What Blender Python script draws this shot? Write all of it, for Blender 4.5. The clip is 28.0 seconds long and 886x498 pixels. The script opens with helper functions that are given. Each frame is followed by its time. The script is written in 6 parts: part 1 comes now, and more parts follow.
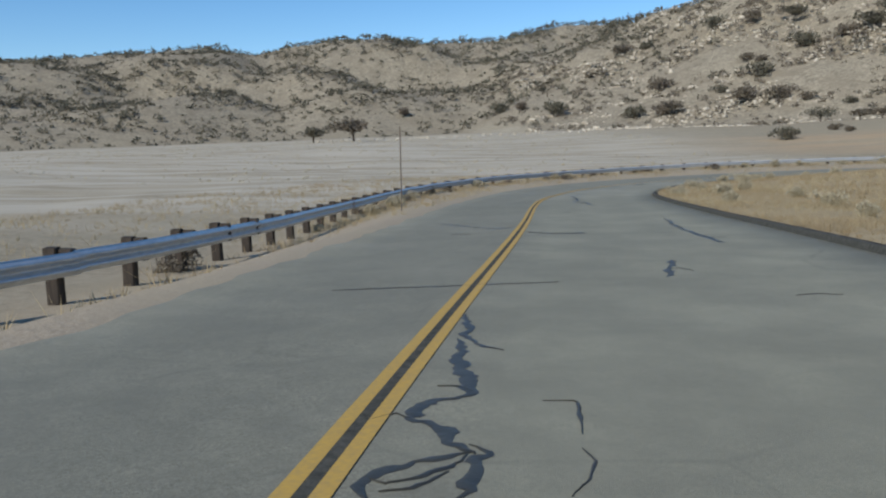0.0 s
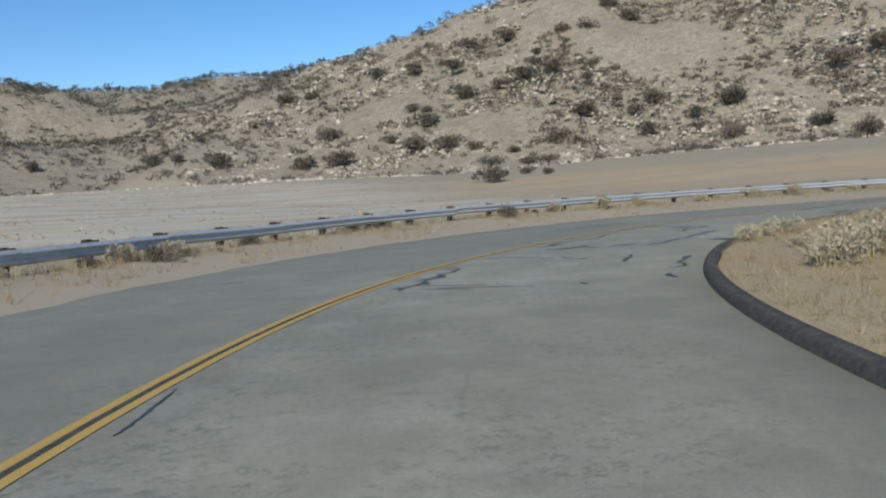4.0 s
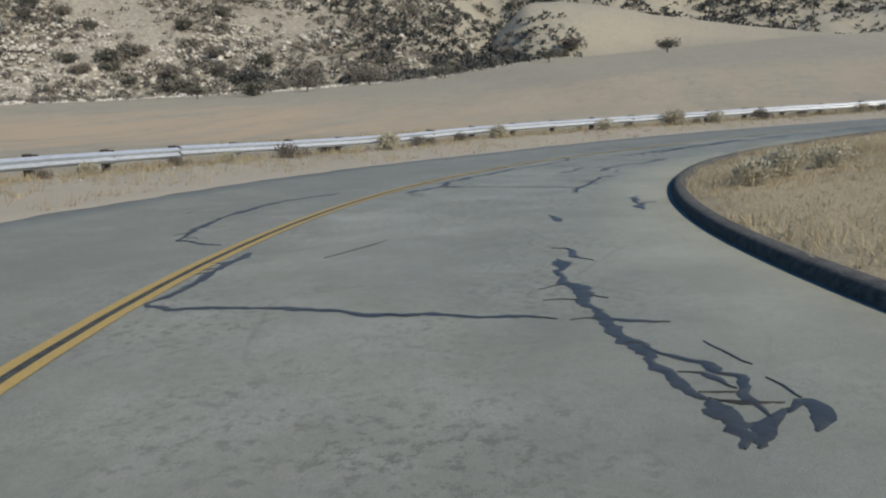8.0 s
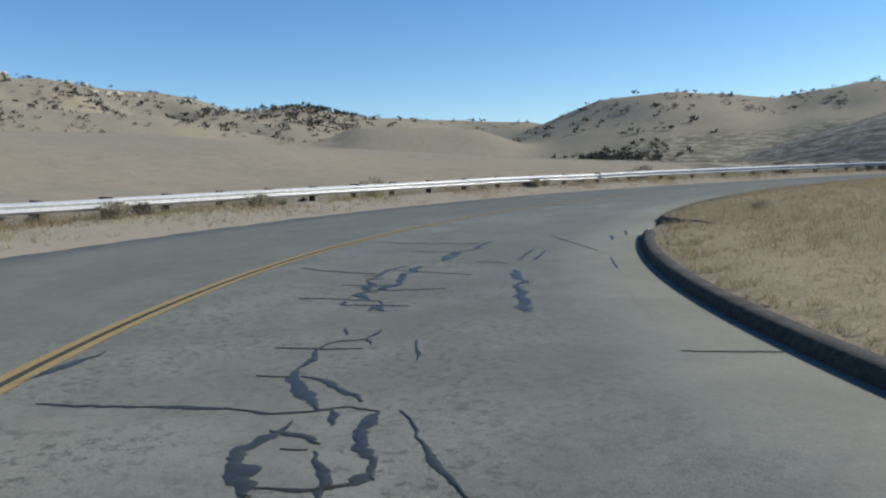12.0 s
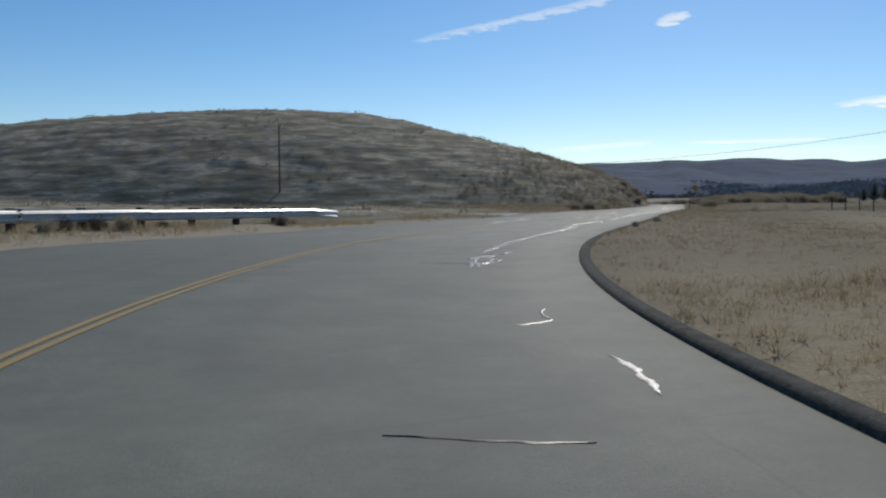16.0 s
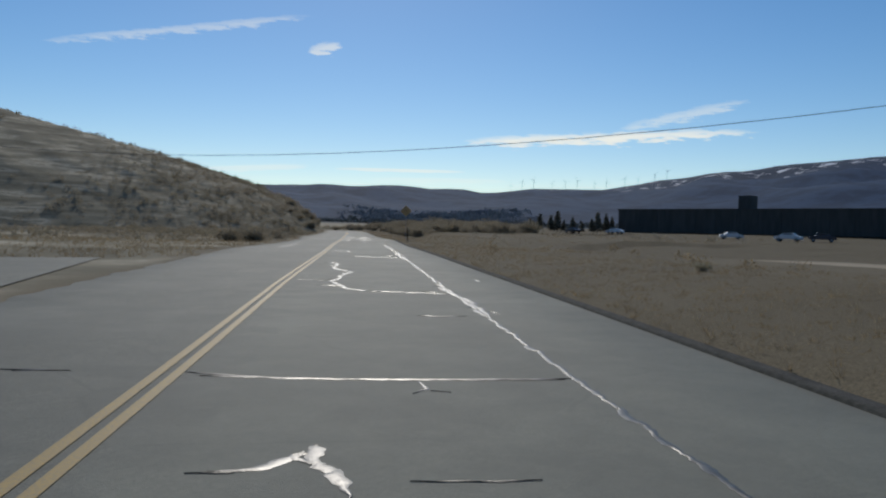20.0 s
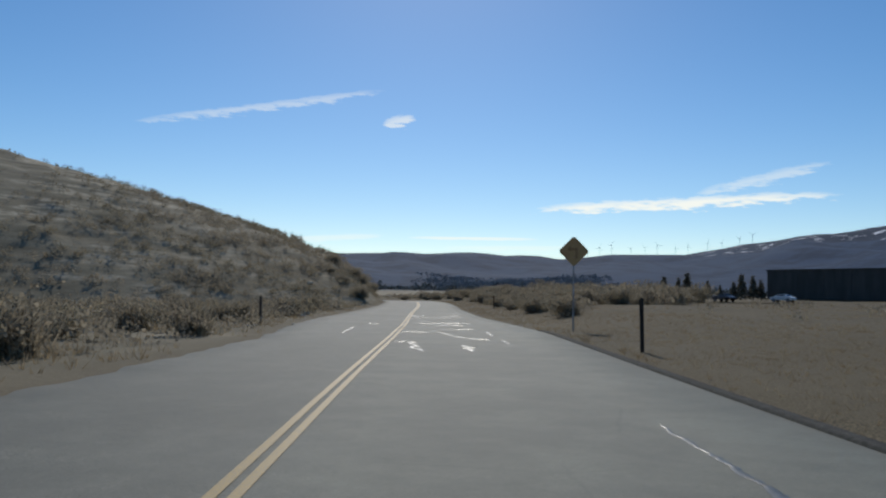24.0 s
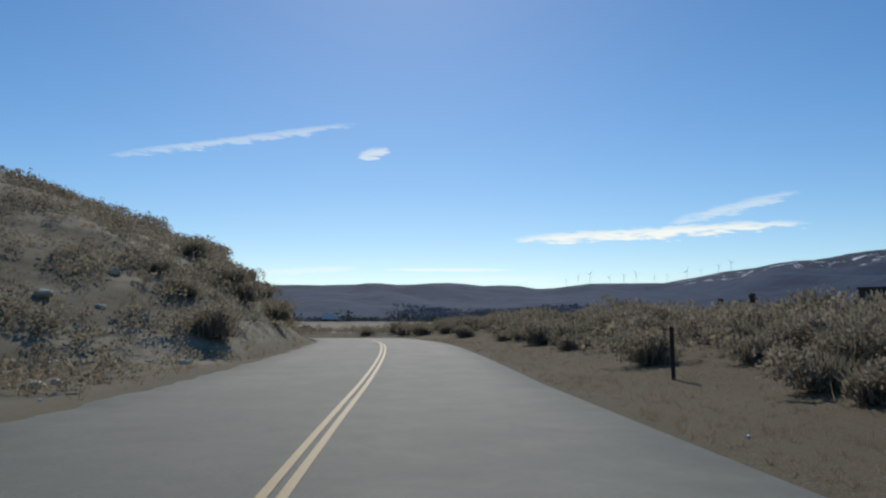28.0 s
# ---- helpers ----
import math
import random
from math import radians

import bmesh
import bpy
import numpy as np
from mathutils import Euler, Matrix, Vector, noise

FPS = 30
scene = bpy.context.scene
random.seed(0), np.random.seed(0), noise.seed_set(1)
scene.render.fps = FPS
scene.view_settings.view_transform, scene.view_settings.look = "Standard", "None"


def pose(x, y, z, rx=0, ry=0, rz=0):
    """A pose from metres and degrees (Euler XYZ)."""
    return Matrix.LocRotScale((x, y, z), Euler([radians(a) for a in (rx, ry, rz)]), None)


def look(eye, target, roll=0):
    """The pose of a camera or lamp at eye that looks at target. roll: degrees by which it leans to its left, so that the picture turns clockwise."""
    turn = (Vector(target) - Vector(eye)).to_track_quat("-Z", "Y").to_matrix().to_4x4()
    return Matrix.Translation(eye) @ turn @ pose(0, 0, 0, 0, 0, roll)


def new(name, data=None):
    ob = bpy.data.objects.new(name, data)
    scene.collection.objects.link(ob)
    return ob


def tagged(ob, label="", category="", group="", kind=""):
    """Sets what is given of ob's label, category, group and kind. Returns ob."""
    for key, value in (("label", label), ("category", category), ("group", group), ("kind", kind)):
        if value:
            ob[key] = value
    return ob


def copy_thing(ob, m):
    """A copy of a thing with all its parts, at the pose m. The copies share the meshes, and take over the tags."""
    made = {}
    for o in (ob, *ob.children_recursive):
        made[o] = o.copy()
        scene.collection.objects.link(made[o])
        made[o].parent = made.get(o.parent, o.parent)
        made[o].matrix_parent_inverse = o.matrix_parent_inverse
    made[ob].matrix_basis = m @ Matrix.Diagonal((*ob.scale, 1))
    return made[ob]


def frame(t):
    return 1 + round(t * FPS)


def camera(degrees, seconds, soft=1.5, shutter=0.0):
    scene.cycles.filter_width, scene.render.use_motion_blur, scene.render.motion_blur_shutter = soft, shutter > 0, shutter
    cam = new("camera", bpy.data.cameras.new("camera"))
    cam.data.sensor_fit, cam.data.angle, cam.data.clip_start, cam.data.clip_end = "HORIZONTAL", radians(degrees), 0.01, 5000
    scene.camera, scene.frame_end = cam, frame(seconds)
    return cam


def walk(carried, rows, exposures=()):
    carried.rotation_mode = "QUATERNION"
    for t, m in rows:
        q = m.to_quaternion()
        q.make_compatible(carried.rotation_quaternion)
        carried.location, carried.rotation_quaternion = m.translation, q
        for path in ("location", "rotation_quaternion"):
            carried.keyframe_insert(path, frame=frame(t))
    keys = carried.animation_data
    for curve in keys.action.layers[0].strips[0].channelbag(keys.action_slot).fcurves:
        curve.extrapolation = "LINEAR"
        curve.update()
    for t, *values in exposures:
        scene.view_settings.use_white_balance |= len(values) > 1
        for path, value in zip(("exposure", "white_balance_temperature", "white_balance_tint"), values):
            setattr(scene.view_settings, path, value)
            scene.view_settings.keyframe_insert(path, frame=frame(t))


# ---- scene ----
SECONDS = 28.0
cam = camera(57.35, SECONDS, soft=2.2)
ROWS = [
    (0.0, pose(0.954, -1.821, 1.221, 83.30, 1.72, 7.80)),
    (0.5, pose(1.083, 4.134, 1.092, 87.75, -0.39, -1.95)),
    (1.0, pose(1.268, 9.916, 0.929, 90.21, -1.92, -1.98)),
    (1.5, pose(1.409, 15.327, 0.755, 87.44, -0.98, -0.42)),
    (2.0, pose(1.549, 20.509, 0.630, 88.42, -1.83, -0.42)),
    (2.5, pose(1.776, 25.586, 0.480, 88.64, 0.55, 0.72)),
    (3.0, pose(2.076, 30.532, 0.392, 88.12, 0.80, -2.39)),
    (3.5, pose(2.536, 35.242, 0.291, 87.37, 1.57, -7.59)),
    (4.0, pose(3.241, 39.618, 0.195, 86.28, 3.21, -15.17)),
    (4.5, pose(4.217, 43.604, 0.134, 84.91, 5.65, -24.14)),
    (5.0, pose(5.368, 47.178, 0.117, 83.65, 1.24, -30.40)),
    (5.5, pose(6.915, 50.561, 0.124, 84.27, 1.96, -38.79)),
    (6.0, pose(8.821, 53.635, 0.131, 83.03, 0.79, -44.65)),
    (6.5, pose(11.246, 56.450, 0.107, 82.21, 4.58, -53.38)),
    (7.0, pose(13.860, 58.845, 0.152, 82.79, 0.85, -61.59)),
    (7.5, pose(16.724, 60.975, 0.106, 83.16, 2.59, -67.90)),
    (8.0, pose(19.860, 62.793, 0.051, 81.37, 2.62, -73.44)),
    (8.5, pose(23.070, 64.220, 0.132, 81.72, 3.78, -81.75)),
    (9.0, pose(26.222, 65.224, 0.088, 81.47, 3.12, -88.19)),
    (9.5, pose(29.546, 65.804, 0.121, 81.47, 4.09, -95.48)),
    (10.0, pose(33.139, 66.008, 0.128, 82.75, 3.78, -102.33)),
    (10.5, pose(36.672, 65.790, 0.167, 84.56, 5.58, -110.71)),
    (11.0, pose(40.171, 65.117, 0.162, 85.34, 2.36, -119.67)),
    (11.5, pose(43.802, 63.826, 0.220, 84.89, 4.45, -126.45)),
    (12.0, pose(47.340, 61.973, 0.273, 85.74, 2.01, -132.38)),
    (12.5, pose(50.623, 59.682, 0.354, 86.82, 2.44, -138.16)),
    (13.0, pose(53.693, 56.878, 0.421, 86.50, 1.20, -146.41)),
    (13.5, pose(56.545, 53.419, 0.534, 86.17, -1.08, -154.45)),
    (14.0, pose(59.011, 49.392, 0.635, 86.57, -0.33, -160.90)),
    (14.5, pose(60.975, 44.919, 0.762, 86.65, 0.54, -168.26)),
    (15.0, pose(62.351, 40.136, 0.891, 86.31, 1.71, -177.01)),
    (15.5, pose(63.089, 35.200, 1.007, 85.65, 3.23, -186.97)),
    (16.0, pose(63.173, 30.265, 1.152, 86.83, 0.07, -195.19)),
    (16.5, pose(62.638, 25.444, 1.248, 87.37, 2.12, -201.82)),
    (17.0, pose(61.529, 20.552, 1.345, 86.65, 2.15, -208.42)),
    (17.5, pose(59.804, 15.675, 1.415, 88.11, 2.25, -213.95)),
    (18.0, pose(57.602, 11.044, 1.445, 90.21, 1.38, -217.83)),
    (18.5, pose(55.148, 6.736, 1.520, 93.27, 0.24, -219.41)),
    (19.0, pose(52.569, 2.652, 1.556, 91.20, -0.21, -220.45)),
    (19.5, pose(49.723, -1.756, 1.548, 88.12, -0.05, -216.87)),
    (20.0, pose(46.653, -6.570, 1.593, 88.64, -1.36, -219.39)),
    (20.5, pose(43.423, -11.599, 1.626, 90.90, -2.25, -217.61)),
    (21.0, pose(40.132, -16.669, 1.651, 88.13, -1.41, -217.01)),
    (21.5, pose(36.835, -21.752, 1.678, 88.37, -3.56, -216.93)),
    (22.0, pose(33.498, -26.889, 1.708, 92.68, -4.86, -216.10)),
    (22.5, pose(30.103, -32.080, 1.638, 95.74, -1.75, -215.02)),
    (23.0, pose(26.672, -37.338, 1.681, 94.54, -1.08, -214.50)),
    (23.5, pose(23.241, -42.658, 1.668, 93.71, -0.79, -214.11)),
    (24.0, pose(19.808, -48.015, 1.656, 93.33, -0.96, -214.20)),
    (24.5, pose(16.345, -53.366, 1.668, 93.30, -1.49, -214.99)),
    (25.0, pose(12.809, -58.676, 1.651, 93.36, -3.24, -216.06)),
    (25.5, pose(9.310, -63.810, 1.660, 92.92, -5.22, -214.14)),
    (26.0, pose(5.842, -68.981, 1.703, 92.18, -0.11, -215.02)),
    (26.5, pose(2.457, -74.232, 1.709, 91.83, -0.86, -214.85)),
    (27.0, pose(-0.865, -79.524, 1.719, 93.32, -1.22, -215.33)),
    (27.5, pose(-4.175, -84.806, 1.675, 96.01, -2.02, -215.71)),
    (28.0, pose(-7.500, -90.065, 1.701, 95.58, -0.22, -215.85)),
]
walk(cam, ROWS, [(0.0, 0.17), (2.5, 0.17), (5.0, 0.26), (11.0, 0.28), (13.0, 0.1), (15.5, -0.25), (17.0, -0.55), (20.0, -0.6), (22.5, -0.48), (28.0, -0.44)])

# ---- daylight ----
SUN_BEARING, SUN_HEIGHT = 147.0, 34.0          # degrees left of +y, degrees up


def way(bearing, height=0.0):
    b, h = radians(bearing), radians(height)
    return Vector((-math.sin(b) * math.cos(h), math.cos(b) * math.cos(h), math.sin(h)))


world = bpy.data.worlds.new("sky")
scene.world = world
world.use_nodes = True
wn = world.node_tree
sky = wn.nodes.new("ShaderNodeTexSky")
sky.sky_type, sky.sun_disc = "NISHITA", False
sky.sun_elevation, sky.sun_rotation = radians(SUN_HEIGHT), radians(-SUN_BEARING)
sky.air_density, sky.dust_density, sky.ozone_density, sky.altitude = 1.0, 0.32, 2.5, 1200
wn.nodes["Background"].inputs[1].default_value = 0.125


def sky_node(kind, *links, op=None):
    n = wn.nodes.new(kind)
    if op:
        n.operation = op
    for i, v in enumerate(links):
        if v is None:
            continue
        if isinstance(v, (int, float, tuple)):
            n.inputs[i].default_value = v
        else:
            wn.links.new(v, n.inputs[i])
    return n.outputs[0]


def sky_math(op, a, b=None, c=None):
    return sky_node("ShaderNodeMath", a, b, c, op=op)


ray = wn.nodes.new("ShaderNodeTexCoord").outputs["Generated"]
xyz = wn.nodes.new("ShaderNodeSeparateXYZ")
wn.links.new(ray, xyz.inputs[0])
bearing = sky_math("ARCTAN2", sky_math("MULTIPLY", xyz.outputs[0], -1.0), xyz.outputs[1])
tall = sky_math("ARCSINE", xyz.outputs[2])
flat = wn.nodes.new("ShaderNodeCombineXYZ")
wn.links.new(bearing, flat.inputs[0])
wn.links.new(sky_math("MULTIPLY", tall, 5.0), flat.inputs[1])
wisp = wn.nodes.new("ShaderNodeTexNoise")
wisp.inputs["Scale"].default_value, wisp.inputs["Detail"].default_value, wisp.inputs["Roughness"].default_value = 34.0, 8.0, 0.66
wn.links.new(flat.outputs[0], wisp.inputs["Vector"])
ragged = sky_math("SUBTRACT", wisp.outputs["Fac"], 0.5)


def cloud(b0, h0, b1, h1, thick, strength, rag):
    """How much cloud lies along the streak from bearing b0, height h0 to b1, h1 (degrees)."""
    b0, h0, b1, h1, thick = [radians(v) for v in (b0, h0, b1, h1, thick)]
    t = sky_math("DIVIDE", sky_math("SUBTRACT", bearing, b0), b1 - b0)
    mid = sky_math("ADD", sky_math("MULTIPLY", t, h1 - h0), h0)
    off = sky_math("DIVIDE", sky_math("SUBTRACT", tall, mid), thick)
    off = sky_math("ADD", off, sky_math("MULTIPLY", ragged, rag))
    end = sky_math("SUBTRACT", sky_math("MULTIPLY", t, 2.0), 1.0)
    body = sky_math("SUBTRACT", 1.0, sky_math("ADD", sky_math("POWER", sky_math("ABSOLUTE", end), 4.0), sky_math("MULTIPLY", off, off)))
    body = sky_math("ADD", body, sky_math("MULTIPLY", ragged, rag * 0.8))
    fac = sky_math("MULTIPLY", sky_math("MINIMUM", sky_math("MAXIMUM", body, 0.0), 1.0), strength)
    ahead = sky_math("LESS_THAN", xyz.outputs[1], 0.0)
    return sky_math("MULTIPLY", fac, ahead)


total = 0.0
for spec in ((139.5, 6.2, 119.8, 6.9, 0.42, 0.85, 3.6), (128.5, 7.2, 120.0, 8.9, 0.4, 0.35, 4.0), (167.0, 11.2, 150.5, 14.3, 0.3, 0.32, 3.8),
             (150.3, 12.0, 148.0, 12.5, 0.4, 0.5, 4.5), (148.5, 4.1, 139.0, 4.1, 0.13, 0.6, 1.2), (157.5, 3.7, 150.0, 4.2, 0.25, 0.35, 1.5),
             (146.0, 3.4, 136.0, 3.5, 0.2, 0.25, 1.5)):
    total = sky_math("MAXIMUM", cloud(*spec), total)
deep = wn.nodes.new("ShaderNodeHueSaturation")
deep.inputs["Saturation"].default_value = 1.26
wn.links.new(sky.outputs[0], deep.inputs["Color"])
veil = wn.nodes.new("ShaderNodeMix")
veil.data_type = "RGBA"
wn.links.new(total, veil.inputs[0])
wn.links.new(deep.outputs[0], veil.inputs[6])
veil.inputs[7].default_value = (11.0, 10.8, 9.6, 1)
wn.links.new(veil.outputs[2], wn.nodes["Background"].inputs[0])
sun = new("sun", bpy.data.lights.new("sun", "SUN"))
sun.data.energy, sun.data.angle, sun.data.color = 3.6, radians(0.55), (1.0, 0.94, 0.85)
sun.matrix_world = look(way(SUN_BEARING, SUN_HEIGHT) * 100, (0, 0, 0))

# ---- materials ----


class Mat:
    """A node material under construction."""

    def __init__(self, name, rough=0.9, metal=0.0, spec=0.3):
        self.m = bpy.data.materials.new(name)
        self.m.use_nodes = True
        self.t = self.m.node_tree
        self.b = self.t.nodes["Principled BSDF"]
        self.b.inputs["Roughness"].default_value = rough
        self.b.inputs["Metallic"].default_value = metal
        self.b.inputs["Specular IOR Level"].default_value = spec
        self.c = self.t.nodes.new("ShaderNodeTexCoord").outputs["Object"]

    def node(self, kind, **sets):
        n = self.t.nodes.new(kind)
        for k, v in sets.items():
            n.inputs[k.replace("_", " ")].default_value = v
        return n

    def noise(self, scale, detail=4.0, rough=0.6, stretch=None, seed=0.0):
        n = self.node("ShaderNodeTexNoise", Scale=scale, Detail=detail, Roughness=rough)
        src = self.c
        if stretch or seed:
            mp = self.t.nodes.new("ShaderNodeMapping")
            mp.inputs["Scale"].default_value = stretch or (1, 1, 1)
            mp.inputs["Location"].default_value = (seed, seed * 0.7, 0)
            self.t.links.new(src, mp.inputs["Vector"])
            src = mp.outputs[0]
        self.t.links.new(src, n.inputs["Vector"])
        return n.outputs["Fac"]

    def ramp(self, fac, *stops):
        r = self.t.nodes.new("ShaderNodeValToRGB")
        e = r.color_ramp.elements
        while len(e) < len(stops):
            e.new(0.5)
        for el, (p, c) in zip(e, stops):
            el.position = p
            el.color = (*c, 1) if isinstance(c, tuple) else (c, c, c, 1)
        self.t.links.new(fac, r.inputs[0])
        return r.outputs[0]

    def mix(self, fac, a, b, kind="MIX"):
        n = self.t.nodes.new("ShaderNodeMix")
        n.data_type, n.blend_type = "RGBA", kind
        for sock, v in ((n.inputs[0], fac), (n.inputs[6], a), (n.inputs[7], b)):
            if isinstance(v, (int, float)):
                sock.default_value = v if sock == n.inputs[0] else (v, v, v, 1)
            elif isinstance(v, tuple):
                sock.default_value = (*v, 1)
            else:
                self.t.links.new(v, sock)
        return n.outputs[2]

    def color(self, src):
        if isinstance(src, tuple):
            self.b.inputs["Base Color"].default_value = (*src, 1)
        else:
            self.t.links.new(src, self.b.inputs["Base Color"])
        return self

    def thin(self, share):
        """Light passes through: a share of the surface is translucent in the same colour."""
        tr, mx = self.t.nodes.new("ShaderNodeBsdfTranslucent"), self.t.nodes.new("ShaderNodeMixShader")
        self.t.links.new(self.b.inputs["Base Color"].links[0].from_socket, tr.inputs[0])
        mx.inputs[0].default_value = share
        self.t.links.new(self.b.outputs[0], mx.inputs[1])
        self.t.links.new(tr.outputs[0], mx.inputs[2])
        self.t.links.new(mx.outputs[0], self.t.nodes["Material Output"].inputs[0])
        return self

    def rough(self, src):
        self.t.links.new(src, self.b.inputs["Roughness"])
        return self

    def bump(self, src, strength=0.3, dist=0.02):
        n = self.node("ShaderNodeBump", Strength=strength, Distance=dist)
        self.t.links.new(src, n.inputs["Height"])
        self.t.links.new(n.outputs[0], self.b.inputs["Normal"])
        return self


def attr_value(m, name):
    n = m.t.nodes.new("ShaderNodeAttribute")
    n.attribute_name = name
    return n.outputs["Fac"]


m = Mat("asphalt", 0.80, spec=0.33)
m.b.inputs["Diffuse Roughness"].default_value = 0.22
fine, mid, big, grit = m.noise(42, 4, 0.75), m.noise(3.0, 6, 0.75), m.noise(0.22, 5), m.noise(150, 2)
worn, blot = m.noise(1.6, 5, seed=7), m.noise(9, 4, 0.7, seed=3)
col = m.mix(m.ramp(fine, (0.32, 0.0), (0.68, 1.0)), (0.115, 0.113, 0.088), (0.315, 0.306, 0.238))
col = m.mix(m.ramp(grit, (0.56, 0.0), (0.66, 0.85)), col, (0.44, 0.42, 0.35))
col = m.mix(m.ramp(grit, (0.30, 0.75), (0.42, 0.0)), col, (0.06, 0.06, 0.054))
col = m.mix(m.ramp(mid, (0.42, 0.0), (0.60, 0.5)), col, (0.165, 0.161, 0.132))
col = m.mix(m.ramp(blot, (0.50, 0.0), (0.64, 0.35)), col, (0.28, 0.272, 0.22))
col = m.mix(m.ramp(big, (0.42, 0.0), (0.62, 0.5)), col, (0.265, 0.257, 0.21))
right_lane = attr_value(m, "right_lane")
col = m.mix(m.mix(1.0, right_lane, 0.45, "MULTIPLY"), col, (0.335, 0.328, 0.252))
tracks = m.ramp(attr_value(m, "across"), (0.0, 0.0), (0.30, 0.1), (0.37, 0.55), (0.42, 0.15), (0.48, 0.5), (0.53, 0.0), (0.62, 0.5), (0.68, 0.1), (0.74, 0.5), (0.82, 0.0), (1.0, 0.3))
col = m.mix(m.mix(1.0, tracks, m.ramp(worn, (0.3, 0.15), (0.7, 0.8)), "MULTIPLY"), col, (0.165, 0.161, 0.133))
pale = m.mix(1.0, m.mix(1.0, attr_value(m, "ravelled"), m.ramp(worn, (0.42, 0.1), (0.62, 1.0)), "MULTIPLY"), m.ramp(grit, (0.4, 0.0), (0.62, 0.8)), "MULTIPLY")
col = m.mix(pale, col, (0.38, 0.365, 0.33))
ravel = m.mix(1.0, attr_value(m, "ravelled"), m.ramp(m.noise(0.5, 4, seed=41), (0.40, 0.15), (0.58, 1.0)), "MULTIPLY")
col = m.mix(m.mix(1.0, ravel, m.ramp(m.noise(17, 4, 0.8, stretch=(1, 1, 1), seed=43), (0.54, 0.0), (0.62, 0.5)), "MULTIPLY"), col, (0.37, 0.36, 0.30))
col = m.mix(m.mix(1.0, ravel, m.ramp(m.noise(12, 4, 0.8, seed=47), (0.40, 0.8), (0.48, 0.0)), "MULTIPLY"), col, (0.095, 0.093, 0.076))
cell = m.node("ShaderNodeTexVoronoi", Scale=0.55)
cell.feature = "DISTANCE_TO_EDGE"
bent = m.node("ShaderNodeMix")
bent.data_type = "VECTOR"
bent.inputs[0].default_value = 0.12
wild_n = m.node("ShaderNodeTexNoise", Scale=2.2, Detail=5.0)
m.t.links.new(m.c, wild_n.inputs["Vector"]), m.t.links.new(m.c, bent.inputs[4]), m.t.links.new(wild_n.outputs["Color"], bent.inputs[5])
m.t.links.new(bent.outputs[1], cell.inputs["Vector"])
hair = m.mix(1.0, m.ramp(cell.outputs["Distance"], (0.004, 1.0), (0.011, 0.0)), m.ramp(m.noise(0.35, 4, seed=5), (0.5, 0.0), (0.6, 0.2)), "MULTIPLY")
col = m.mix(hair, col, (0.075, 0.073, 0.065))
streak = m.noise(0.8, 5, 0.7, seed=21)
col = m.mix(m.ramp(streak, (0.40, 0.0), (0.62, 0.45)), col, (0.15, 0.148, 0.122))
col = m.mix(m.ramp(m.noise(0.09, 4, seed=31), (0.42, 0.0), (0.6, 0.35)), col, (0.16, 0.157, 0.126))
ASPHALT = m.color(m.mix(1.0, col, (0.885, 0.90, 0.865), "MULTIPLY")).bump(m.mix(0.5, fine, grit), 0.6, 0.01).m

m = Mat("ground_earth", 0.95, spec=0.1)
f1, f2, f3, f4 = m.noise(5, 6), m.noise(0.33, 5), m.noise(0.018, 4), m.noise(38, 3)
strip = m.noise(0.12, 5, stretch=(0.25, 1.6, 1), seed=4)
col = m.ramp(f1, (0.3, (0.21, 0.182, 0.128)), (0.5, (0.32, 0.278, 0.197)), (0.75, (0.44, 0.388, 0.283)))
col = m.mix(m.ramp(f2, (0.44, 0.0), (0.58, 0.6)), col, (0.265, 0.236, 0.166))
col = m.mix(m.ramp(f3, (0.45, 0.0), (0.6, 0.5)), col, (0.34, 0.288, 0.195))
clods = m.noise(0.55, 6, 0.7, stretch=(0.45, 1.5, 1), seed=11)
col = m.mix(m.ramp(clods, (0.58, 0.0), (0.66, 0.5)), col, (0.17, 0.135, 0.085))
col = m.mix(m.ramp(clods, (0.32, 0.45), (0.42, 0.0)), col, (0.45, 0.40, 0.295))
col = m.mix(m.mix(1.0, attr_value(m, "meadow"), m.ramp(strip, (0.36, 0.1), (0.58, 0.95)), "MULTIPLY"), col, (0.45, 0.412, 0.33))
col = m.mix(m.mix(1.0, attr_value(m, "plough"), m.ramp(strip, (0.36, 0.0), (0.56, 0.75)), "MULTIPLY"), col, (0.42, 0.308, 0.19))
# Brown field earth, its colour darkened for the view against the sun
col = m.mix(attr_value(m, "brown"), col, m.mix(m.ramp(strip, (0.35, 0.0), (0.65, 0.6)), m.ramp(f4, (0.36, (0.055, 0.046, 0.029)), (0.5, (0.115, 0.095, 0.058)), (0.66, (0.21, 0.172, 0.105))), (0.15, 0.122, 0.075)))
col = m.mix(m.mix(1.0, attr_value(m, "straw"), 0.85, "MULTIPLY"), col, m.mix(0.5, m.ramp(f1, (0.3, (0.27, 0.205, 0.105)), (0.7, (0.43, 0.34, 0.19))), m.ramp(f4, (0.36, (0.14, 0.10, 0.05)), (0.64, (0.55, 0.45, 0.27)))))
stone = m.mix(m.ramp(m.noise(0.5, 6, 0.7), (0.45, 0.0), (0.6, 0.75)), (0.235, 0.206, 0.15), (0.37, 0.327, 0.243))
stone = m.mix(m.ramp(m.noise(0.22, 5, 0.75, seed=14), (0.54, 0.0), (0.62, 0.7)), stone, (0.15, 0.132, 0.098))
stone = m.mix(m.ramp(m.noise(1.1, 4, 0.7, seed=17), (0.60, 0.0), (0.66, 0.6)), stone, (0.47, 0.425, 0.33))
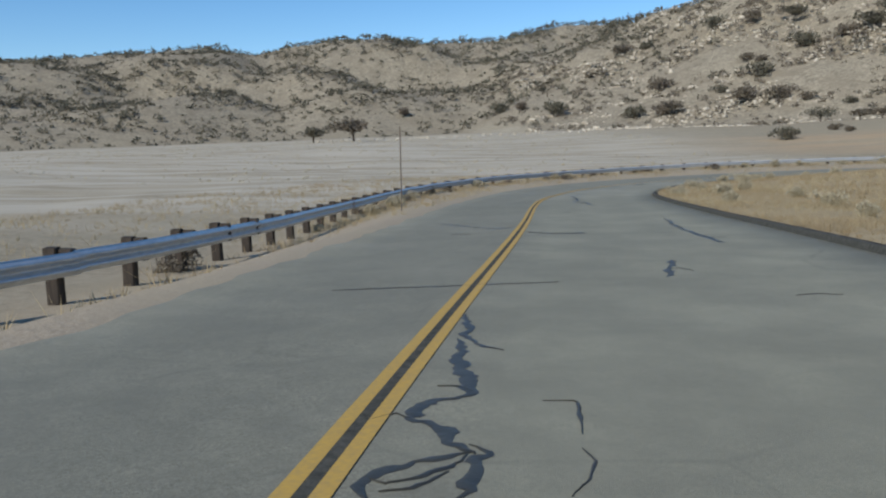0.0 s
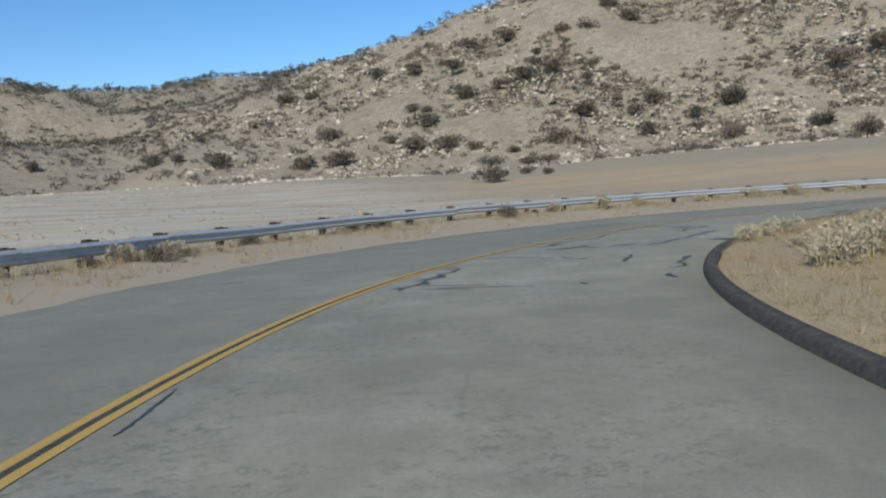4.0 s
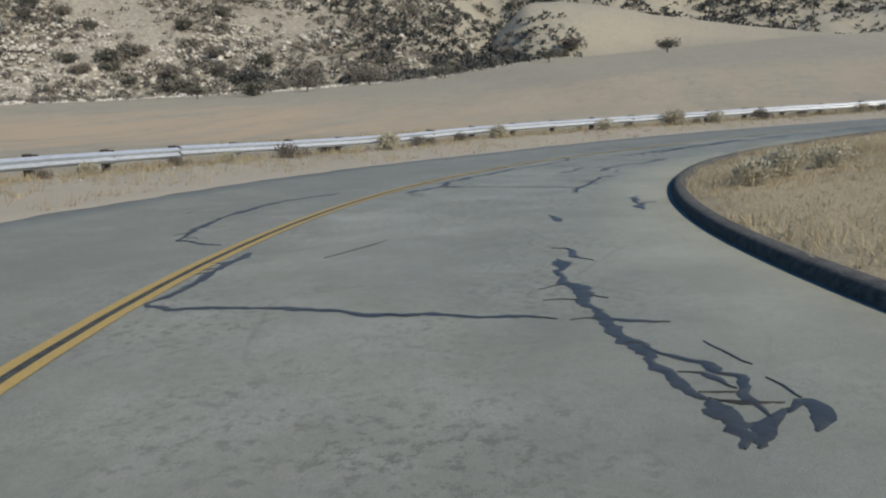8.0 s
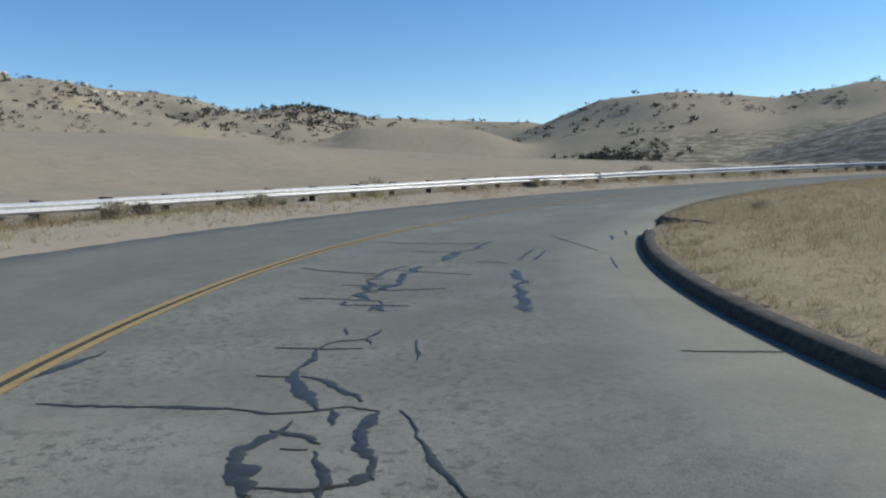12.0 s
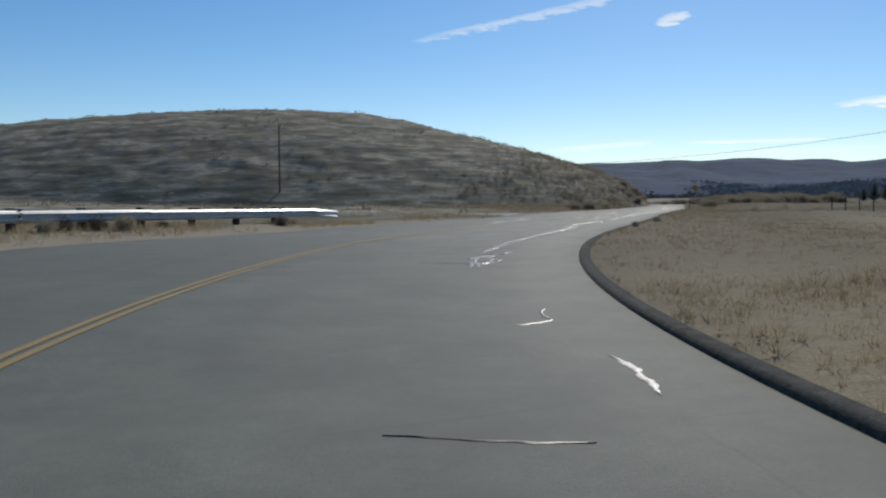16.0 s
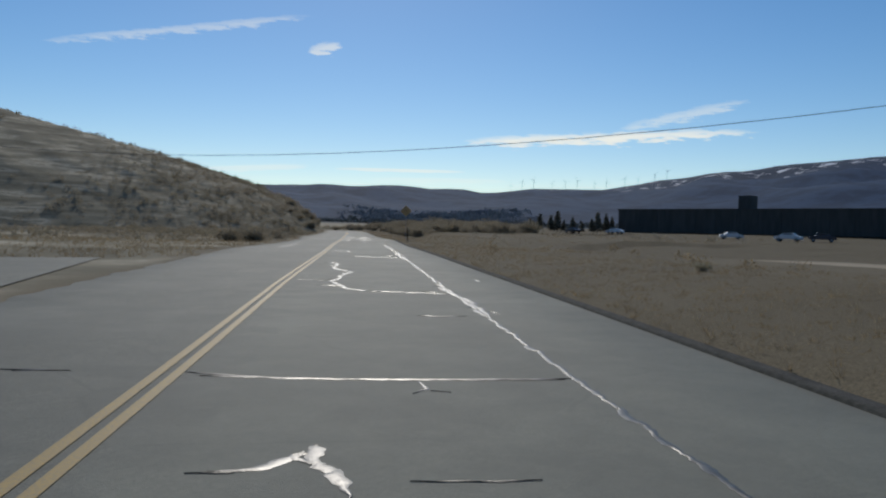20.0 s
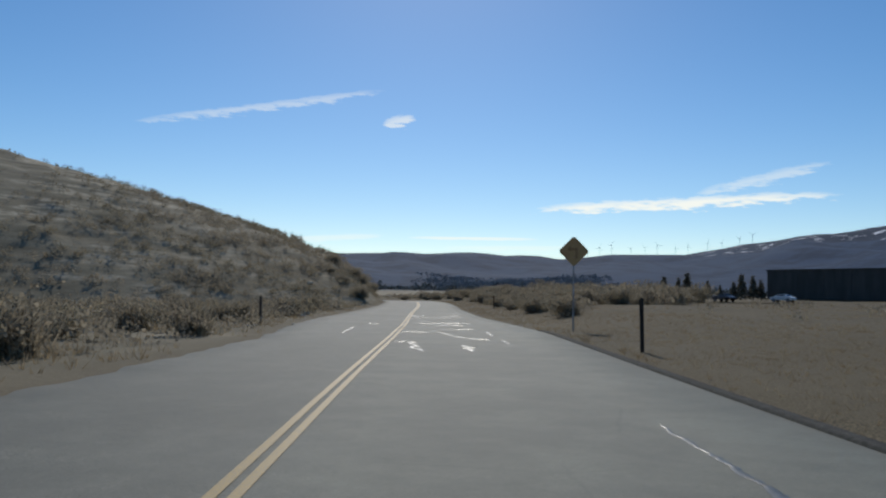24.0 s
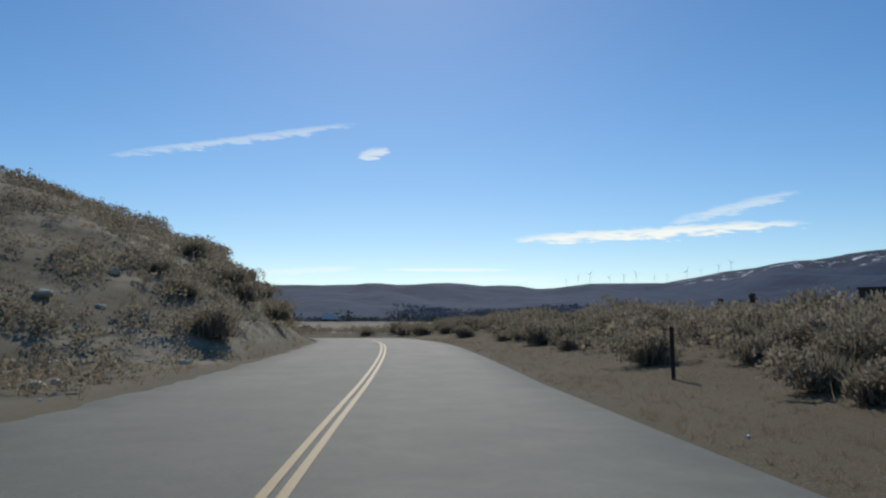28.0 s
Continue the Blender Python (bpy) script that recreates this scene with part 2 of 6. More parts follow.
stone = m.mix(m.ramp(m.noise(0.06, 5), (0.45, 0.0), (0.65, 0.7)), stone, (0.21, 0.18, 0.13))
col = m.mix(attr_value(m, "stony"), col, stone)
steps = m.node("ShaderNodeTexNoise", Scale=1.0, Detail=5.0, Roughness=0.6)
mp = m.node("ShaderNodeMapping")
mp.inputs["Scale"].default_value = (0.11, 0.11, 0.9)
m.t.links.new(m.c, mp.inputs["Vector"])
m.t.links.new(mp.outputs[0], steps.inputs["Vector"])
turf = m.ramp(steps.outputs["Fac"], (0.36, (0.13, 0.118, 0.08)), (0.53, (0.28, 0.25, 0.175)), (0.595, (0.48, 0.43, 0.32)), (0.65, (0.20, 0.18, 0.125)))
turf = m.mix(m.ramp(f1, (0.4, 0.0), (0.65, 0.4)), turf, (0.13, 0.115, 0.075))
col = m.mix(attr_value(m, "turf"), col, turf)
dirt = m.mix(m.ramp(f4, (0.35, 0.0), (0.7, 0.8)), (0.29, 0.24, 0.17), (0.47, 0.405, 0.305))
dirt = m.mix(m.ramp(f2, (0.4, 0.0), (0.6, 0.5)), dirt, (0.36, 0.31, 0.215))
col = m.mix(attr_value(m, "dirt"), col, dirt)
# Far wooded slopes: the blue of distance haze is put into this colour
hazed_slope = m.mix(m.ramp(m.noise(0.012, 6, 0.7), (0.45, 0.0), (0.58, 0.85)), (0.037, 0.072, 0.130), (0.022, 0.045, 0.084))
col = m.mix(attr_value(m, "woods"), col, hazed_slope)
# Dark mountain colour below the snow, with the same haze blue mixed in
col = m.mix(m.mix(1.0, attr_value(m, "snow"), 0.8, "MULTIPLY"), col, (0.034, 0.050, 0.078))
snow_at = m.mix(1.0, attr_value(m, "snow"), m.ramp(m.noise(0.016, 6, 0.7, seed=9), (0.57, 0.0), (0.61, 0.95)), "MULTIPLY")
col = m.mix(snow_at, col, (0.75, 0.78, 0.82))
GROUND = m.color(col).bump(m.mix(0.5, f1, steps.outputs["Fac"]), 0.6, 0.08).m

m = Mat("yellow_paint", 0.66, spec=0.25)
w = m.noise(30, 4)
paint = m.mix(m.ramp(w, (0.35, 0.0), (0.75, 0.6)), (0.52, 0.325, 0.06), (0.30, 0.22, 0.10))
YELLOW = m.color(m.mix(m.mix(1.0, attr_value(m, "wear_glare"), m.ramp(m.noise(55, 3, 0.7), (0.35, 0.3), (0.65, 1.0)), "MULTIPLY"), paint, (0.235, 0.205, 0.13))).m
# Dark asphalt, blackened further for the kerb's shaded face; also the line gap
m = Mat("shade_black_kerb", 0.95, spec=0.08)
KERB = m.color(m.ramp(m.noise(14, 5), (0.3, (0.042, 0.043, 0.036)), (0.7, (0.095, 0.094, 0.08)))).bump(m.noise(30, 4), 0.5, 0.02).m
# Dusty top of the kerb, a paler copy for the side that catches light
m = Mat("lit_dusty_kerb_top", 0.97, spec=0.05)
KERB_TOP = m.color(m.mix(m.ramp(m.noise(4, 5), (0.4, 0.0), (0.65, 0.7)), m.ramp(m.noise(40, 4), (0.3, (0.06, 0.058, 0.052)), (0.7, (0.13, 0.125, 0.11))), (0.05, 0.048, 0.042))).bump(m.noise(60, 3), 0.4, 0.008).m
m = Mat("galvanised_steel", 0.36, 0.45)
GALV = m.color(m.ramp(m.noise(5, 5, stretch=(1, 1, 4)), (0.3, (0.47, 0.48, 0.47)), (0.7, (0.66, 0.66, 0.64)))).m
m = Mat("dark_timber", 0.9)
TIMBER = m.color(m.ramp(m.noise(12, 5, stretch=(1, 1, 0.15)), (0.3, (0.022, 0.018, 0.015)), (0.7, (0.065, 0.052, 0.04)))).m


m = Mat("bitumen_sealant", 0.43, spec=0.42)
SEAL = m.color(m.ramp(m.noise(9, 5), (0.3, (0.030, 0.028, 0.020)), (0.7, (0.058, 0.054, 0.039)))).bump(m.noise(25, 3), 0.25, 0.01).m
m = Mat("dry_grass", 0.85, spec=0.2)
isl = m.t.nodes.new("ShaderNodeNewGeometry").outputs["Random Per Island"]
GRASS = m.color(m.mix(m.ramp(m.noise(0.25, 3), (0.4, 0.0), (0.62, 0.75)), m.ramp(isl, (0.0, (0.33, 0.255, 0.14)), (0.6, (0.47, 0.38, 0.225)), (1.0, (0.56, 0.48, 0.31))),
                      m.ramp(isl, (0.0, (0.25, 0.19, 0.11)), (1.0, (0.42, 0.32, 0.19))))).thin(0.35).m


# Browner, darker copy of the dry grass, coloured as it looks backlit
m = Mat("brown_backlit_grass", 0.9, spec=0.15)
isl = m.t.nodes.new("ShaderNodeNewGeometry").outputs["Random Per Island"]
BROWN_BACKLIT_GRASS = m.color(m.mix(m.ramp(m.noise(0.2, 3), (0.4, 0.0), (0.62, 0.75)), m.ramp(isl, (0.0, (0.22, 0.165, 0.095)), (0.7, (0.37, 0.29, 0.175)), (1.0, (0.48, 0.40, 0.26))),
                            m.ramp(isl, (0.0, (0.18, 0.14, 0.085)), (1.0, (0.33, 0.26, 0.17))))).thin(0.45).m


def leaf(name, a, b, c, share=0.25):
    m = Mat(name, 0.9, spec=0.15)
    isl = m.t.nodes.new("ShaderNodeNewGeometry").outputs["Random Per Island"]
    return m.color(m.mix(m.ramp(m.noise(0.09, 3), (0.4, 0.0), (0.6, 1.0)), m.ramp(isl, (0.0, a), (1.0, b)), m.ramp(isl, (0.0, a), (1.0, c)))).thin(share).m


SAGE = leaf("sagebrush", (0.33, 0.29, 0.20), (0.56, 0.51, 0.37), (0.58, 0.50, 0.33))
GULLY = leaf("gully_oak_leaves", (0.042, 0.043, 0.037), (0.115, 0.108, 0.09), (0.095, 0.092, 0.076))
SCRUB = leaf("scrub_twigs", (0.12, 0.103, 0.082), (0.26, 0.22, 0.172), (0.23, 0.205, 0.15))
CHAPARRAL = leaf("chaparral_twigs", (0.19, 0.165, 0.12), (0.42, 0.36, 0.265), (0.37, 0.325, 0.22), 0.46)
OAK = leaf("oak_leaves", (0.09, 0.087, 0.064), (0.205, 0.19, 0.142), (0.22, 0.198, 0.15))
# Distant leaves, paler and bluer: the haze is in the two leaf colours below
WOOD = leaf("hazed_woods", (0.07, 0.083, 0.085), (0.15, 0.168, 0.165), (0.13, 0.145, 0.14))
HAZED_WOOD = leaf("hazy_forest", (0.10, 0.13, 0.16), (0.16, 0.195, 0.235), (0.145, 0.18, 0.22))
m = Mat("bark", 0.95, spec=0.1)
BARK = m.color(m.ramp(m.noise(8, 5, stretch=(1, 1, 0.2)), (0.3, (0.05, 0.04, 0.03)), (0.7, (0.14, 0.115, 0.09)))).m
m = Mat("granite", 0.95, spec=0.15)
isl = m.t.nodes.new("ShaderNodeNewGeometry").outputs["Random Per Island"]
ROCK = m.color(m.mix(m.ramp(m.noise(0.8, 5), (0.4, 0.0), (0.7, 0.6)), m.ramp(isl, (0.0, (0.36, 0.32, 0.25)), (1.0, (0.62, 0.56, 0.45))), (0.32, 0.285, 0.22))).bump(m.noise(3, 5), 0.5, 0.2).m
m = Mat("pole_timber", 0.9, spec=0.2)
POLE = m.color(m.ramp(m.noise(10, 5, stretch=(1, 1, 0.08)), (0.3, (0.07, 0.055, 0.042)), (0.7, (0.17, 0.135, 0.105)))).m
m = Mat("black_cable", 0.6)
CABLE = m.color((0.02, 0.02, 0.022)).m
m = Mat("sign_yellow", 0.55)
SIGN_Y = m.color(m.ramp(m.noise(6, 4), (0.3, (0.50, 0.31, 0.13)), (0.7, (0.60, 0.39, 0.18)))).m
# Arrow print: worn, with the veil of lens flare mixed into its colour
m = Mat("flare_faded_print", 0.6)
SIGN_K = m.color(m.ramp(m.noise(9, 4), (0.35, (0.30, 0.16, 0.07)), (0.65, (0.44, 0.26, 0.11)))).m
m = Mat("sign_steel", 0.5, 0.7)
STEEL = m.color(m.ramp(m.noise(15, 4), (0.3, (0.25, 0.26, 0.27)), (0.7, (0.38, 0.39, 0.40)))).m
m = Mat("dark_cladding", 0.8)
CLAD = m.color(m.ramp(m.noise(0.6, 4, stretch=(1, 1, 0.2)), (0.3, (0.058, 0.057, 0.052)), (0.7, (0.095, 0.093, 0.084)))).m
m = Mat("pale_roadway", 0.8)
PALE = m.color(m.ramp(m.noise(0.4, 4), (0.3, (0.36, 0.35, 0.33)), (0.7, (0.46, 0.45, 0.42)))).m
m = Mat("turbine_grey", 0.6)
TURBINE = m.color(m.ramp(m.noise(0.2, 3), (0.3, (0.30, 0.32, 0.34)), (0.7, (0.38, 0.40, 0.42)))).m
m = Mat("white_paint", 0.35, spec=0.5)
WHITE = m.color((0.75, 0.75, 0.74)).m
m = Mat("dark_glass", 0.1, spec=0.6)
GLASS = m.color((0.02, 0.022, 0.025)).m
m = Mat("tyre_rubber", 0.9)
RUBBER = m.color((0.02, 0.02, 0.02)).m
m = Mat("dark_paint", 0.35, spec=0.5)
DARKCAR = m.color((0.05, 0.055, 0.07)).m

# ---- plan of the road ----
# curvature per metre (left turns positive) at every 10 m from s = -30
CURV = [0.028, 0.014, 0.004,
        -0.0042, 0.0013, 0.0019, -0.0075, -0.0242, -0.0308, -0.0288, -0.0310, -0.0319, -0.0329, -0.0331, -0.0317, -0.0265, -0.0246,
        -0.0254, -0.0247, -0.0179, -0.0045, 0.0014, 0.0013, -0.0008, -0.0003, 0.0012, 0.0003, -0.0022, -0.0001, 0.0018, 0.0008, -0.0010,
        -0.0015, 0.0008, 0.0024, 0.004, 0.012, 0.02, 0.02, 0.016, 0.008, 0, 0, 0, 0, 0]
S_MIN, S_MAX = -30.0, 420.0
LINE_S = np.arange(S_MIN, S_MAX + 0.25, 0.5)
_k = np.interp(LINE_S + 0.25, S_MIN + 10.0 * np.arange(len(CURV)), CURV)
_h = np.concatenate([[0], np.cumsum(_k[:-1]) * 0.5])
_zero = int(np.searchsorted(LINE_S, 0.0))
LINE_H = _h - _h[_zero]
_mid = LINE_H + 0.25 * _k
_x = np.concatenate([[0], np.cumsum(-np.sin(_mid[:-1])) * 0.5])
_y = np.concatenate([[0], np.cumsum(np.cos(_mid[:-1])) * 0.5])
LINE_X, LINE_Y = _x - _x[_zero], _y - _y[_zero]
ROAD_Z = ([-70, -20, 0, 20, 40, 60, 80, 100, 120, 140, 160, 180, 200, 220, 240, 260, 280, 300, 320, 340, 360, 420],
          [0.1, 0.0, 0.0, -0.60, -1.02, -1.12, -1.09, -0.99, -0.60, -0.11, 0.25, 0.35, 0.46, 0.46, 0.42, 0.50, 0.45, 0.59, 0.89, 0.99, 0.7, 0.2])
EDGE_R = ([-70, -20, 0, 20, 40, 60, 80, 100, 120, 140, 160, 180, 200, 220, 240, 260, 280, 300, 320, 420],
          [4.0, 5.5, 5.3, 5.0, 4.65, 4.65, 4.75, 4.95, 5.15, 5.1, 5.15, 5.1, 4.9, 4.9, 5.0, 4.9, 4.2, 3.6, 3.3, 3.3])
EDGE_L = ([-70, 5, 20, 35, 50, 60, 75, 85, 95, 110, 122, 152, 158, 166, 177, 186, 196, 224, 240, 255, 265, 275, 282, 290, 300, 315, 330, 420],
          [-3.3, -3.0, -3.4, -3.4, -4.5, -5.3, -5.6, -4.9, -5.1, -5.8, -6.0, -6.8, -6.6, -4.8, -4.6, -3.5, -3.5, -4.6, -3.7, -3.4, -4.2, -4.5, -4.3, -4.0, -3.75, -3.5, -3.3, -3.3])
RAIL = ([-20, 10, 30, 50, 70, 90, 120, 140, 160, 172],
        [-5.5, -5.5, -6.8, -8.0, -9.2, -10.0, -10.3, -9.8, -8.5, -6.2])
RAIL_TOP = ([-20, 12, 30, 38, 50, 60, 71, 84, 93, 98, 103, 109, 130, 150, 172], [0.33, 0.33, 0.39, 0.55, 0.68, 0.76, 0.85, 0.86, 0.82, 0.78, 0.87, 0.90, 0.86, 0.83, 0.68])
SIDE = [(42.0, -26.5, 9.5), (50.0, -30.0, 6.5), (62.0, -34.0, 5.0), (80.0, -40.0, 4.5), (110.0, -52.0, 4.5)]   # side road: x, y, half width


def lerp(s, table):
    return np.interp(s, *table)


def road(s, d=0.0):
    """Plan place, road level and heading at s metres along and d metres right of the centre line."""
    h = np.interp(s, LINE_S, LINE_H)
    return (np.interp(s, LINE_S, LINE_X) + d * np.cos(h), np.interp(s, LINE_S, LINE_Y) + d * np.sin(h), lerp(s, ROAD_Z), h)


_near = slice(0, len(LINE_S), 2)
_nx, _ny, _ns, _nh = LINE_X[_near], LINE_Y[_near], LINE_S[_near], LINE_H[_near]


def along(x, y):
    """The nearest s and the signed offset d (right positive) for arrays of plan places."""
    x, y = np.asarray(x, float).ravel(), np.asarray(y, float).ravel()
    s, d = np.empty(len(x)), np.empty(len(x))
    for i in range(0, len(x), 20000):
        q = slice(i, i + 20000)
        j = ((x[q, None] - _nx) ** 2 + (y[q, None] - _ny) ** 2).argmin(1)
        dx, dy, h = x[q] - _nx[j], y[q] - _ny[j], _nh[j]
        s[q] = _ns[j] + (-dx * np.sin(h) + dy * np.cos(h))
        side = dx * np.cos(h) + dy * np.sin(h)
        d[q] = np.where(side < 0, -1, 1) * np.hypot(dx, dy)
    return s, d


def smooth(a, b, v):
    u = np.clip((v - a) / (b - a), 0, 1)
    return u * u * (3 - 2 * u)


def waves(x, y, size, seed, octaves=4):
    """Cheap smooth noise, about -1..1, for arrays."""
    r = np.random.RandomState(seed)
    out, amp = np.zeros_like(x, dtype=float), 1.0
    for o in range(octaves):
        for _ in range(3):
            a, p = r.uniform(0, 6.283), r.uniform(0, 6.283)
            f = 6.283 / size * 2 ** o * r.uniform(0.75, 1.3)
            out += amp * np.sin(f * (x * math.cos(a) + y * math.sin(a)) + p + 1.3 * np.sin(0.6 * f * (y * math.cos(a) - x * math.sin(a)) + 2 * p)) / 2.6
        amp *= 0.5
    return out


# ---- the land ----
PLAN_X, PLAN_Y = 30.0, 40.0
# crests round the bend: bearing, distance, height
CRESTS = [
    # range behind the meadow
    ([60, 45, 30.7, 25.9, 23, 20.7, 17.2, 12, 6, 1.2, -2.9, -12], [900, 880, 850, 845, 842, 840, 838, 836, 833, 831, 829, 820],
     [70, 95, 110, 117, 107, 117, 125, 118, 120, 133, 131, 100], 420, 0.9),
    # rocky hill
    ([3, -2.3, -6.2, -10.2, -14, -17.7, -21.2, -26.9, -40, -55, -64, -70, -76], [640, 619, 597, 585, 574, 562, 560, 560, 560, 560, 580, 600, 600],
     [80, 99, 106, 115, 127, 134, 144, 149, 155, 150, 138, 105, 50], 330, 0.8),
    # smooth grass hill in front
    ([-70, -73.3, -76.5, -79, -82, -85, -91, -96, -101, -106], [470, 472, 478, 478, 478, 478, 476, 474, 470, 470],
     [6, 38, 70, 69, 64, 57, 47, 40, 34, 22], 335, 0.72),
    # low rounded hills below the ridge
    ([-93, -97.3, -102.8, -108.5, -112, -115, -118.7, -122, -123.2, -126.5, -130.5, -132.5, -135.2, -140], [600, 599, 600, 600, 598, 600, 600, 598, 596, 596, 594, 592, 590, 590],
     [52, 62, 61, 60, 55, 47, 41, 38, 46, 47, 44, 42, 31, 18], 430, 0.72),
    # grass hills with oaks and outcrops
    ([-70, -81.4, -86.1, -91, -95.7, -101.6, -104.8, -109.4, -114, -116.2, -120.9, -125.4, -131.3, -137.2, -141], [800, 760, 760, 760, 760, 797, 846, 844, 842, 841, 811, 859, 906, 850, 800],
     [150, 150, 140, 124, 122, 112, 114, 106, 98, 84, 86, 78, 76, 66, 45], 380, 0.75),
    # hump with a wooded flank and the hill behind it
    ([-132, -137.2, -140.8, -144.7, -148.7, -152.7, -155, -158.1, -162.5, -170, -180], [700, 700, 701, 679, 677, 695, 694, 693, 680, 680, 680],
     [30, 52, 70, 73, 69, 63, 68, 72, 60, 50, 45], 400, 0.8),
    # far hills and the snowy mountain beyond the valley
    ([175, 160, 152.7, 151.1, 149.4, 147.7, 145.7, 144, 142.1, 140.2, 138.4, 136.6, 135.5, 133.9, 132.4, 131.3, 130, 128.7, 127.4, 124.9, 122.7, 120.6, 118.5, 116.7, 115, 113.1, 105, 92, 75, 60], [2700, 2648, 2622, 2617, 2611, 2610, 2608, 2607, 2605, 2604, 2644, 2828, 2905, 2926, 2945, 2956, 2966, 2976, 2987, 2991, 2991, 2992, 2992, 2993, 2993, 2994, 2996, 3000, 3000, 3000],
     [120, 126, 134, 133, 140, 132, 143, 139, 132, 134, 123, 143, 157, 155, 160, 157, 161, 175, 190, 208, 227, 235, 252, 263, 266, 276, 290, 260, 160, 90], 1300, 0.9),
]


FAN_B = [-165, -150, -140, -132, -124, -117, -110, -100, -95, -85, -75, -69, -56, -41, -25, -12, 0, 13, 28, 60, 85]
FAN_RISE = [0.01, 0.018, 0.032, 0.044, 0.057, 0.068, 0.084, 0.089, 0.094, 0.090, 0.084, 0.069, 0.056, 0.05, 0.043, 0.032, 0.034, 0.031, 0.027, 0.016, 0.009]   # slope of the land outside the bend, by bearing


_far = slice(0, len(LINE_S), 12)


def level(x, y):
    """Road level carried outwards without a crease where the nearest stretch of road changes."""
    out = np.empty(len(x))
    for i in range(0, len(x), 40000):
        q = slice(i, i + 40000)
        w = 1.0 / (((x[q, None] - LINE_X[_far]) ** 2 + (y[q, None] - LINE_Y[_far]) ** 2) / 100.0 + 1.0) ** 2
        out[q] = (w * lerp(LINE_S[_far], ROAD_Z)).sum(1) / w.sum(1)
    return out


def land(x, y):
    """Ground level for arrays of plan places."""
    x, y = np.asarray(x, float), np.asarray(y, float)
    shape = x.shape
    x, y = x.ravel(), y.ravel()
    s, d = along(x, y)
    zr = lerp(s, ROAD_Z)
    el, er = lerp(s, EDGE_L), lerp(s, EDGE_R)
    out_r, out_l = d - er, el - d                       # metres outside the pavement
    out = np.maximum(out_r, out_l)
    rr = np.hypot(x - PLAN_X, y - PLAN_Y)
    bear = np.degrees(np.arctan2(-(x - PLAN_X), y - PLAN_Y))
    # the broad lie of the land: meadow outside the bend, fields beyond
    wild = 0.25 * waves(x, y, 60, 3, 3) + 0.06 * waves(x, y, 9, 4, 2)
    far = smooth(15, 120, out)
    shift = smooth(3, 22, out)
    z = (zr * (1 - shift) + level(x, y) * shift) * (1 - far) + far * (0.4 + np.interp(bear, FAN_B, FAN_RISE) * np.clip(rr - 60, 0, 400))
    z = z + wild * smooth(1.5, 12, out)
    # the outer shoulder runs down or up to the foot of the guardrail
    reach = np.maximum(el - lerp(s, RAIL), 0.8)
    foot_rail = (lerp(s, RAIL_TOP) - 0.74 + 0.21 * smooth(18, 36, s)) * smooth(-30, -15, s) * (1 - smooth(168, 176, s))
    z = z + foot_rail * smooth(0.2, 1.0, out_l / reach) * (1 - smooth(6, 60, out_l - reach)) * (d < 0)
    # ground stands flush with the top of the kerb; the island inside the bend is a low mound
    z = z + 0.075 * smooth(0.1, 0.35, out_r) * smooth(-14, -8, s) * (1 - smooth(255, 265, s)) * (1 - smooth(6, 20, out_r)) * (d > 0)
    inside = smooth(0.8, 9, out_r) * (s > 5) * (s < 215) * (d > 0)
    z = z + inside * 0.5 * smooth(20, 60, s) * (1 - smooth(150, 175, s))
    # round hill beside the last straight, cut back along the road
    along_h = -(x - 46.7) * 0.545 - (y + 199.3) * 0.839
    across_h = (x - 46.7) * 0.839 - (y + 199.3) * 0.545
    q = np.sqrt((along_h / np.where(along_h > 0, 84.9, 93.0)) ** 2 + (across_h / np.where(across_h < 0, 108.2, 202.0)) ** 2)
    hill = 24.6 * np.clip(1 - np.clip(q, 0, 1) ** 2.0, 0, 1)
    hill = hill * (1 + 0.008 * waves(x, y, 70, 8, 3)) + 0.25 * waves(x, y, 11, 9, 3) * smooth(1, 6, hill)
    u = el - d
    hill = hill * (1 - 0.085 * smooth(316, 342, s) * (1 - 0.5 * smooth(20, 34, u) - 0.5 * smooth(34, 56, u)) * (d < 0))
    hill = np.where((d < 0) & (s > 215), np.minimum(hill, (1.13 + 0.07 * np.exp(-((s - 329) / 7) ** 2) - 0.22 * np.exp(-((s - 288) / 12) ** 2) - 0.08 * smooth(288, 308, s)) * np.clip(u - 0.7, 0, 500) ** 0.98), hill)
    hill = np.where(((np.abs(d) < 6) & (u < 0.6)) | ((d > 0) & (s > 215)), 0, hill)
    z = z + hill
    # bank on the inner side near the end
    z = z + 0.5 * smooth(1.5, 7, out_r) * smooth(236, 262, s) * (1 - smooth(20, 60, out_r)) * (d > 0)
    # ranges
    for bs, ds, hs, foot, power in CRESTS:
        bs = np.array(bs, float)
        b = np.where(bear > 100, bear, bear) if bs[0] > 100 else bear
        if bs.min() < -165:
            b = np.where(bear > 90, bear - 360, bear)
        i = np.argsort(bs)
        D, H = np.interp(b, bs[i], np.array(ds)[i]), np.interp(b, bs[i], np.array(hs)[i], left=0, right=0)
        tip = smooth(bs.min() - 14, bs.min(), b) * (1 - smooth(bs.max(), bs.max() + 14, b))
        H = np.where(H == 0, np.interp(b, bs[i], np.array(hs)[i]), H) * tip
        t = (rr - foot) / (D - foot)
        gully = 1 + {0.72: 0.05, 0.8: 0.07, 0.9: 0.20 if D.mean() < 1000 else 0.16}.get(power, 0.14) * waves(x, y, 0.22 * D.mean(), int(foot), 4) * smooth(0.02, 0.3, t) * (1 - smooth(0.75, 0.98, t))
        rise = np.clip(t, 0, 1) ** (1 / power) * gully
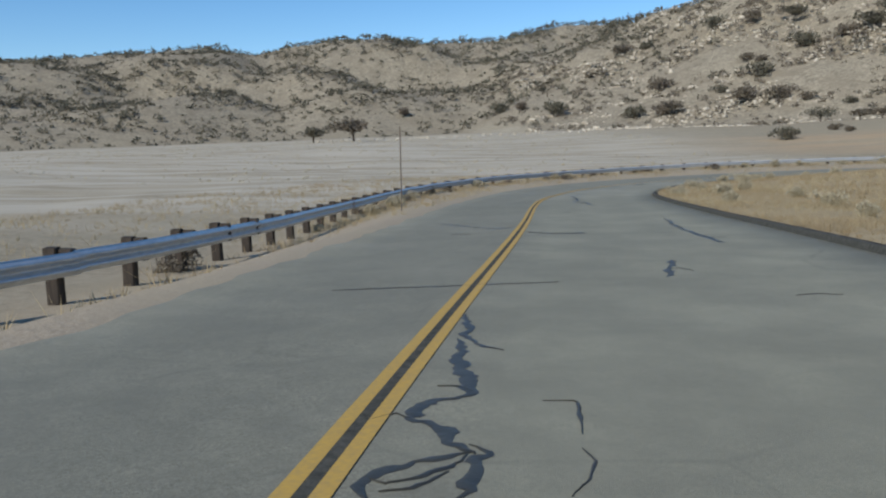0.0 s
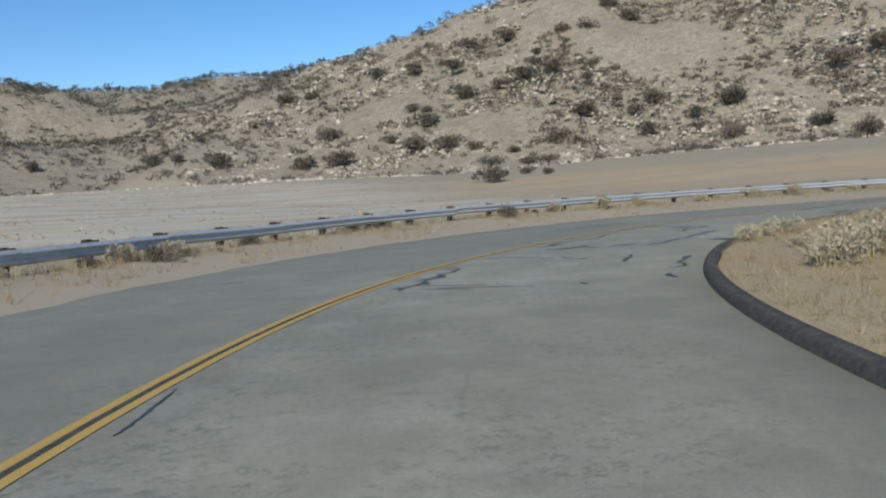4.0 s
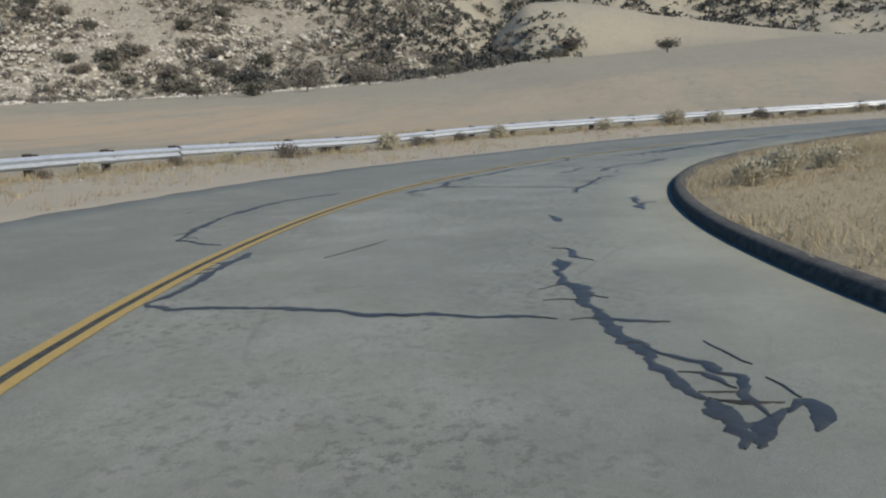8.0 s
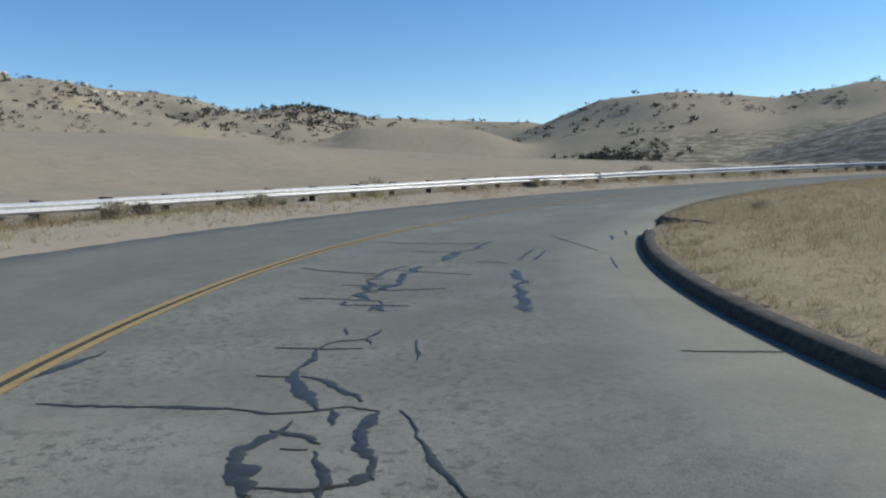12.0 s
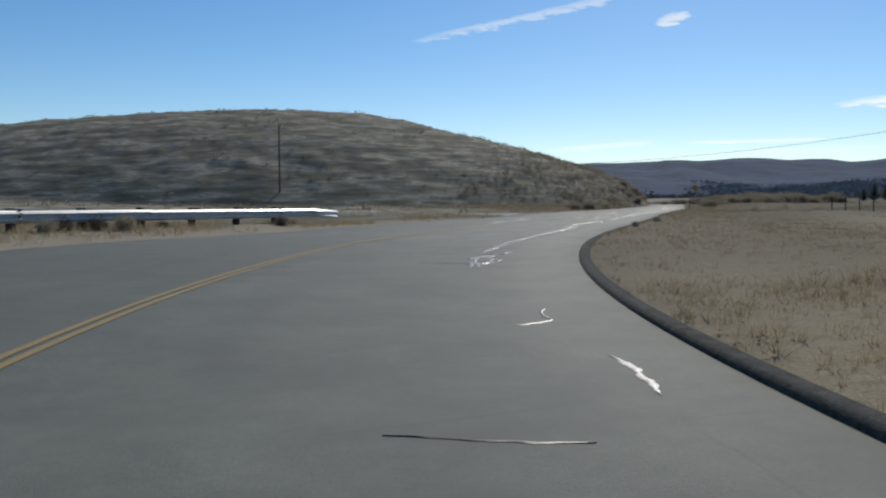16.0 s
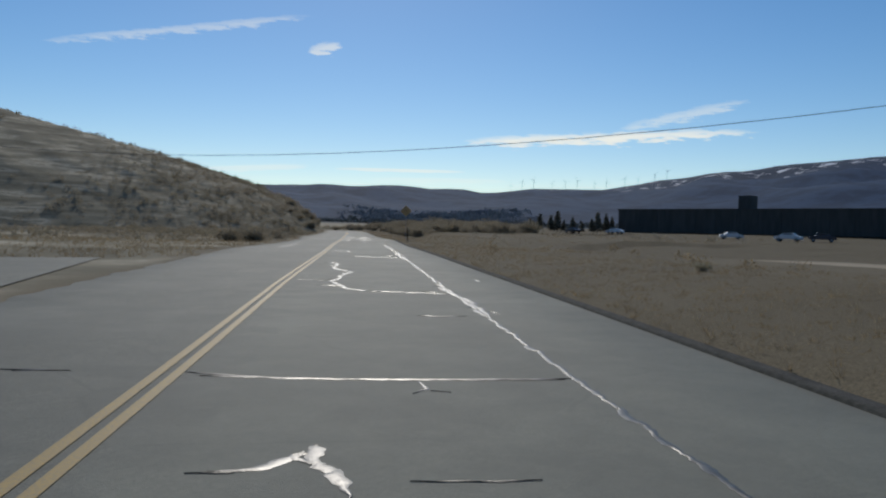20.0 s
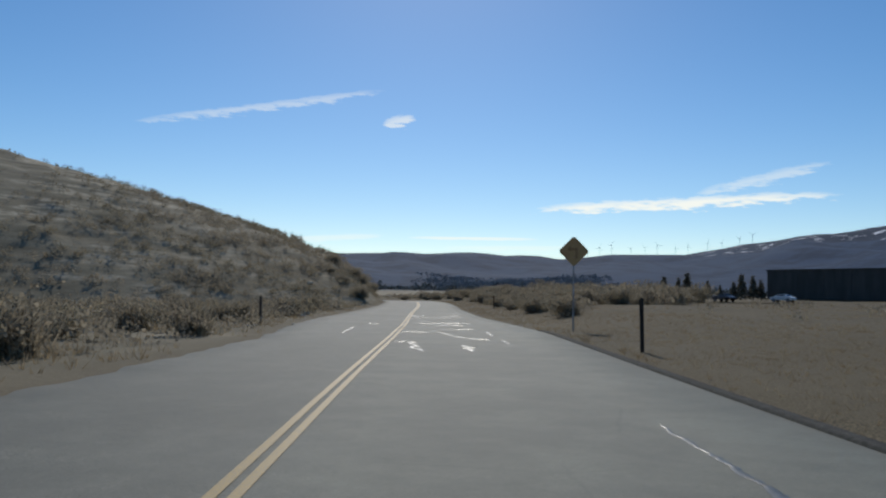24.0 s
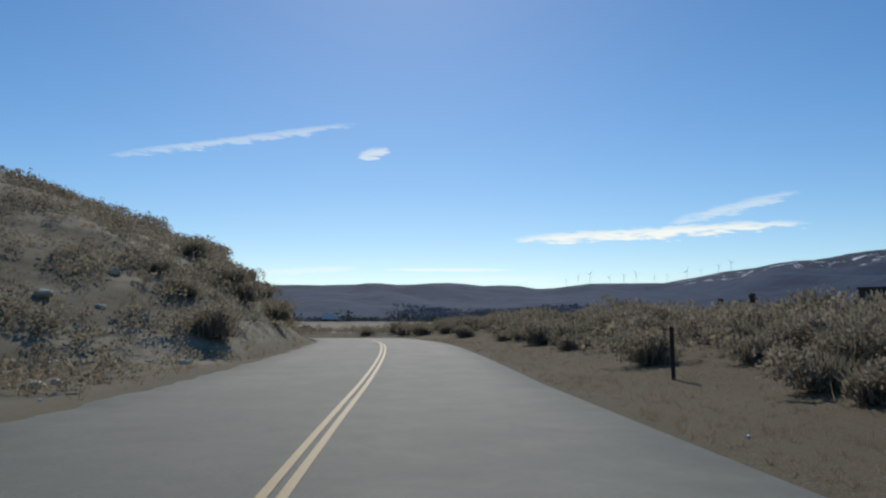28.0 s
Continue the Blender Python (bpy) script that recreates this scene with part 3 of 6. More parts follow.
        fall = 1 - 0.8 * smooth(1.0, 2.2, t)
        z = np.where(t > 0, np.maximum(z, H * np.where(t < 1, rise, fall)), z)
    # bed of the side road
    best, bz, bw = np.full(len(x), 1e9), 0.0, 5.0
    for (ax, ay, aw), (bx, by, bw2) in zip(SIDE[:-1], SIDE[1:]):
        t = np.clip(((x - ax) * (bx - ax) + (y - ay) * (by - ay)) / ((bx - ax) ** 2 + (by - ay) ** 2), 0, 1)
        dist = np.hypot(x - ax - t * (bx - ax), y - ay - t * (by - ay)) - (aw + t * (bw2 - aw))
        best = np.minimum(best, dist)
    w = (1 - smooth(-0.3, 3.0, best)) * (out > 0.0)
    z = z * (1 - w) + w * (0.345 + 0.012 * np.clip(x - 45, 0, 100))
    # bed under the pavement
    z = z - (0.05 + 0.35 * smooth(0.0, 0.9, -out)) * (out < 0.25) * (s > -14)
    return z.reshape(shape)


def ground_at(x, y):
    return float(land(np.array([x]), np.array([y]))[0])


def mesh_object(name, verts, faces, mat, parent=None, label="", shade=False):
    me = bpy.data.meshes.new(name)
    me.from_pydata([tuple(map(float, v)) for v in verts], [], [tuple(int(i) for i in f) for f in faces])
    for mm in (mat if isinstance(mat, (list, tuple)) else [mat]):
        me.materials.append(mm)
    if shade:
        me.polygons.foreach_set("use_smooth", [True] * len(me.polygons))
    me.update()
    ob = new(name, me)
    if parent:
        ob.parent = parent
    if label:
        ob["label"] = label
    return ob


def grid_faces(nu, nv):
    i, j = np.meshgrid(np.arange(nu - 1), np.arange(nv - 1), indexing="ij")
    a = (i * nv + j).ravel()
    return np.stack([a, a + nv, a + nv + 1, a + 1], 1)


def spread(lo, hi, step, reach, grow=1.045):
    mid_part = list(np.arange(lo, hi + step / 2, step))
    a, b, g = lo, hi, step
    left, right = [], []
    while b < reach or a > -reach:
        g *= grow
        a, b = a - g, b + g
        left.append(a), right.append(b)
    return np.array(left[::-1] + mid_part + right)


gx, gy = spread(-30, 84, 0.8, 4300), spread(-120, 88, 0.8, 4300)
X, Y = np.meshgrid(gx, gy, indexing="ij")
Z = land(X, Y)
ground = mesh_object("ground", np.stack([X.ravel(), Y.ravel(), Z.ravel()], 1), grid_faces(len(gx), len(gy)), GROUND, shade=True)
tagged(ground, "dry winter grassland, rocky hills and dirt shoulders", "ground", kind="structure")


def bearing_of(x, y):
    return np.degrees(np.arctan2(-(x - PLAN_X), y - PLAN_Y)), np.hypot(x - PLAN_X, y - PLAN_Y)


def zones(x, y):
    """What covers the land: stony slope, terraced turf, roadside dirt, ploughed earth, pale meadow, snow, far woods."""
    s, d = along(x, y)
    out = np.maximum(d - lerp(s, EDGE_R), lerp(s, EDGE_L) - d)
    b, r = bearing_of(x, y)
    foot = 325 + 105 * smooth(0, 12, b)
    stony = smooth(0, 25 + 60 * smooth(0, 12, b), r + 14 * waves(x, y, 60, 21, 2) - foot) * smooth(-76, -66, b) * (1 - smooth(50, 66, b))
    turf = smooth(1.0, 4.0, np.where((y < -20) & (d < 0) & (s > 190), 40.0 - 0.12 * (np.hypot(x - 52, y + 190) - 40), 0.0)) * smooth(0.3, 1.6, out)
    dirt = (1 - smooth(0.8, 5.5, out + 0.8 * waves(x, y, 7, 22, 2))) * (1 - 0.93 * smooth(165, 200, s)) * np.where((d > 0) & (s < 265), 0.12, 1.0)
    plough = (0.45 + 0.55 * smooth(-70, -45, b)) * smooth(70, 90, r) * (1 - smooth(120, 165, r + 10 * waves(x, y, 90, 23, 2))) * smooth(-150, -128, b) * (1 - smooth(-10, 6, b))
    meadow = smooth(-8, 8, b) * (1 - smooth(95, 120, b)) * (1 - smooth(380, 480, r)) * smooth(3, 9, out)
    # snow and woods also mark where the ground colour carries haze blue
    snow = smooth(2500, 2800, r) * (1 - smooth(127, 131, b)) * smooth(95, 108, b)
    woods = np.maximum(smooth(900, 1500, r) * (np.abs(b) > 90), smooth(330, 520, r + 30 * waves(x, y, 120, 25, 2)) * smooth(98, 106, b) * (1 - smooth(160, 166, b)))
    side = -(x - 46.7) * 0.833 + (y + 6.6) * 0.553            # metres right of the last straight
    # brown: where the ground colour is darkened for the backlit stretch
    brown = np.maximum((1 - smooth(-25, 25, y)) * smooth(1, 4, side), (d > 0) * smooth(135, 160, s) * (1 - smooth(6, 16, d - lerp(s, EDGE_R))))
    brown = np.maximum(brown, 0.85 * (d < 0) * smooth(152, 172, s) * (1 - smooth(10, 24, out)))
    cut = smooth(232, 265, s) * (1 - smooth(10, 26, out)) * (d < 0)
    turf, brown = turf * (1 - 0.35 * cut), np.maximum(brown, 0.45 * cut) * (1 - smooth(700, 900, r))
    straw = (d > 0) * (s > -8) * (1 - smooth(170, 200, s)) * (1 - 0.8 * brown)
    return stony, turf, dirt, plough, meadow, snow, woods, straw, brown


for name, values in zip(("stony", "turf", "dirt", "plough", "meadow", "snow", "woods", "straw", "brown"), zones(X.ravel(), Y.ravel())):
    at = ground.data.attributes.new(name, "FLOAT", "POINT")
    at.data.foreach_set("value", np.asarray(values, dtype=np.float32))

# ---- pavement ----


def band(name, s0, s1, step, offsets, mat, parent=None, label=""):
    """A strip along the road; offsets: list of (offset of s, height) functions across it."""
    ss = np.arange(s0, s1 + step / 2, step)
    cols = []
    for off, lift in offsets:
        o = off(ss) if callable(off) else np.full_like(ss, off)
        x, y, z, _ = road(ss, o)
        cols.append(np.stack([x, y, z + (lift(ss) if callable(lift) else lift)], 1))
    v = np.stack(cols, 1).reshape(-1, 3)
    return mesh_object(name, v, grid_faces(len(ss), len(offsets))[:, ::-1], mat, parent, label, True)


eL = (lambda s: lerp(s, EDGE_L) + 0.09 * np.sin(1.7 * s) * np.sin(0.31 * s + 1) + 0.06 * np.sin(4.3 * s + 2))
eR = (lambda s: lerp(s, EDGE_R))
pave = band("road", -13, 416, 0.4, [(lambda s: eL(s) - 0.15, -0.35), (lambda s: eL(s) - 0.02, -0.02), (eL, 0.0)] + [((lambda s, f=f: eL(s) * (1 - f)), 0.0) for f in (0.25, 0.5, 0.75)]
            + [(0.0, 0.0), (0.58, 0.0), (0.65, 0.0)] + [((lambda s, f=f: eR(s) * f), 0.0) for f in (0.25, 0.4, 0.55, 0.75, 1.0)] + [(lambda s: eR(s) + 0.15, -0.35)], ASPHALT)
tagged(pave, "worn grey asphalt road with tar-sealed cracks", "road", kind="structure")
for o in (-0.075, 0.075):
    ln = band("road_line", -12, 410, 1.0, [(o - 0.042, 0.006), (o + 0.042, 0.006)], YELLOW)
    co = np.array([v.co[:] for v in ln.data.vertices])
    ls, _ = along(co[:, 0], co[:, 1])
    at = ln.data.attributes.new("wear_glare", "FLOAT", "POINT")
    # Wear through the bend; the rise from 130 m adds glare to the colour
    at.data.foreach_set("value", np.asarray(0.12 + 0.5 * smooth(62, 90, ls) + 0.1 * smooth(130, 160, ls), dtype=np.float32))
    tagged(ln, "worn yellow painted centre line", "road marking", "double centre line", "structure")
gap = band("road_line_gap", -12, 126, 1.0, [(-0.033, 0.005), (0.033, 0.005)], KERB)
tagged(gap, "black paint between the two yellow centre lines", "road marking", kind="structure")
ss = np.array([v.co[:] for v in pave.data.vertices])
_s, _d = along(ss[:, 0], ss[:, 1])
for name, val in (("across", np.clip(0.5 + _d / 12.0, 0, 1)), ("right_lane", 0.25 * smooth(0.1, 0.5, _d) + 0.75 * smooth(0.58, 0.65, _d)), ("ravelled", smooth(-0.4, 0.5, _d) * (1 - smooth(3.0, 4.4, _d)) * smooth(30, 46, _s) * (1 - smooth(125, 140, _s)))):
    at = pave.data.attributes.new(name, "FLOAT", "POINT")
    at.data.foreach_set("value", np.asarray(val, dtype=np.float32))


def kerb_piece(s0, s1, flare, tail=0.0):
    """A run of asphalt kerb with a shade-dark face and a paler top; flare, tail: how far its first and last three
    metres stand away from the road.
    """
    e = (lambda s: eR(s) + flare * (1 - smooth(s0, s0 + 3.0, s)) + tail * smooth(s1 - 3.0, s1, s))
    up = (lambda s, h: h * (1 - 0.68 * smooth(125, 165, s)) * (0.1 + 0.9 * smooth(s0, s0 + 0.5, s) * (1 - smooth(s1 - 0.35, s1, s))))
    k = band("kerb", s0, s1, 0.25, [(lambda s: e(s) - 0.03, -0.1), (lambda s: e(s) + 0.01, lambda s: up(s, 0.05)), (lambda s: e(s) + 0.035, lambda s: up(s, 0.09)), (lambda s: e(s) + 0.06, lambda s: up(s, 0.10)),
                                   (lambda s: e(s) + 0.19, lambda s: up(s, 0.10)), (lambda s: e(s) + 0.24, -0.1)], [KERB, KERB_TOP])
    k.data.polygons.foreach_set("material_index", [1 if n % 5 >= 3 else 0 for n in range(len(k.data.polygons))])
    return tagged(k, "asphalt kerb, face darkened as in shade, top paler and dusty", "kerb", "kerbs along the bend", "structure")


for s0, s1, flare, tail in ((-10, 62.9, 0.0, 0.32), (63.3, 118.2, 0.0, 0.0), (119.0, 262, 1.1, 0.0)):
    kerb_piece(s0, s1, flare, tail)

rows = []
for k, (x, y, hw) in enumerate(SIDE):
    x2, y2 = (SIDE[k + 1] if k + 1 < len(SIDE) else (2 * x - SIDE[k - 1][0], 2 * y - SIDE[k - 1][1]))[:2]
    n = Vector((-(y2 - y), x2 - x)).normalized()
    for f in (-1.0, -0.33, 0.33, 1.0):
        rows.append((x + n.x * hw * f, y + n.y * hw * f, 0.372 + 0.012 * max(0.0, x - 45)))
side_road = mesh_object("side_road", rows, grid_faces(len(SIDE), 4)[:, ::-1], ASPHALT)
tagged(side_road, "grey asphalt side road joining the main road", "road", kind="structure")


def quick(name, verts, tris, mat, label="", category="", kind=""):
    """A large triangle mesh straight from arrays."""
    verts, tris = np.asarray(verts, np.float32), np.asarray(tris, np.int32)
    me = bpy.data.meshes.new(name)
    n = tris.shape[1]
    me.vertices.add(len(verts)), me.loops.add(tris.size), me.polygons.add(len(tris))
    me.vertices.foreach_set("co", verts.ravel())
    me.loops.foreach_set("vertex_index", tris.ravel())
    me.polygons.foreach_set("loop_start", np.arange(0, tris.size, n, dtype=np.int32))
    me.materials.append(mat)
    me.update(calc_edges=True)
    me.validate()
    ob = new(name, me)
    return tagged(ob, label, category, kind=kind) if label else ob


# ---- tar seals ----
seals = new("tar_seals")
tagged(seals, "glossy black tar sealing the cracks of the road", "tar seal", kind="structure")
seal_count = [0]


def seal(width, *path):
    """A poured line of tar along a crack through the given places (metres along, metres right of the centre line)."""
    rng = np.random.RandomState(100 + seal_count[0])
    seal_count[0] += 1
    p = np.array(path, float)
    leg = np.concatenate([[0], np.cumsum(np.hypot(*np.diff(p, axis=0).T))])
    if width > 0.11 and leg[-1] > 0.4:                     # wide repairs are several strands that part and meet
        for k, share in ((-0.30, 0.5), (0.02, 0.42), (0.34, 0.45)):
            kinks = [(a + rng.normal(0, 0.12 * width), b2 + k * width + rng.normal(0, 0.16 * width)) for a, b2 in path]
            seal(min(0.105, share * width), *kinks)
        return None
    n = max(6, int(leg[-1] / 0.035))
    u = np.linspace(0, leg[-1], n)
    s, d = np.interp(u, leg, p[:, 0]), np.interp(u, leg, p[:, 1])
    wob = np.convolve(rng.normal(0, 1, n + 12), np.ones(7) / 5, "same")[6:-6] * 0.55 * min(width, 0.09)
    wob2 = np.convolve(rng.normal(0, 1, n + 12), np.ones(7) / 5, "same")[6:-6] * 0.55 * min(width, 0.09)
    s, d = s + wob * 0.9, d + wob2 * 0.9
    w = width * (0.5 + 0.22 * np.convolve(rng.normal(0, 1, n + 16), np.ones(9) / 5, "same")[8:-8])
    w = np.clip(w, 0.3 * width, 1.0 * width) * np.clip(np.minimum(u, leg[-1] - u) / 0.22 + 0.15, 0, 1)
    soft = np.array((0.25, 0.5, 0.25))                     # the poured tar rounds its own edges
    ragged_l = w * np.convolve(np.pad(rng.uniform(0.3, 1.6, n), 1, "edge"), soft, "valid")
    ragged_r = w * np.convolve(np.pad(rng.uniform(0.3, 1.6, n), 1, "edge"), soft, "valid")
    ds, dd = np.gradient(s), np.gradient(d)
    ln = np.hypot(ds, dd) + 1e-6
    v = []
    for sign, lift in ((-1, 0.002), (0, 0.008), (1, 0.002)):
        ww = ragged_l if sign < 0 else ragged_r
        x, y, z, _ = road(s + sign * ww * dd / ln, d - sign * ww * ds / ln)
        v.append(np.stack([x, y, z + lift], 1))
    if width > 0.06 and leg[-1] > 0.8:
        for _ in range(int(leg[-1] * 0.9)):                # short spurs across the seam
            i = rng.randint(2, n - 2)
            L = rng.uniform(0.06, 0.28) * rng.choice((-1, 1))
            seal(0.026, (s[i], d[i]), (s[i] + rng.uniform(-0.15, 0.15), d[i] + 0.5 * L), (s[i] + rng.uniform(-0.2, 0.2), d[i] + L))
    ob = mesh_object("tar_seal", np.stack(v, 1).reshape(-1, 3), grid_faces(n, 3), SEAL, seals, shade=True)
    return ob


seal(0.03, (6.45, -1.48), (7.05, 0.91))
seal(0.085, (9.25, 2.38), (7.4, 2.12))
seal(0.03, (15, 0.18), (14.7, 0.44), (14.4, 0.73), (14.4, 1.32))
seal(0.085, (17.3, 3.36), (14.2, 3.38), (11.9, 3.53))
seal(0.085, (18.7, -2.27), (18.05, -1.78), (17.1, -1.17), (16.35, -0.67), (16.5, -0.2))
seal(0.03, (30.85, 0.92), (30.9, 1.28))
seal(0.03, (31.1, -0.81), (31.15, -0.12))
seal(0.085, (38.95, -1.85), (43.35, -1.6))
seal(0.085, (39.45, 1.2), (36.95, 1.03), (34.15, 1.46), (32.75, 1.55), (31.25, 1.49), (30.85, 1.3), (30.05, 1.55), (29.8, 1.94), (29.0, 1.92), (28.3, 1.98), (27.6, 2.14))
seal(0.085, (52.15, 3.02), (51.85, 3.11))
seal(0.085, (53.2, 4.14), (52.7, 4.21), (52.45, 4.29))
seal(0.085, (56.7, 4.29), (55.35, 4.26), (54.45, 4.38), (54.1, 4.15))
seal(0.03, (57, 0.3), (57.1, 0.88), (56.75, 1.76))
seal(0.085, (57.3, 3.19), (56.3, 3.27), (55.5, 3.29))
seal(0.085, (65.4, -2.33), (66.65, -2.18), (68.3, -2.25), (69.85, -1.76))
seal(0.085, (67.6, 2.24), (66.1, 2.12), (65.15, 2.34))
seal(0.03, (67.75, 0.29), (67.7, 0.56), (67.45, 1.12), (67.35, 1.81), (67.15, 2.39))
seal(0.085, (72.6, 4.41), (71.45, 4.47), (70.65, 4.58), (69.9, 4.35), (69.2, 4.33))
seal(0.03, (74.35, -2.4), (73.85, -1.11), (73.45, -0.19))
seal(0.085, (79.65, 0.26), (78.4, 0.25), (77.35, 0.2), (77.1, 0.43), (77.05, 1.13), (76.7, 1.75), (76.45, 2.65), (76.34, 2.87))
seal(0.085, (82.1, 3.22), (81.8, 3.28), (81.35, 3.32))
seal(0.085, (84.4, 4.3), (83.6, 4.25), (83.2, 4.33), (82.7, 4.31), (82.45, 4.36))
seal(0.085, (86.15, -0.91), (84.9, -1.46), (82.7, -1.4), (80.65, -0.96), (80.2, -0.28))
seal(0.03, (92.65, 1.17), (92.35, 2.27))
seal(0.085, (95.35, 3.33), (93.2, 3.4), (92.8, 2.98), (91.35, 2.98), (90.55, 3.04))
seal(0.03, (98.4, 3.91), (97.85, 4.82))
seal(0.03, (101.35, 0.17), (100.8, 1.52))
seal(0.03, (101.5, -1.1), (101.4, -0.39))
seal(0.085, (107.45, 0.08), (108.3, 0.29))
seal(0.03, (107.6, 4.29), (107.4, 4.93))
seal(0.056, (140.75, 4.49), (140.35, 4.49), (139.75, 4.45))
seal(0.03, (141.05, 4.46), (140.85, 4.69))
seal(0.03, (145.9, 2.68), (145.75, 3.15), (145.65, 3.73))
seal(0.056, (147.9, 4.38), (147.35, 4.43), (146.6, 4.39))
seal(0.056, (150.55, 4.23), (149.65, 4.22), (149.4, 3.88))
seal(0.03, (155.95, 2.51), (155.85, 3.33))
seal(0.03, (184.4, 0.36), (184.3, 1.3))
seal(0.03, (185.3, -1.67), (185.05, -0.93))
seal(0.03, (185.7, 0.64), (185.8, 3.24))
seal(0.03, (187.55, 1.75), (187.55, 2.38))
seal(0.03, (187.7, 0.67), (187.7, 0.9))
seal(0.03, (190.35, 0.12), (190.1, 0.96), (190.05, 1.92), (190.1, 3.16))
seal(0.03, (190.45, -1.4), (190.4, -0.76))
seal(0.03, (216.9, 2.61), (216.95, 3.05))
seal(0.056, (227.45, -2.69), (229.45, -2.56), (237.7, -2.28))
seal(0.03, (286.05, 2.59), (286.15, 2.92))
seal(0.045, (1.03, 0.28), (1.07, 0.40), (1.24, 0.51))
seal(0.05, (1.15, 0.20), (1.11, 0.28), (1.17, 0.39), (1.29, 0.51), (1.45, 0.57))
seal(0.07, (1.48, 0.57), (1.46, 0.51), (1.37, 0.37), (1.2, 0.22), (1.06, 0.17), (0.93, 0.24))
seal(0.018, (1.56, 1.05), (1.42, 1.1), (1.2, 1.06), (1.03, 1))
seal(0.075, (1.56, 0.54), (1.49, 0.65), (1.35, 0.60), (1.31, 0.66), (1.14, 0.60), (0.95, 0.56))
seal(0.015, (2.3, 0.87), (2.31, 1.04), (1.75, 1.06))
seal(0.095, (3.91, 0.18), (3.19, 0.28), (2.82, 0.37), (2.44, 0.51), (2.22, 0.30), (1.92, 0.29), (1.67, 0.45), (1.48, 0.57))
seal(0.06, (4.95, 0.15), (4.12, 0.24), (3.75, 0.37), (3.53, 0.6))
seal(0.09, (51.64, 0.56), (51.69, 0.62), (51.94, 0.5), (52.15, 0.56), (52.43, 0.73), (52.69, 0.67))
seal(0.014, (51.73, 0.87), (51.66, 1.23), (51.57, 1.61))
seal(0.012, (51.81, 1.05), (51.8, 1.46), (51.82, 1.72), (51.79, 2.42))
seal(0.018, (52.19, 0.63), (52.11, 1.19), (52.11, 1.69))
seal(0.09, (52.9, 0.41), (53.39, 0.6), (53.92, 0.49), (54.27, 0.62), (54.8, 0.58))
seal(0.05, (54.8, 0.58), (55.08, 0.41), (55.16, 0.2))
seal(0.06, (57.08, 1.89), (56.7, 2.02), (56.45, 2.51))
seal(0.16, (59.14, 1.07), (59.27, 1.27), (59.41, 1.37), (59.69, 1.42), (59.9, 1.52), (60.18, 1.53))
seal(0.08, (59.68, 0.49), (60, 0.46), (60.38, 0.63), (60.49, 0.57), (60.87, 0.38), (61.45, 0.58), (62.21, 0.57), (62.4, 0.84), (63.23, 0.77), (64.13, 0.55), (64.23, 0.74))
seal(0.04, (59.86, 1.47), (59.73, 1.6), (59.59, 2.01), (59.76, 1.96))
seal(0.08, (60.68, 3.13), (60.66, 3.22), (60.32, 2.94), (60.09, 2.96))
seal(0.09, (60.84, 2.52), (60.4, 2.36), (60.01, 2.26), (59.9, 2.16), (59.71, 2.24))
seal(0.09, (65.19, 3.23), (64.16, 3.27), (63.21, 3.21), (62.43, 3.35), (61.87, 3.22), (61.18, 3.19), (60.7, 3.13))
seal(0.08, (74.12, 3.18), (74.34, 3.33), (74.44, 3.46))
seal(0.06, (74.44, 3.46), (74.58, 3.59), (74.38, 3.57), (74.22, 3.45))
seal(0.04, (74.65, 3.24), (74.59, 3.4), (74.57, 3.49))
seal(0.04, (74.76, 3.23), (74.73, 3.38))
seal(0.03, (74.91, 3.56), (74.76, 3.59), (74.6, 3.59))
seal(0.04, (75.07, 3.23), (75.04, 3.35), (74.79, 3.41))
seal(0.025, (75.59, 3.52), (75.22, 3.57), (75.12, 3.6))
seal(0.05, (75.6, 3.21), (75.33, 3.29), (75.21, 3.4), (75.03, 3.38), (74.93, 3.46), (74.72, 3.4), (74.4, 3.36))
seal(0.08, (76.28, 3.19), (76.15, 3.28), (76.08, 3.48))
seal(0.06, (77.23, 3.13), (76.93, 3.22), (76.83, 3.29))
seal(0.1, (78.6, 3.18), (77.76, 3.09), (77.23, 3.13), (76.29, 3.16), (75.89, 3.18), (75.26, 3.18), (74.99, 3.21), (74.66, 3.22), (74.31, 3.2), (74.12, 3.16))
seal(0.06, (79.22, 3.14), (79.18, 3.29), (78.7, 3.34), (78.44, 3.44))
seal(0.07, (85.38, 0.69), (85.28, 0.99))
seal(0.05, (85.72, 0.53), (85.65, 0.8))
seal(0.11, (85.91, 0.38), (86.14, 0.42), (86.33, 0.52), (86.59, 0.58), (86.78, 0.62), (87.04, 0.61), (87.45, 0.64), (88.04, 0.46), (88.61, 0.53), (89.2, 0.54), (89.93, 0.65), (91.1, 0.63), (92.15, 0.61))
seal(0.08, (86.36, 0.4), (86.33, 0.52))
seal(0.03, (86.97, 0.66), (86.9, 1.16))
seal(0.035, (87.19, 0.64), (86.95, 1.14), (86.78, 1.79), (86.59, 2.41), (86.39, 2.98), (86.23, 3.44))
seal(0.07, (88.93, 3.48), (88.73, 3.37), (88.06, 3.42), (87.26, 3.41), (86.71, 3.39), (86.08, 3.34), (85.65, 3.35), (85.2, 3.32))
seal(0.05, (90.8, 3.33), (90.38, 3.39))
seal(0.07, (91.68, 2.33), (90.61, 2.38), (90.09, 2.21))
seal(0.07, (92.15, 0.61), (92.81, 0.87), (95.08, 0.71), (96.15, 0.17))
seal(0.1, (96.95, 1.51), (97.23, 1.52), (97.7, 1.5))
seal(0.03, (97.09, 2.24), (96.89, 2.28))
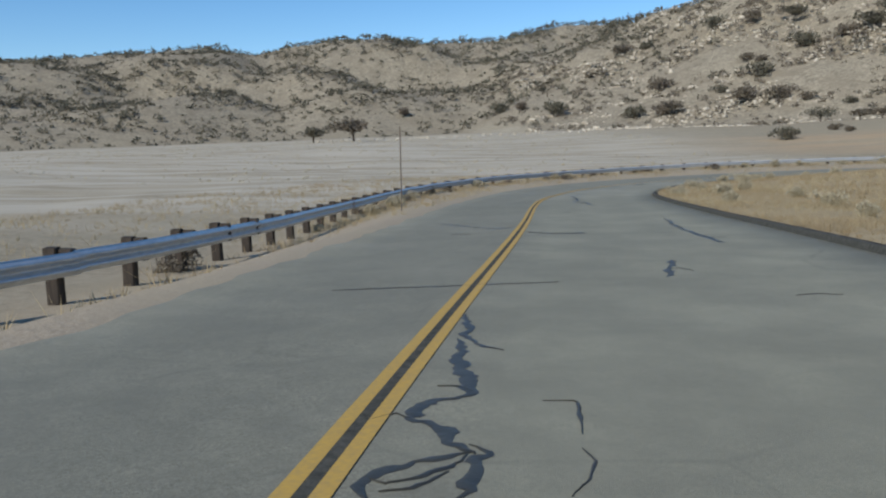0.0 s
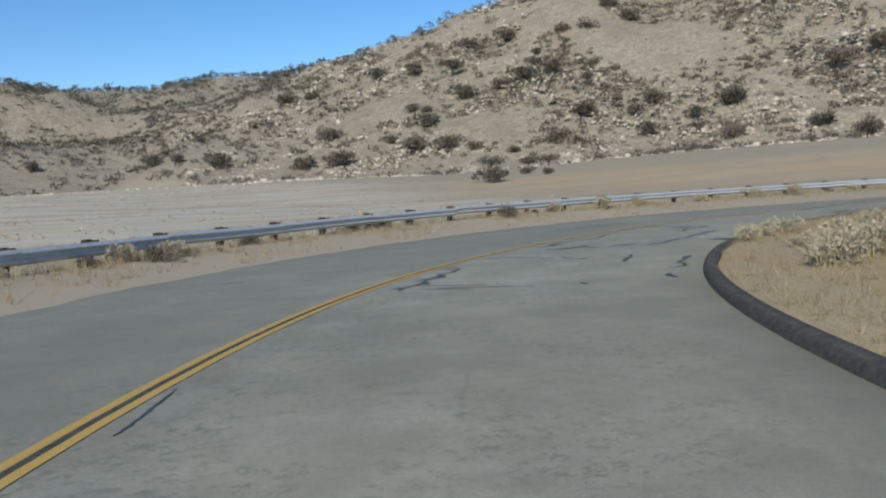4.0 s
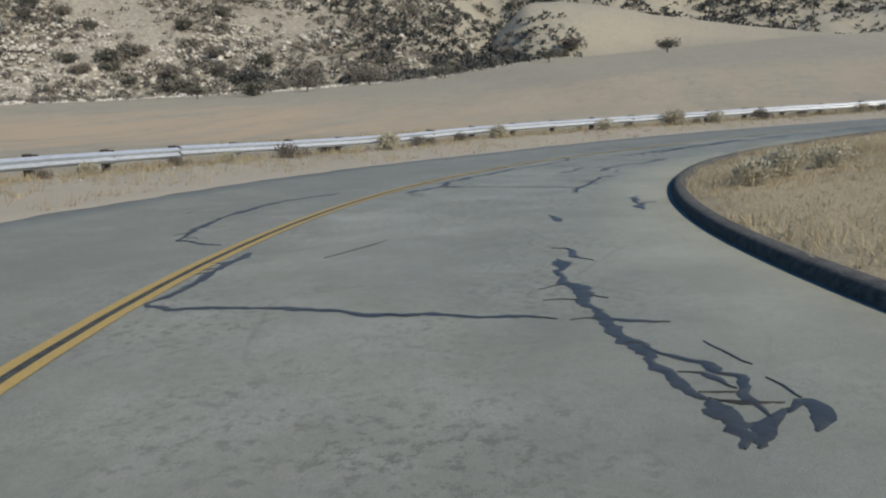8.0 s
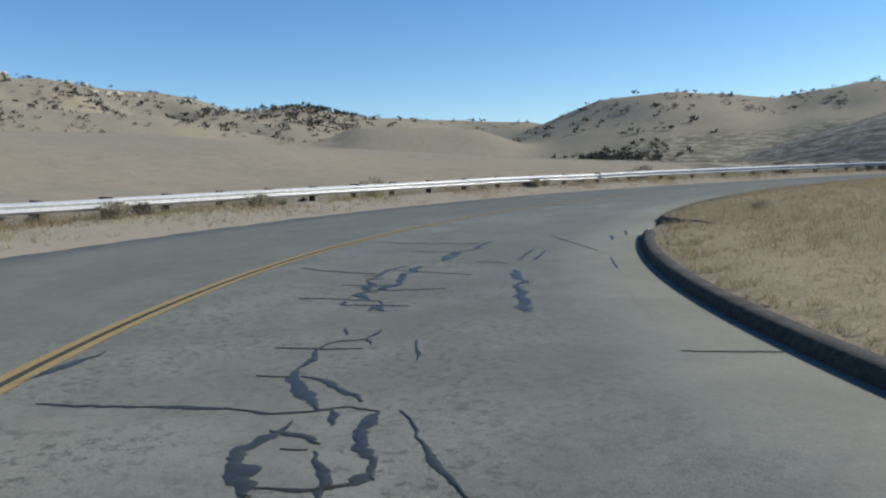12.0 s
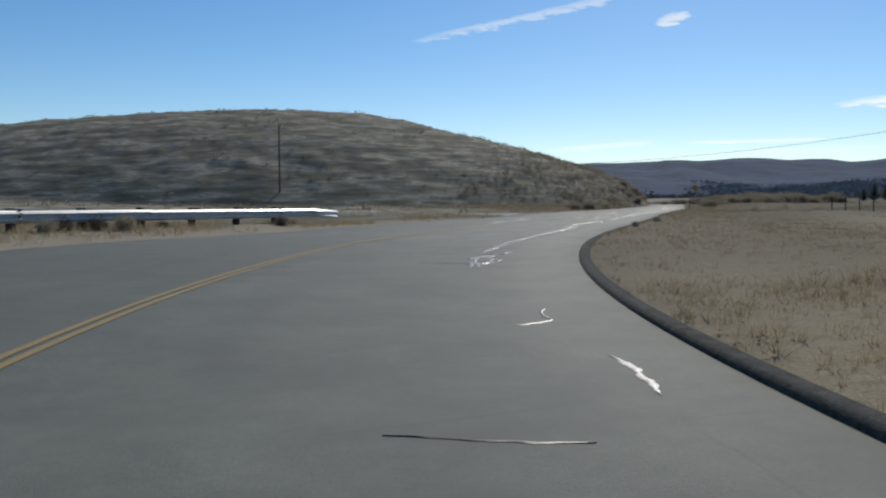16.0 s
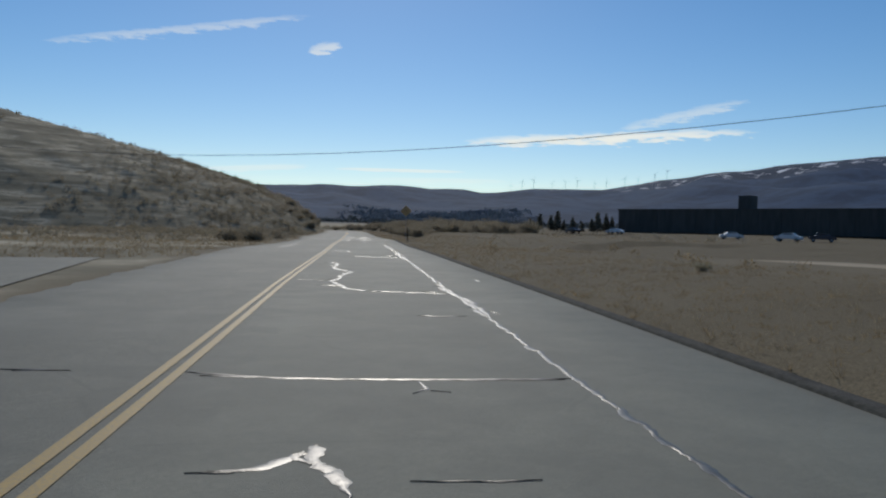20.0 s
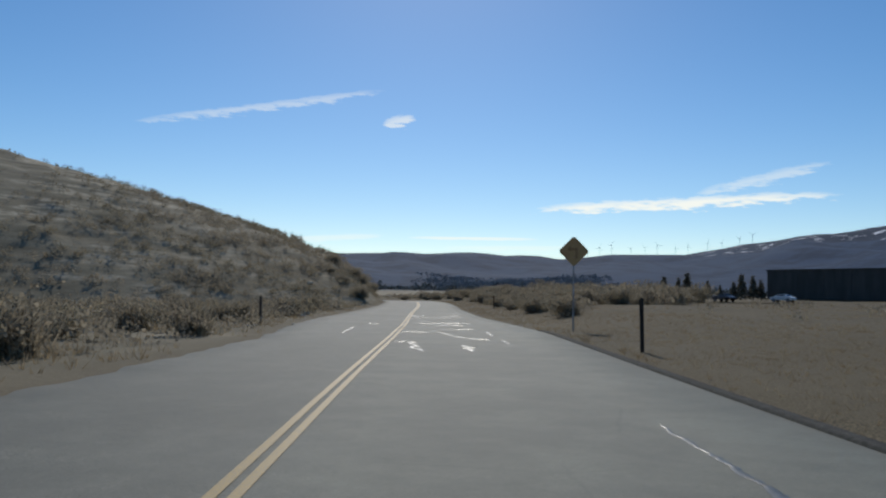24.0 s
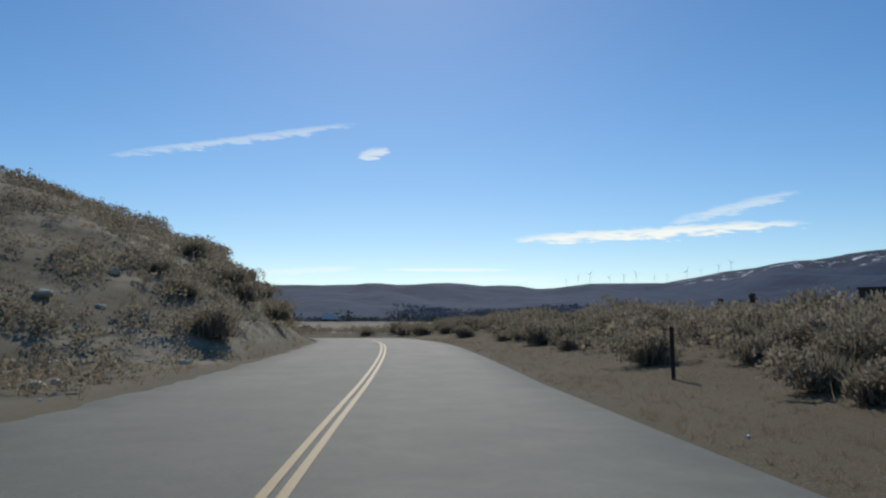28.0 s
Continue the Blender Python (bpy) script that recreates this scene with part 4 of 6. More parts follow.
seal(0.09, (97.19, 1.78), (97.03, 1.78), (96.96, 1.82), (96.89, 1.74))
seal(0.025, (97.31, 2.26), (97.36, 2.37))
seal(0.06, (97.77, 1.88), (97.69, 1.75), (97.46, 1.9), (97.41, 1.95), (97.24, 1.84))
seal(0.025, (97.82, 2.38), (97.65, 2.36))
seal(0.13, (97.87, 1.47), (98.1, 1.52), (98.55, 1.54), (98.65, 1.61))
seal(0.055, (98.58, 1.63), (98.41, 1.85), (98.62, 1.98), (98.71, 2.14), (98.79, 2.16), (98.85, 1.98), (98.96, 1.8), (99.34, 1.76))
seal(0.15, (98.65, 1.61), (99.13, 1.59), (99.79, 1.57), (100.55, 1.62), (101.14, 1.56))
seal(0.025, (98.8, 2.29), (98.71, 2.37))
seal(0.09, (99.01, 1.76), (99.44, 1.73), (99.55, 1.84))
seal(0.055, (99.67, 1.73), (99.57, 1.98), (99.77, 2.05), (100.07, 2.02), (100.1, 1.89))
seal(0.055, (99.92, 1.68), (100.02, 1.83), (100.42, 1.93), (100.85, 1.8), (100.69, 2))
seal(0.025, (100.63, 2.24), (100.11, 2.27))
seal(0.07, (100.99, 1.73), (101.19, 1.98), (101.68, 2.03))
seal(0.17, (101.2, 1.54), (101.38, 1.63), (101.71, 1.61), (102.11, 1.59), (102.65, 1.65), (102.91, 1.56), (103.14, 1.64))
seal(0.02, (101.3, 2.15), (101.15, 2.2))
seal(0.06, (101.32, 1.66), (101.21, 1.88), (101.06, 2.25))
seal(0.02, (101.65, 1.96), (101.65, 2.06))
seal(0.025, (101.77, 2.25), (101.62, 2.24), (101.37, 2.33))
seal(0.06, (102.36, 0.6), (102.36, 0.85), (102.19, 1.25), (101.96, 1.74))
seal(0.06, (102.73, 1.72), (102.62, 2))
seal(0.025, (102.85, 2.16), (102.44, 2.3), (102.27, 2.39), (102.05, 2.42))
seal(0.13, (103.14, 1.64), (103.42, 1.52), (103.95, 1.48), (104.4, 1.56), (104.75, 1.57))
seal(0.05, (103.41, 1.56), (103.42, 1.7), (103.38, 1.77))
seal(0.05, (103.46, 1.8), (103.41, 1.98), (102.76, 2.04), (102.8, 1.88))
seal(0.02, (103.86, 2.46), (103.2, 2.46), (103.1, 2.36), (103.16, 2.22))
seal(0.04, (104.09, 1.56), (103.91, 1.83))
seal(0.14, (104.21, 1.93), (103.87, 1.86), (103.54, 1.91), (103.38, 1.77), (102.99, 1.82), (102.74, 1.97), (102.61, 2.02), (102.36, 1.95), (102.11, 1.93), (102.14, 1.82))
seal(0.035, (104.43, 1.65), (104.38, 1.94), (104.33, 2.2), (104.27, 2.45))
seal(0.13, (109.76, 2.14), (109.97, 2.12), (110.18, 2.15))
seal(0.05, (110.11, 1.94), (110.07, 2.16), (110, 2.44))
seal(0.06, (110.42, 1.78), (110.26, 1.76), (110.13, 1.83), (110.14, 1.96))
seal(0.1, (110.47, 1.96), (110.81, 1.88), (111.02, 1.87), (111.57, 1.85), (112.02, 1.73))
seal(0.05, (110.73, 1.24), (110.61, 1.57), (110.47, 1.95), (110.36, 2.1), (110.18, 2.16))
seal(0.04, (111.19, 1.86), (111.1, 2.16), (111.11, 2.35), (111.15, 2.7))
seal(0.05, (111.22, 2.03), (111.14, 2.16))
seal(0.11, (111.22, 2.03), (111.65, 2.15), (112.2, 2.11), (112.54, 2.09), (112.71, 2.16), (113.38, 2.19))
seal(0.04, (111.62, 1.51), (111.54, 1.85), (111.53, 2.05), (111.45, 2.18))
seal(0.07, (112.05, 1.72), (112.58, 1.81), (113.16, 1.83), (113.42, 2.01))
seal(0.05, (112.1, 1.72), (112.11, 1.92))
seal(0.1, (112.73, 3.42), (112.2, 3.46), (111.56, 3.48), (111.01, 3.46), (110.44, 3.49), (110.01, 3.47), (109.74, 3.46), (109.44, 3.46))
seal(0.02, (112.97, 1.89), (112.73, 2.28), (112.31, 2.93))
seal(0.035, (113.53, 0.49), (113.11, 0.89), (112.8, 1.42), (112.59, 1.75))
seal(0.13, (114.03, 2.37), (114.66, 2.39), (115.19, 2.38), (115.29, 2.45))
seal(0.03, (114.07, 4.63), (112.67, 4.65))
seal(0.03, (114.32, 2.59), (114.18, 2.66))
seal(0.03, (115.07, 2.56), (114.93, 2.57))
seal(0.05, (115.24, 3.72), (114.59, 3.69), (113.88, 3.62))
seal(0.09, (115.29, 2.45), (115.59, 2.57), (115.81, 2.57), (116.24, 2.56), (116.71, 2.61), (117.16, 2.59))
seal(0.04, (115.43, 1.61), (115.35, 1.98), (115.24, 2.41))
seal(0.05, (115.59, 3.52), (113.87, 3.42))
seal(0.04, (117.41, 0.44), (116.94, 1.16), (116.81, 1.6), (116.64, 2.49))
seal(0.05, (118.1, 4.59), (116.88, 4.67))
seal(0.03, (118.15, 3.52), (116.39, 4.09), (115.08, 4.48))
seal(0.04, (119.1, 4.77), (117.78, 4.85))
seal(0.05, (120.45, -3.08), (121.52, -2.97))
seal(0.12, (156.1, 3.37), (156.16, 3.53), (156.09, 3.65), (155.85, 3.57))
seal(0.17, (156.39, 3.42), (156.15, 3.36), (155.89, 3.37), (155.66, 3.39), (155.38, 3.43))
seal(0.1, (156.43, 3.45), (156.35, 3.57), (156.37, 3.7), (156.3, 3.79))
seal(0.15, (157.1, 3.43), (156.94, 3.56), (156.72, 3.71), (156.37, 3.7))
seal(0.03, (157.67, 3.55), (157.41, 3.7))
seal(0.15, (158.05, 3.46), (157.76, 3.56), (157.24, 3.47), (157.06, 3.32), (156.74, 3.33), (156.4, 3.38))
seal(0.08, (158.88, 3.4), (158.67, 3.33), (158.29, 3.31), (158.15, 3.46), (158.17, 3.8), (158.45, 3.8), (158.73, 3.46))
seal(0.1, (161.41, 3.5), (160.54, 3.43), (159.79, 3.32), (159.9, 3.48), (158.88, 3.4))
seal(0.03, (164.65, 3.18), (164.41, 3.52))
seal(0.1, (173.68, 3.54), (168.66, 3.51), (164.99, 3.48), (163.28, 3.49), (161.75, 3.36))
seal(0.03, (174.06, 2.88), (173.73, 3.37))
seal(0.03, (175.37, 2.4), (175.38, 2.86))
seal(0.03, (175.62, 1.9), (175.59, 2.42), (175.61, 2.84))
seal(0.03, (175.83, 2.33), (175.73, 2.98), (179.6, 3.13))
seal(0.09, (176.46, -0.78), (177.3, -0.76), (178.31, -0.85), (179.59, -0.99), (181.2, -0.88), (184.07, -1.13), (186.5, -1.59), (186.43, -1.16))
seal(0.05, (178.94, -1.03), (179.97, -0.99))
seal(0.05, (180.02, -1.4), (180.8, -1.21))
seal(0.07, (181.13, 3.32), (179.45, 3.13), (178.12, 3.1), (176.86, 2.93), (175.69, 2.94), (174.92, 2.97), (174.4, 3.05), (174.17, 3.06), (173.85, 3.12))
seal(0.05, (181.69, -0.92), (182.15, -0.51))
seal(0.05, (183.16, -1.17), (184.72, -0.75))
seal(0.03, (194.56, 2.29), (194.49, 2.59), (194.54, 2.98))
seal(0.03, (198.4, 1.72), (198.3, 2.23), (198.13, 2.79), (198, 3.15))
seal(0.03, (198.47, 2.7), (198.38, 3.03))
seal(0.03, (198.75, 1.21), (198.93, 1.37))
seal(0.03, (199.66, 0.76), (199.5, 1.26))
seal(0.085, (200.49, 3.16), (199.72, 3.23), (199.41, 3.09), (198.49, 3.19), (197.54, 3.23), (197.08, 3.3), (196.52, 3.34), (195.82, 3.3), (195.17, 3.3), (194.64, 3.28))
seal(0.08, (200.84, 0.94), (199.78, 1.2), (199.01, 1.27), (198.59, 1.55), (198.4, 1.72))
seal(0.03, (201.2, 0.21), (200.84, 0.94))
seal(0.08, (202.09, 4.17), (201.6, 4.23))
seal(0.09, (210.02, 0.67), (208.98, 0.91), (206.11, 0.89), (204.54, 1.38), (202.95, 1.14), (201.5, 1.13), (200.84, 0.94))
seal(0.03, (214, 2.65), (214.01, 3.12))
seal(0.035, (215.8, 1.33), (215.63, 1.89), (215.43, 2.66), (215.47, 3.22))
seal(0.03, (216.9, 2.62), (216.9, 3.19))
seal(0.09, (222.18, 3.3), (218.7, 3.26), (215.45, 3.19), (214.3, 3.27), (213.28, 3.23))
seal(0.07, (223.87, 0.19), (223.07, 0.73), (222.85, 1.16), (221.03, 0.99))
seal(0.07, (237.94, 3.51), (229.06, 3.45), (224.58, 3.36))
seal(0.06, (241.18, 3.51), (199.39, 3.23), (188.93, 3.26), (183.69, 3.4))
seal(0.09, (251.87, 1.88), (251.66, 2), (251.34, 2.07), (251.11, 2.07), (250.82, 2.1))
seal(0.09, (252.87, 1.93), (252.27, 2), (251.89, 2.13), (252.01, 2.23))
seal(0.08, (254.01, 0.13), (253.95, 0.53), (253.72, 0.76), (253.41, 0.62), (253.07, 0.68), (252.4, 0.82), (251.94, 0.69), (251.55, 0.84), (251.27, 0.89), (251.03, 0.95), (250.84, 0.96))
seal(0.025, (255.89, 3.06), (254.33, 3.09), (253.5, 3.14))
seal(0.05, (257.76, -1.62), (259.31, -1.64), (262.31, -1.69))
seal(0.035, (259.06, 0.08), (259.23, 0.57), (259.05, 1.07))
seal(0.035, (259.23, 1.05), (260.73, 1.39), (261.56, 1.61), (261.72, 2.61))
seal(0.05, (259.41, 1.23), (258.61, 1.52), (257.45, 1.67), (256.28, 1.99), (255.57, 2.3), (255.27, 2.76))
seal(0.05, (259.91, 2.92), (258.48, 2.92), (257.35, 2.95))
seal(0.04, (264.51, 1.33), (266.49, 1.69), (267.2, 2.1))
seal(0.03, (266.2, -1.56), (266.31, -0.98))
seal(0.03, (266.6, 0.57), (266.86, 1.2))
seal(0.07, (277.12, 0.13), (277.21, 0.91), (277.8, 1.8), (278.05, 2.93))
seal(0.055, (281.04, -0.04), (281.2, 1.04))
seal(0.07, (281.3, 1.74), (281.78, 2.94), (282.12, 3.16))
seal(0.09, (282.01, 2.47), (281.5, 3.07))
seal(0.04, (268.26, 0.58), (268.18, 1.64), (268.21, 2.83))
seal(0.06, (267.7, 1.79), (266.9, 1.92), (265.79, 1.65), (265.07, 1.49), (264.66, 1.25))
seal(0.03, (265.79, 1.83), (265.69, 2.13), (265.5, 2.44))
seal(0.105, (188.18, 1.28), (187.97, 1.24), (187.77, 1.35), (187.51, 1.39), (187.33, 1.42))
seal(0.08, (188.08, 1.19), (187.95, 1.12), (187.82, 1.26))
seal(0.05, (187.72, 0.77), (187.78, 0.99), (187.97, 1.17), (188.02, 1.23))
seal(0.035, (190.2, 0.27), (190.08, 1.35), (190.1, 2.24), (190.15, 3.22))
seal(0.04, (190.03, 1.96), (189.7, 2.02), (189.56, 1.9))
seal(0.03, (189.66, 2.03), (189.6, 2.18))
seal(0.05, (190.38, -1.21), (190.39, -0.89))
seal(0.055, (15.04, 0.16), (14.66, 0.66), (14.52, 1.32))
seal(0.07, (19.17, 3.46), (18.46, 3.53), (17.22, 3.41))
seal(0.05, (14.52, 1.32), (14.8, 1.28), (14.39, 1.36))
seal(0.1, (105.31, 1.77), (105.58, 1.8), (105.78, 1.74), (105.99, 1.78), (106.18, 1.85), (106.36, 1.91))
seal(0.06, (106.19, 1.82), (106.15, 1.87), (106.09, 2.01), (105.93, 2.1))
seal(0.075, (105.25, 2.09), (105.46, 2.12), (105.86, 2.05))
seal(0.035, (105.91, 1.9), (105.88, 2.03))
seal(0.08, (105.44, 2.32), (105.82, 2.26), (106.05, 2.27), (106.32, 2.32), (106.44, 2.33))
seal(0.08, (105.39, 2.13), (105.42, 2.27), (105.61, 2.32))
seal(0.06, (105.4, 1.85), (105.37, 2), (105.36, 2.13))
seal(0.05, (106.94, 0.43), (106.81, 0.92), (106.68, 1.51), (106.54, 1.78), (106.53, 1.97), (106.56, 2.19), (106.43, 2.37))
seal(0.07, (106.55, 2), (106.88, 1.93), (107.27, 1.86), (107.55, 1.82))
seal(0.06, (107.34, 1.87), (107.21, 2.01), (106.89, 2.16), (106.65, 2.26))
seal(0.06, (106.55, 2.11), (106.36, 2.11), (106.22, 2.09))
seal(0.06, (107.55, 1.82), (107.77, 1.89), (108.12, 1.87))
seal(0.05, (108.12, 1.87), (108.39, 1.99), (108.45, 2.21), (108.24, 2.23))
seal(0.035, (107.39, 1.58), (107.31, 1.81))
seal(0.03, (108.23, 1.55), (108.15, 1.87), (108.11, 2.19))
seal(0.06, (108.64, 2.05), (108.99, 1.98))
seal(0.06, (108.45, 2.21), (108.82, 2.27))
seal(0.028, (106.44, 2.46), (106.28, 2.51), (106.09, 2.53), (105.97, 2.52), (105.8, 2.57), (105.56, 2.57), (105.34, 2.63), (105.12, 2.68))
seal(0.02, (108.38, 2.57), (107.65, 2.59))
# Three dark tongues reaching in from the kerb, drawn with the same strokes
seal(0.30, (61.96, 4.12), (61.73, 4.33), (61.33, 4.70))
seal(0.16, (61.71, 3.92), (61.38, 4.28), (61.09, 4.56))
seal(0.05, (63.15, 4.10), (63.08, 4.22), (62.78, 4.33))
seal(0.070, (51.64, 0.57), (51.80, 0.53), (51.94, 0.51))
seal(0.065, (52.17, 0.58), (52.58, 0.65), (52.78, 0.55), (53.10, 0.54), (53.39, 0.72), (53.84, 0.57))
rng = np.random.RandomState(5)
for s in np.arange(6, 140, 4.3):                     # hairline repairs and spots between the long seams
    if rng.rand() < 0.6:
        d0 = rng.uniform(-3.0, 4.0)
        a = (s, d0)
        b2 = (s + rng.uniform(-0.3, 1.2), d0 + rng.uniform(-0.5, 0.5))
        seal(rng.uniform(0.012, 0.03), a, ((a[0] + b2[0]) / 2 + 0.1, (a[1] + b2[1]) / 2 + rng.uniform(-0.1, 0.1)), b2)

# ---- guardrail ----
guardrail = new("guardrail")
tagged(guardrail, "long galvanised W-beam guardrail on dark timber posts along the outer bend", "guardrail")
W_PROFILE = [(0.0425 * (1 - math.cos(2 * math.pi * k / 8)), -0.312 * k / 16) for k in range(17)]     # two round corrugations


def rail_place(s, d_extra=0.0):
    x, y, z, h = road(s, lerp(s, RAIL) + d_extra)
    return float(x), float(y), float(z), float(h)


PANEL = 3.81
panel_starts = list(np.arange(-11.0, 169.0, PANEL))
bend = np.random.RandomState(12)
for k, s0 in enumerate(panel_starts):
    lift0, lift1 = bend.normal(0, 0.012), bend.normal(0, 0.012)
    push0, push1 = bend.normal(0, 0.03), bend.normal(0, 0.03)
    v = []
    ss = np.linspace(s0 - 0.06, s0 + PANEL + 0.06, 6)
    for i, s in enumerate(ss):
        f = i / 5
        for out, dz in W_PROFILE:
            x, y, z, h = rail_place(s, out + push0 * (1 - f) + push1 * f + 0.006 * (k % 2))
            v.append((x, y, z + float(lerp(s, RAIL_TOP)) + dz + lift0 * (1 - f) + lift1 * f))
    panel = mesh_object("rail_panel", v, grid_faces(6, len(W_PROFILE)), GALV, guardrail, shade=True)


def box(name, size, mat, parent=None, m=Matrix(), bevel=0.0, label=""):
    bm = bmesh.new()
    bmesh.ops.create_cube(bm, size=1.0, matrix=Matrix.Diagonal((*size, 1)))
    if bevel:
        bmesh.ops.bevel(bm, geom=list(bm.edges), offset=bevel, segments=2, affect="EDGES")
    bm.transform(m)
    return part(name, bm, mat, parent, label)


def part(name, bm, mat, parent=None, label=""):
    me = bpy.data.meshes.new(name)
    bm.to_mesh(me)
    bm.free()
    me.materials.append(mat)
    ob = new(name, me)
    ob.parent = parent
    if label:
        ob["label"] = label
    return ob


post_mesh = None
for k, s in enumerate(np.arange(-11.0, 170.5, PANEL / 2)):
    x, y, z, h = rail_place(s, -0.22)
    top = z + float(lerp(s, RAIL_TOP)) + 0.05
    for name, size, off, drop in (("post", (0.19, 0.16, 1.1), -0.10, 0.55), ("block", (0.19, 0.13, 0.36), 0.11, 0.20)):
        if post_mesh is None:
            post_mesh = {}
        if name not in post_mesh:
            ob = box(name, size, TIMBER, guardrail, bevel=0.012)
            post_mesh[name] = ob.data
        else:
            ob = new(name, post_mesh[name])
            ob.parent = guardrail
        at = pose(x + off * math.cos(h), y + off * math.sin(h), top - drop, bend.normal(0, 1.5), bend.normal(0, 1.5), math.degrees(h))
        if name == "post":
            post, ob.matrix_basis = ob, at
        else:
            ob.parent = post
            ob.matrix_basis = post.matrix_basis.inverted() @ at
# rounded end pieces, the last one bent down
v = []
for i, a in enumerate(np.linspace(0, 1, 9)):
    s = 171.8 + 2.9 * a
    x, y, z, h = rail_place(172.0 if s > 172 else s, -0.55 * a * a)
    x, y = x - math.sin(h) * max(0, s - 172), y + math.cos(h) * max(0, s - 172)
    for out, dz in W_PROFILE:
        v.append((x + out * math.cos(h), y + out * math.sin(h), z + 0.66 - 0.06 * a + dz * (1 + 0.25 * a)))
mesh_object("rail_end", v, grid_faces(9, len(W_PROFILE)), GALV, guardrail, shade=True)

# ---- grass ----


def blades(x, y, z, height, width, per, spreading, rng):
    """Tufts of grass blades, each blade one thin leaning triangle."""
    n = len(x)
    X0, Y0, Z0 = [np.repeat(a, per) for a in (x, y, z)]
    Hh = np.repeat(height, per) * rng.uniform(0.45, 1.15, n * per)
    a, lean = rng.uniform(0, 6.283, n * per), np.abs(rng.normal(0, spreading, n * per))
    r0 = rng.uniform(0, 1, n * per) * np.repeat(height, per) * 0.5
    bx, by = X0 + r0 * np.cos(a), Y0 + r0 * np.sin(a)
    w = width * rng.uniform(0.6, 1.5, n * per)
    c = rng.uniform(0, 6.283, n * per)
    px, py = np.cos(c) * w, np.sin(c) * w
    tx, ty, tz = bx + np.cos(a) * lean * Hh, by + np.sin(a) * lean * Hh, Z0 + Hh
    v = np.stack([np.stack([bx - px, by - py, Z0 - 0.04], 1), np.stack([bx + px, by + py, Z0 - 0.04], 1), np.stack([tx, ty, tz], 1)], 1).reshape(-1, 3)
    return v, 3 * np.arange(n * per)[:, None] + np.array([[0, 1, 2]])


def scatter(count, x0, x1, y0, y1, keep, seed):
    r = np.random.RandomState(seed)
    x, y = r.uniform(x0, x1, count), r.uniform(y0, y1, count)
    ok = r.rand(count) < keep(x, y)
    return x[ok], y[ok], r


def verge(x, y):
    s, d = along(x, y)
    return s, d, d - lerp(s, EDGE_R), lerp(s, EDGE_L) - d


def island(x, y):
    s, d, r, l = verge(x, y)
    patch = 0.85 + 0.4 * waves(x, y, 12, 31, 3)
    return np.where((r > 0.24) & (r < 5) & (s > 0) & (s < 152), np.clip(patch, 0.45, 1) * smooth(0.0, 0.6, r), 0)


x, y, r = scatter(230000, -2, 64, -12, 68, island, 41)
v, t = blades(x, y, land(x, y), r.uniform(0.06, 0.22, len(x)) * np.clip(0.8 + 0.5 * waves(x, y, 9, 36, 2), 0.4, 1.3), 0.0042, 10, 1.2, r)
quick("island_grass", v, t, GRASS, "dry golden grass filling the inside of the bend", "grass", "stuff")


def island_far(x, y):
    s, d, r, l = verge(x, y)
    return np.where((r > 4.6) & (s > 0) & (s < 150), 1.0, 0)


x, y, r = scatter(40000, -2, 64, -12, 68, island_far, 46)
v, t = blades(x, y, land(x, y), r.uniform(0.10, 0.32, len(x)) * np.clip(0.8 + 0.5 * waves(x, y, 9, 36, 2), 0.4, 1.3), 0.011, 9, 1.2, r)
quick("island_tall_grass", v, t, GRASS, "taller dry golden grass on the mound inside the bend", "grass", "stuff")


def outer(x, y):
    s, d, r, l = verge(x, y)
    rail_d = lerp(s, EDGE_L) - lerp(s, RAIL)
    near = 0.16 * (l > 0.7) * (l < rail_d) + 1.3 * np.exp(-((l - rail_d + 0.3) / 0.6) ** 2) + 0.3 * np.exp(-((l - rail_d + 0.6) / 1.4) ** 2) + 0.25 * (l > rail_d + 0.5) * (l < rail_d + 14)
    return np.where((l > 0.5) & (s > -12) & (s < 176), (0.15 + 0.85 * smooth(14, 34, s)) * near * np.clip(0.6 + 0.7 * waves(x, y, 6, 33, 2), 0, 1), 0)


x, y, r = scatter(420000, -22, 84, -20, 90, outer, 42)
v, t = blades(x, y, land(x, y), r.uniform(0.05, 0.30, len(x)), 0.008, 7, 0.8, r)
quick("roadside_grass", v, t, GRASS, "sparse dry grass and stubble along the guardrail", "grass", "stuff")


def field(x, y):
    s, d, r, l = verge(x, y)
    return np.where((r > 0.25) & (r < 9) & (s > 140) & (d > 0), np.clip(0.8 + 0.4 * waves(x, y, 8, 34, 3), 0.35, 1) * (1 - 0.6 * smooth(5, 9, r)) * smooth(138, 158, s), 0)


x, y, r = scatter(300000, -60, 64, -135, 24, field, 43)
v, t = blades(x, y, land(x, y), r.uniform(0.04, 0.12, len(x)), 0.005, 9, 1.6, r)
quick("field_grass", v, t, BROWN_BACKLIT_GRASS, "short brown dry grass of the flat field beside the straight", "grass", "stuff")


def field_far(x, y):
    s, d, r, l = verge(x, y)
    return np.where((r > 8) & (r < 70) & ((s > 150) | (d > 35)) & (d > 0), np.clip(0.55 + 0.6 * waves(x, y, 20, 37, 3), 0.05, 1) * (1 - smooth(35, 70, r)), 0)


x, y, r = scatter(34000, -110, 50, -170, 10, field_far, 45)
v, t = blades(x, y, land(x, y), r.uniform(0.06, 0.20, len(x)), 0.006, 16, 1.3, r)
quick("field_tufts", v, t, BROWN_BACKLIT_GRASS, "brown tufts of dry grass across the flat field", "grass", "stuff")


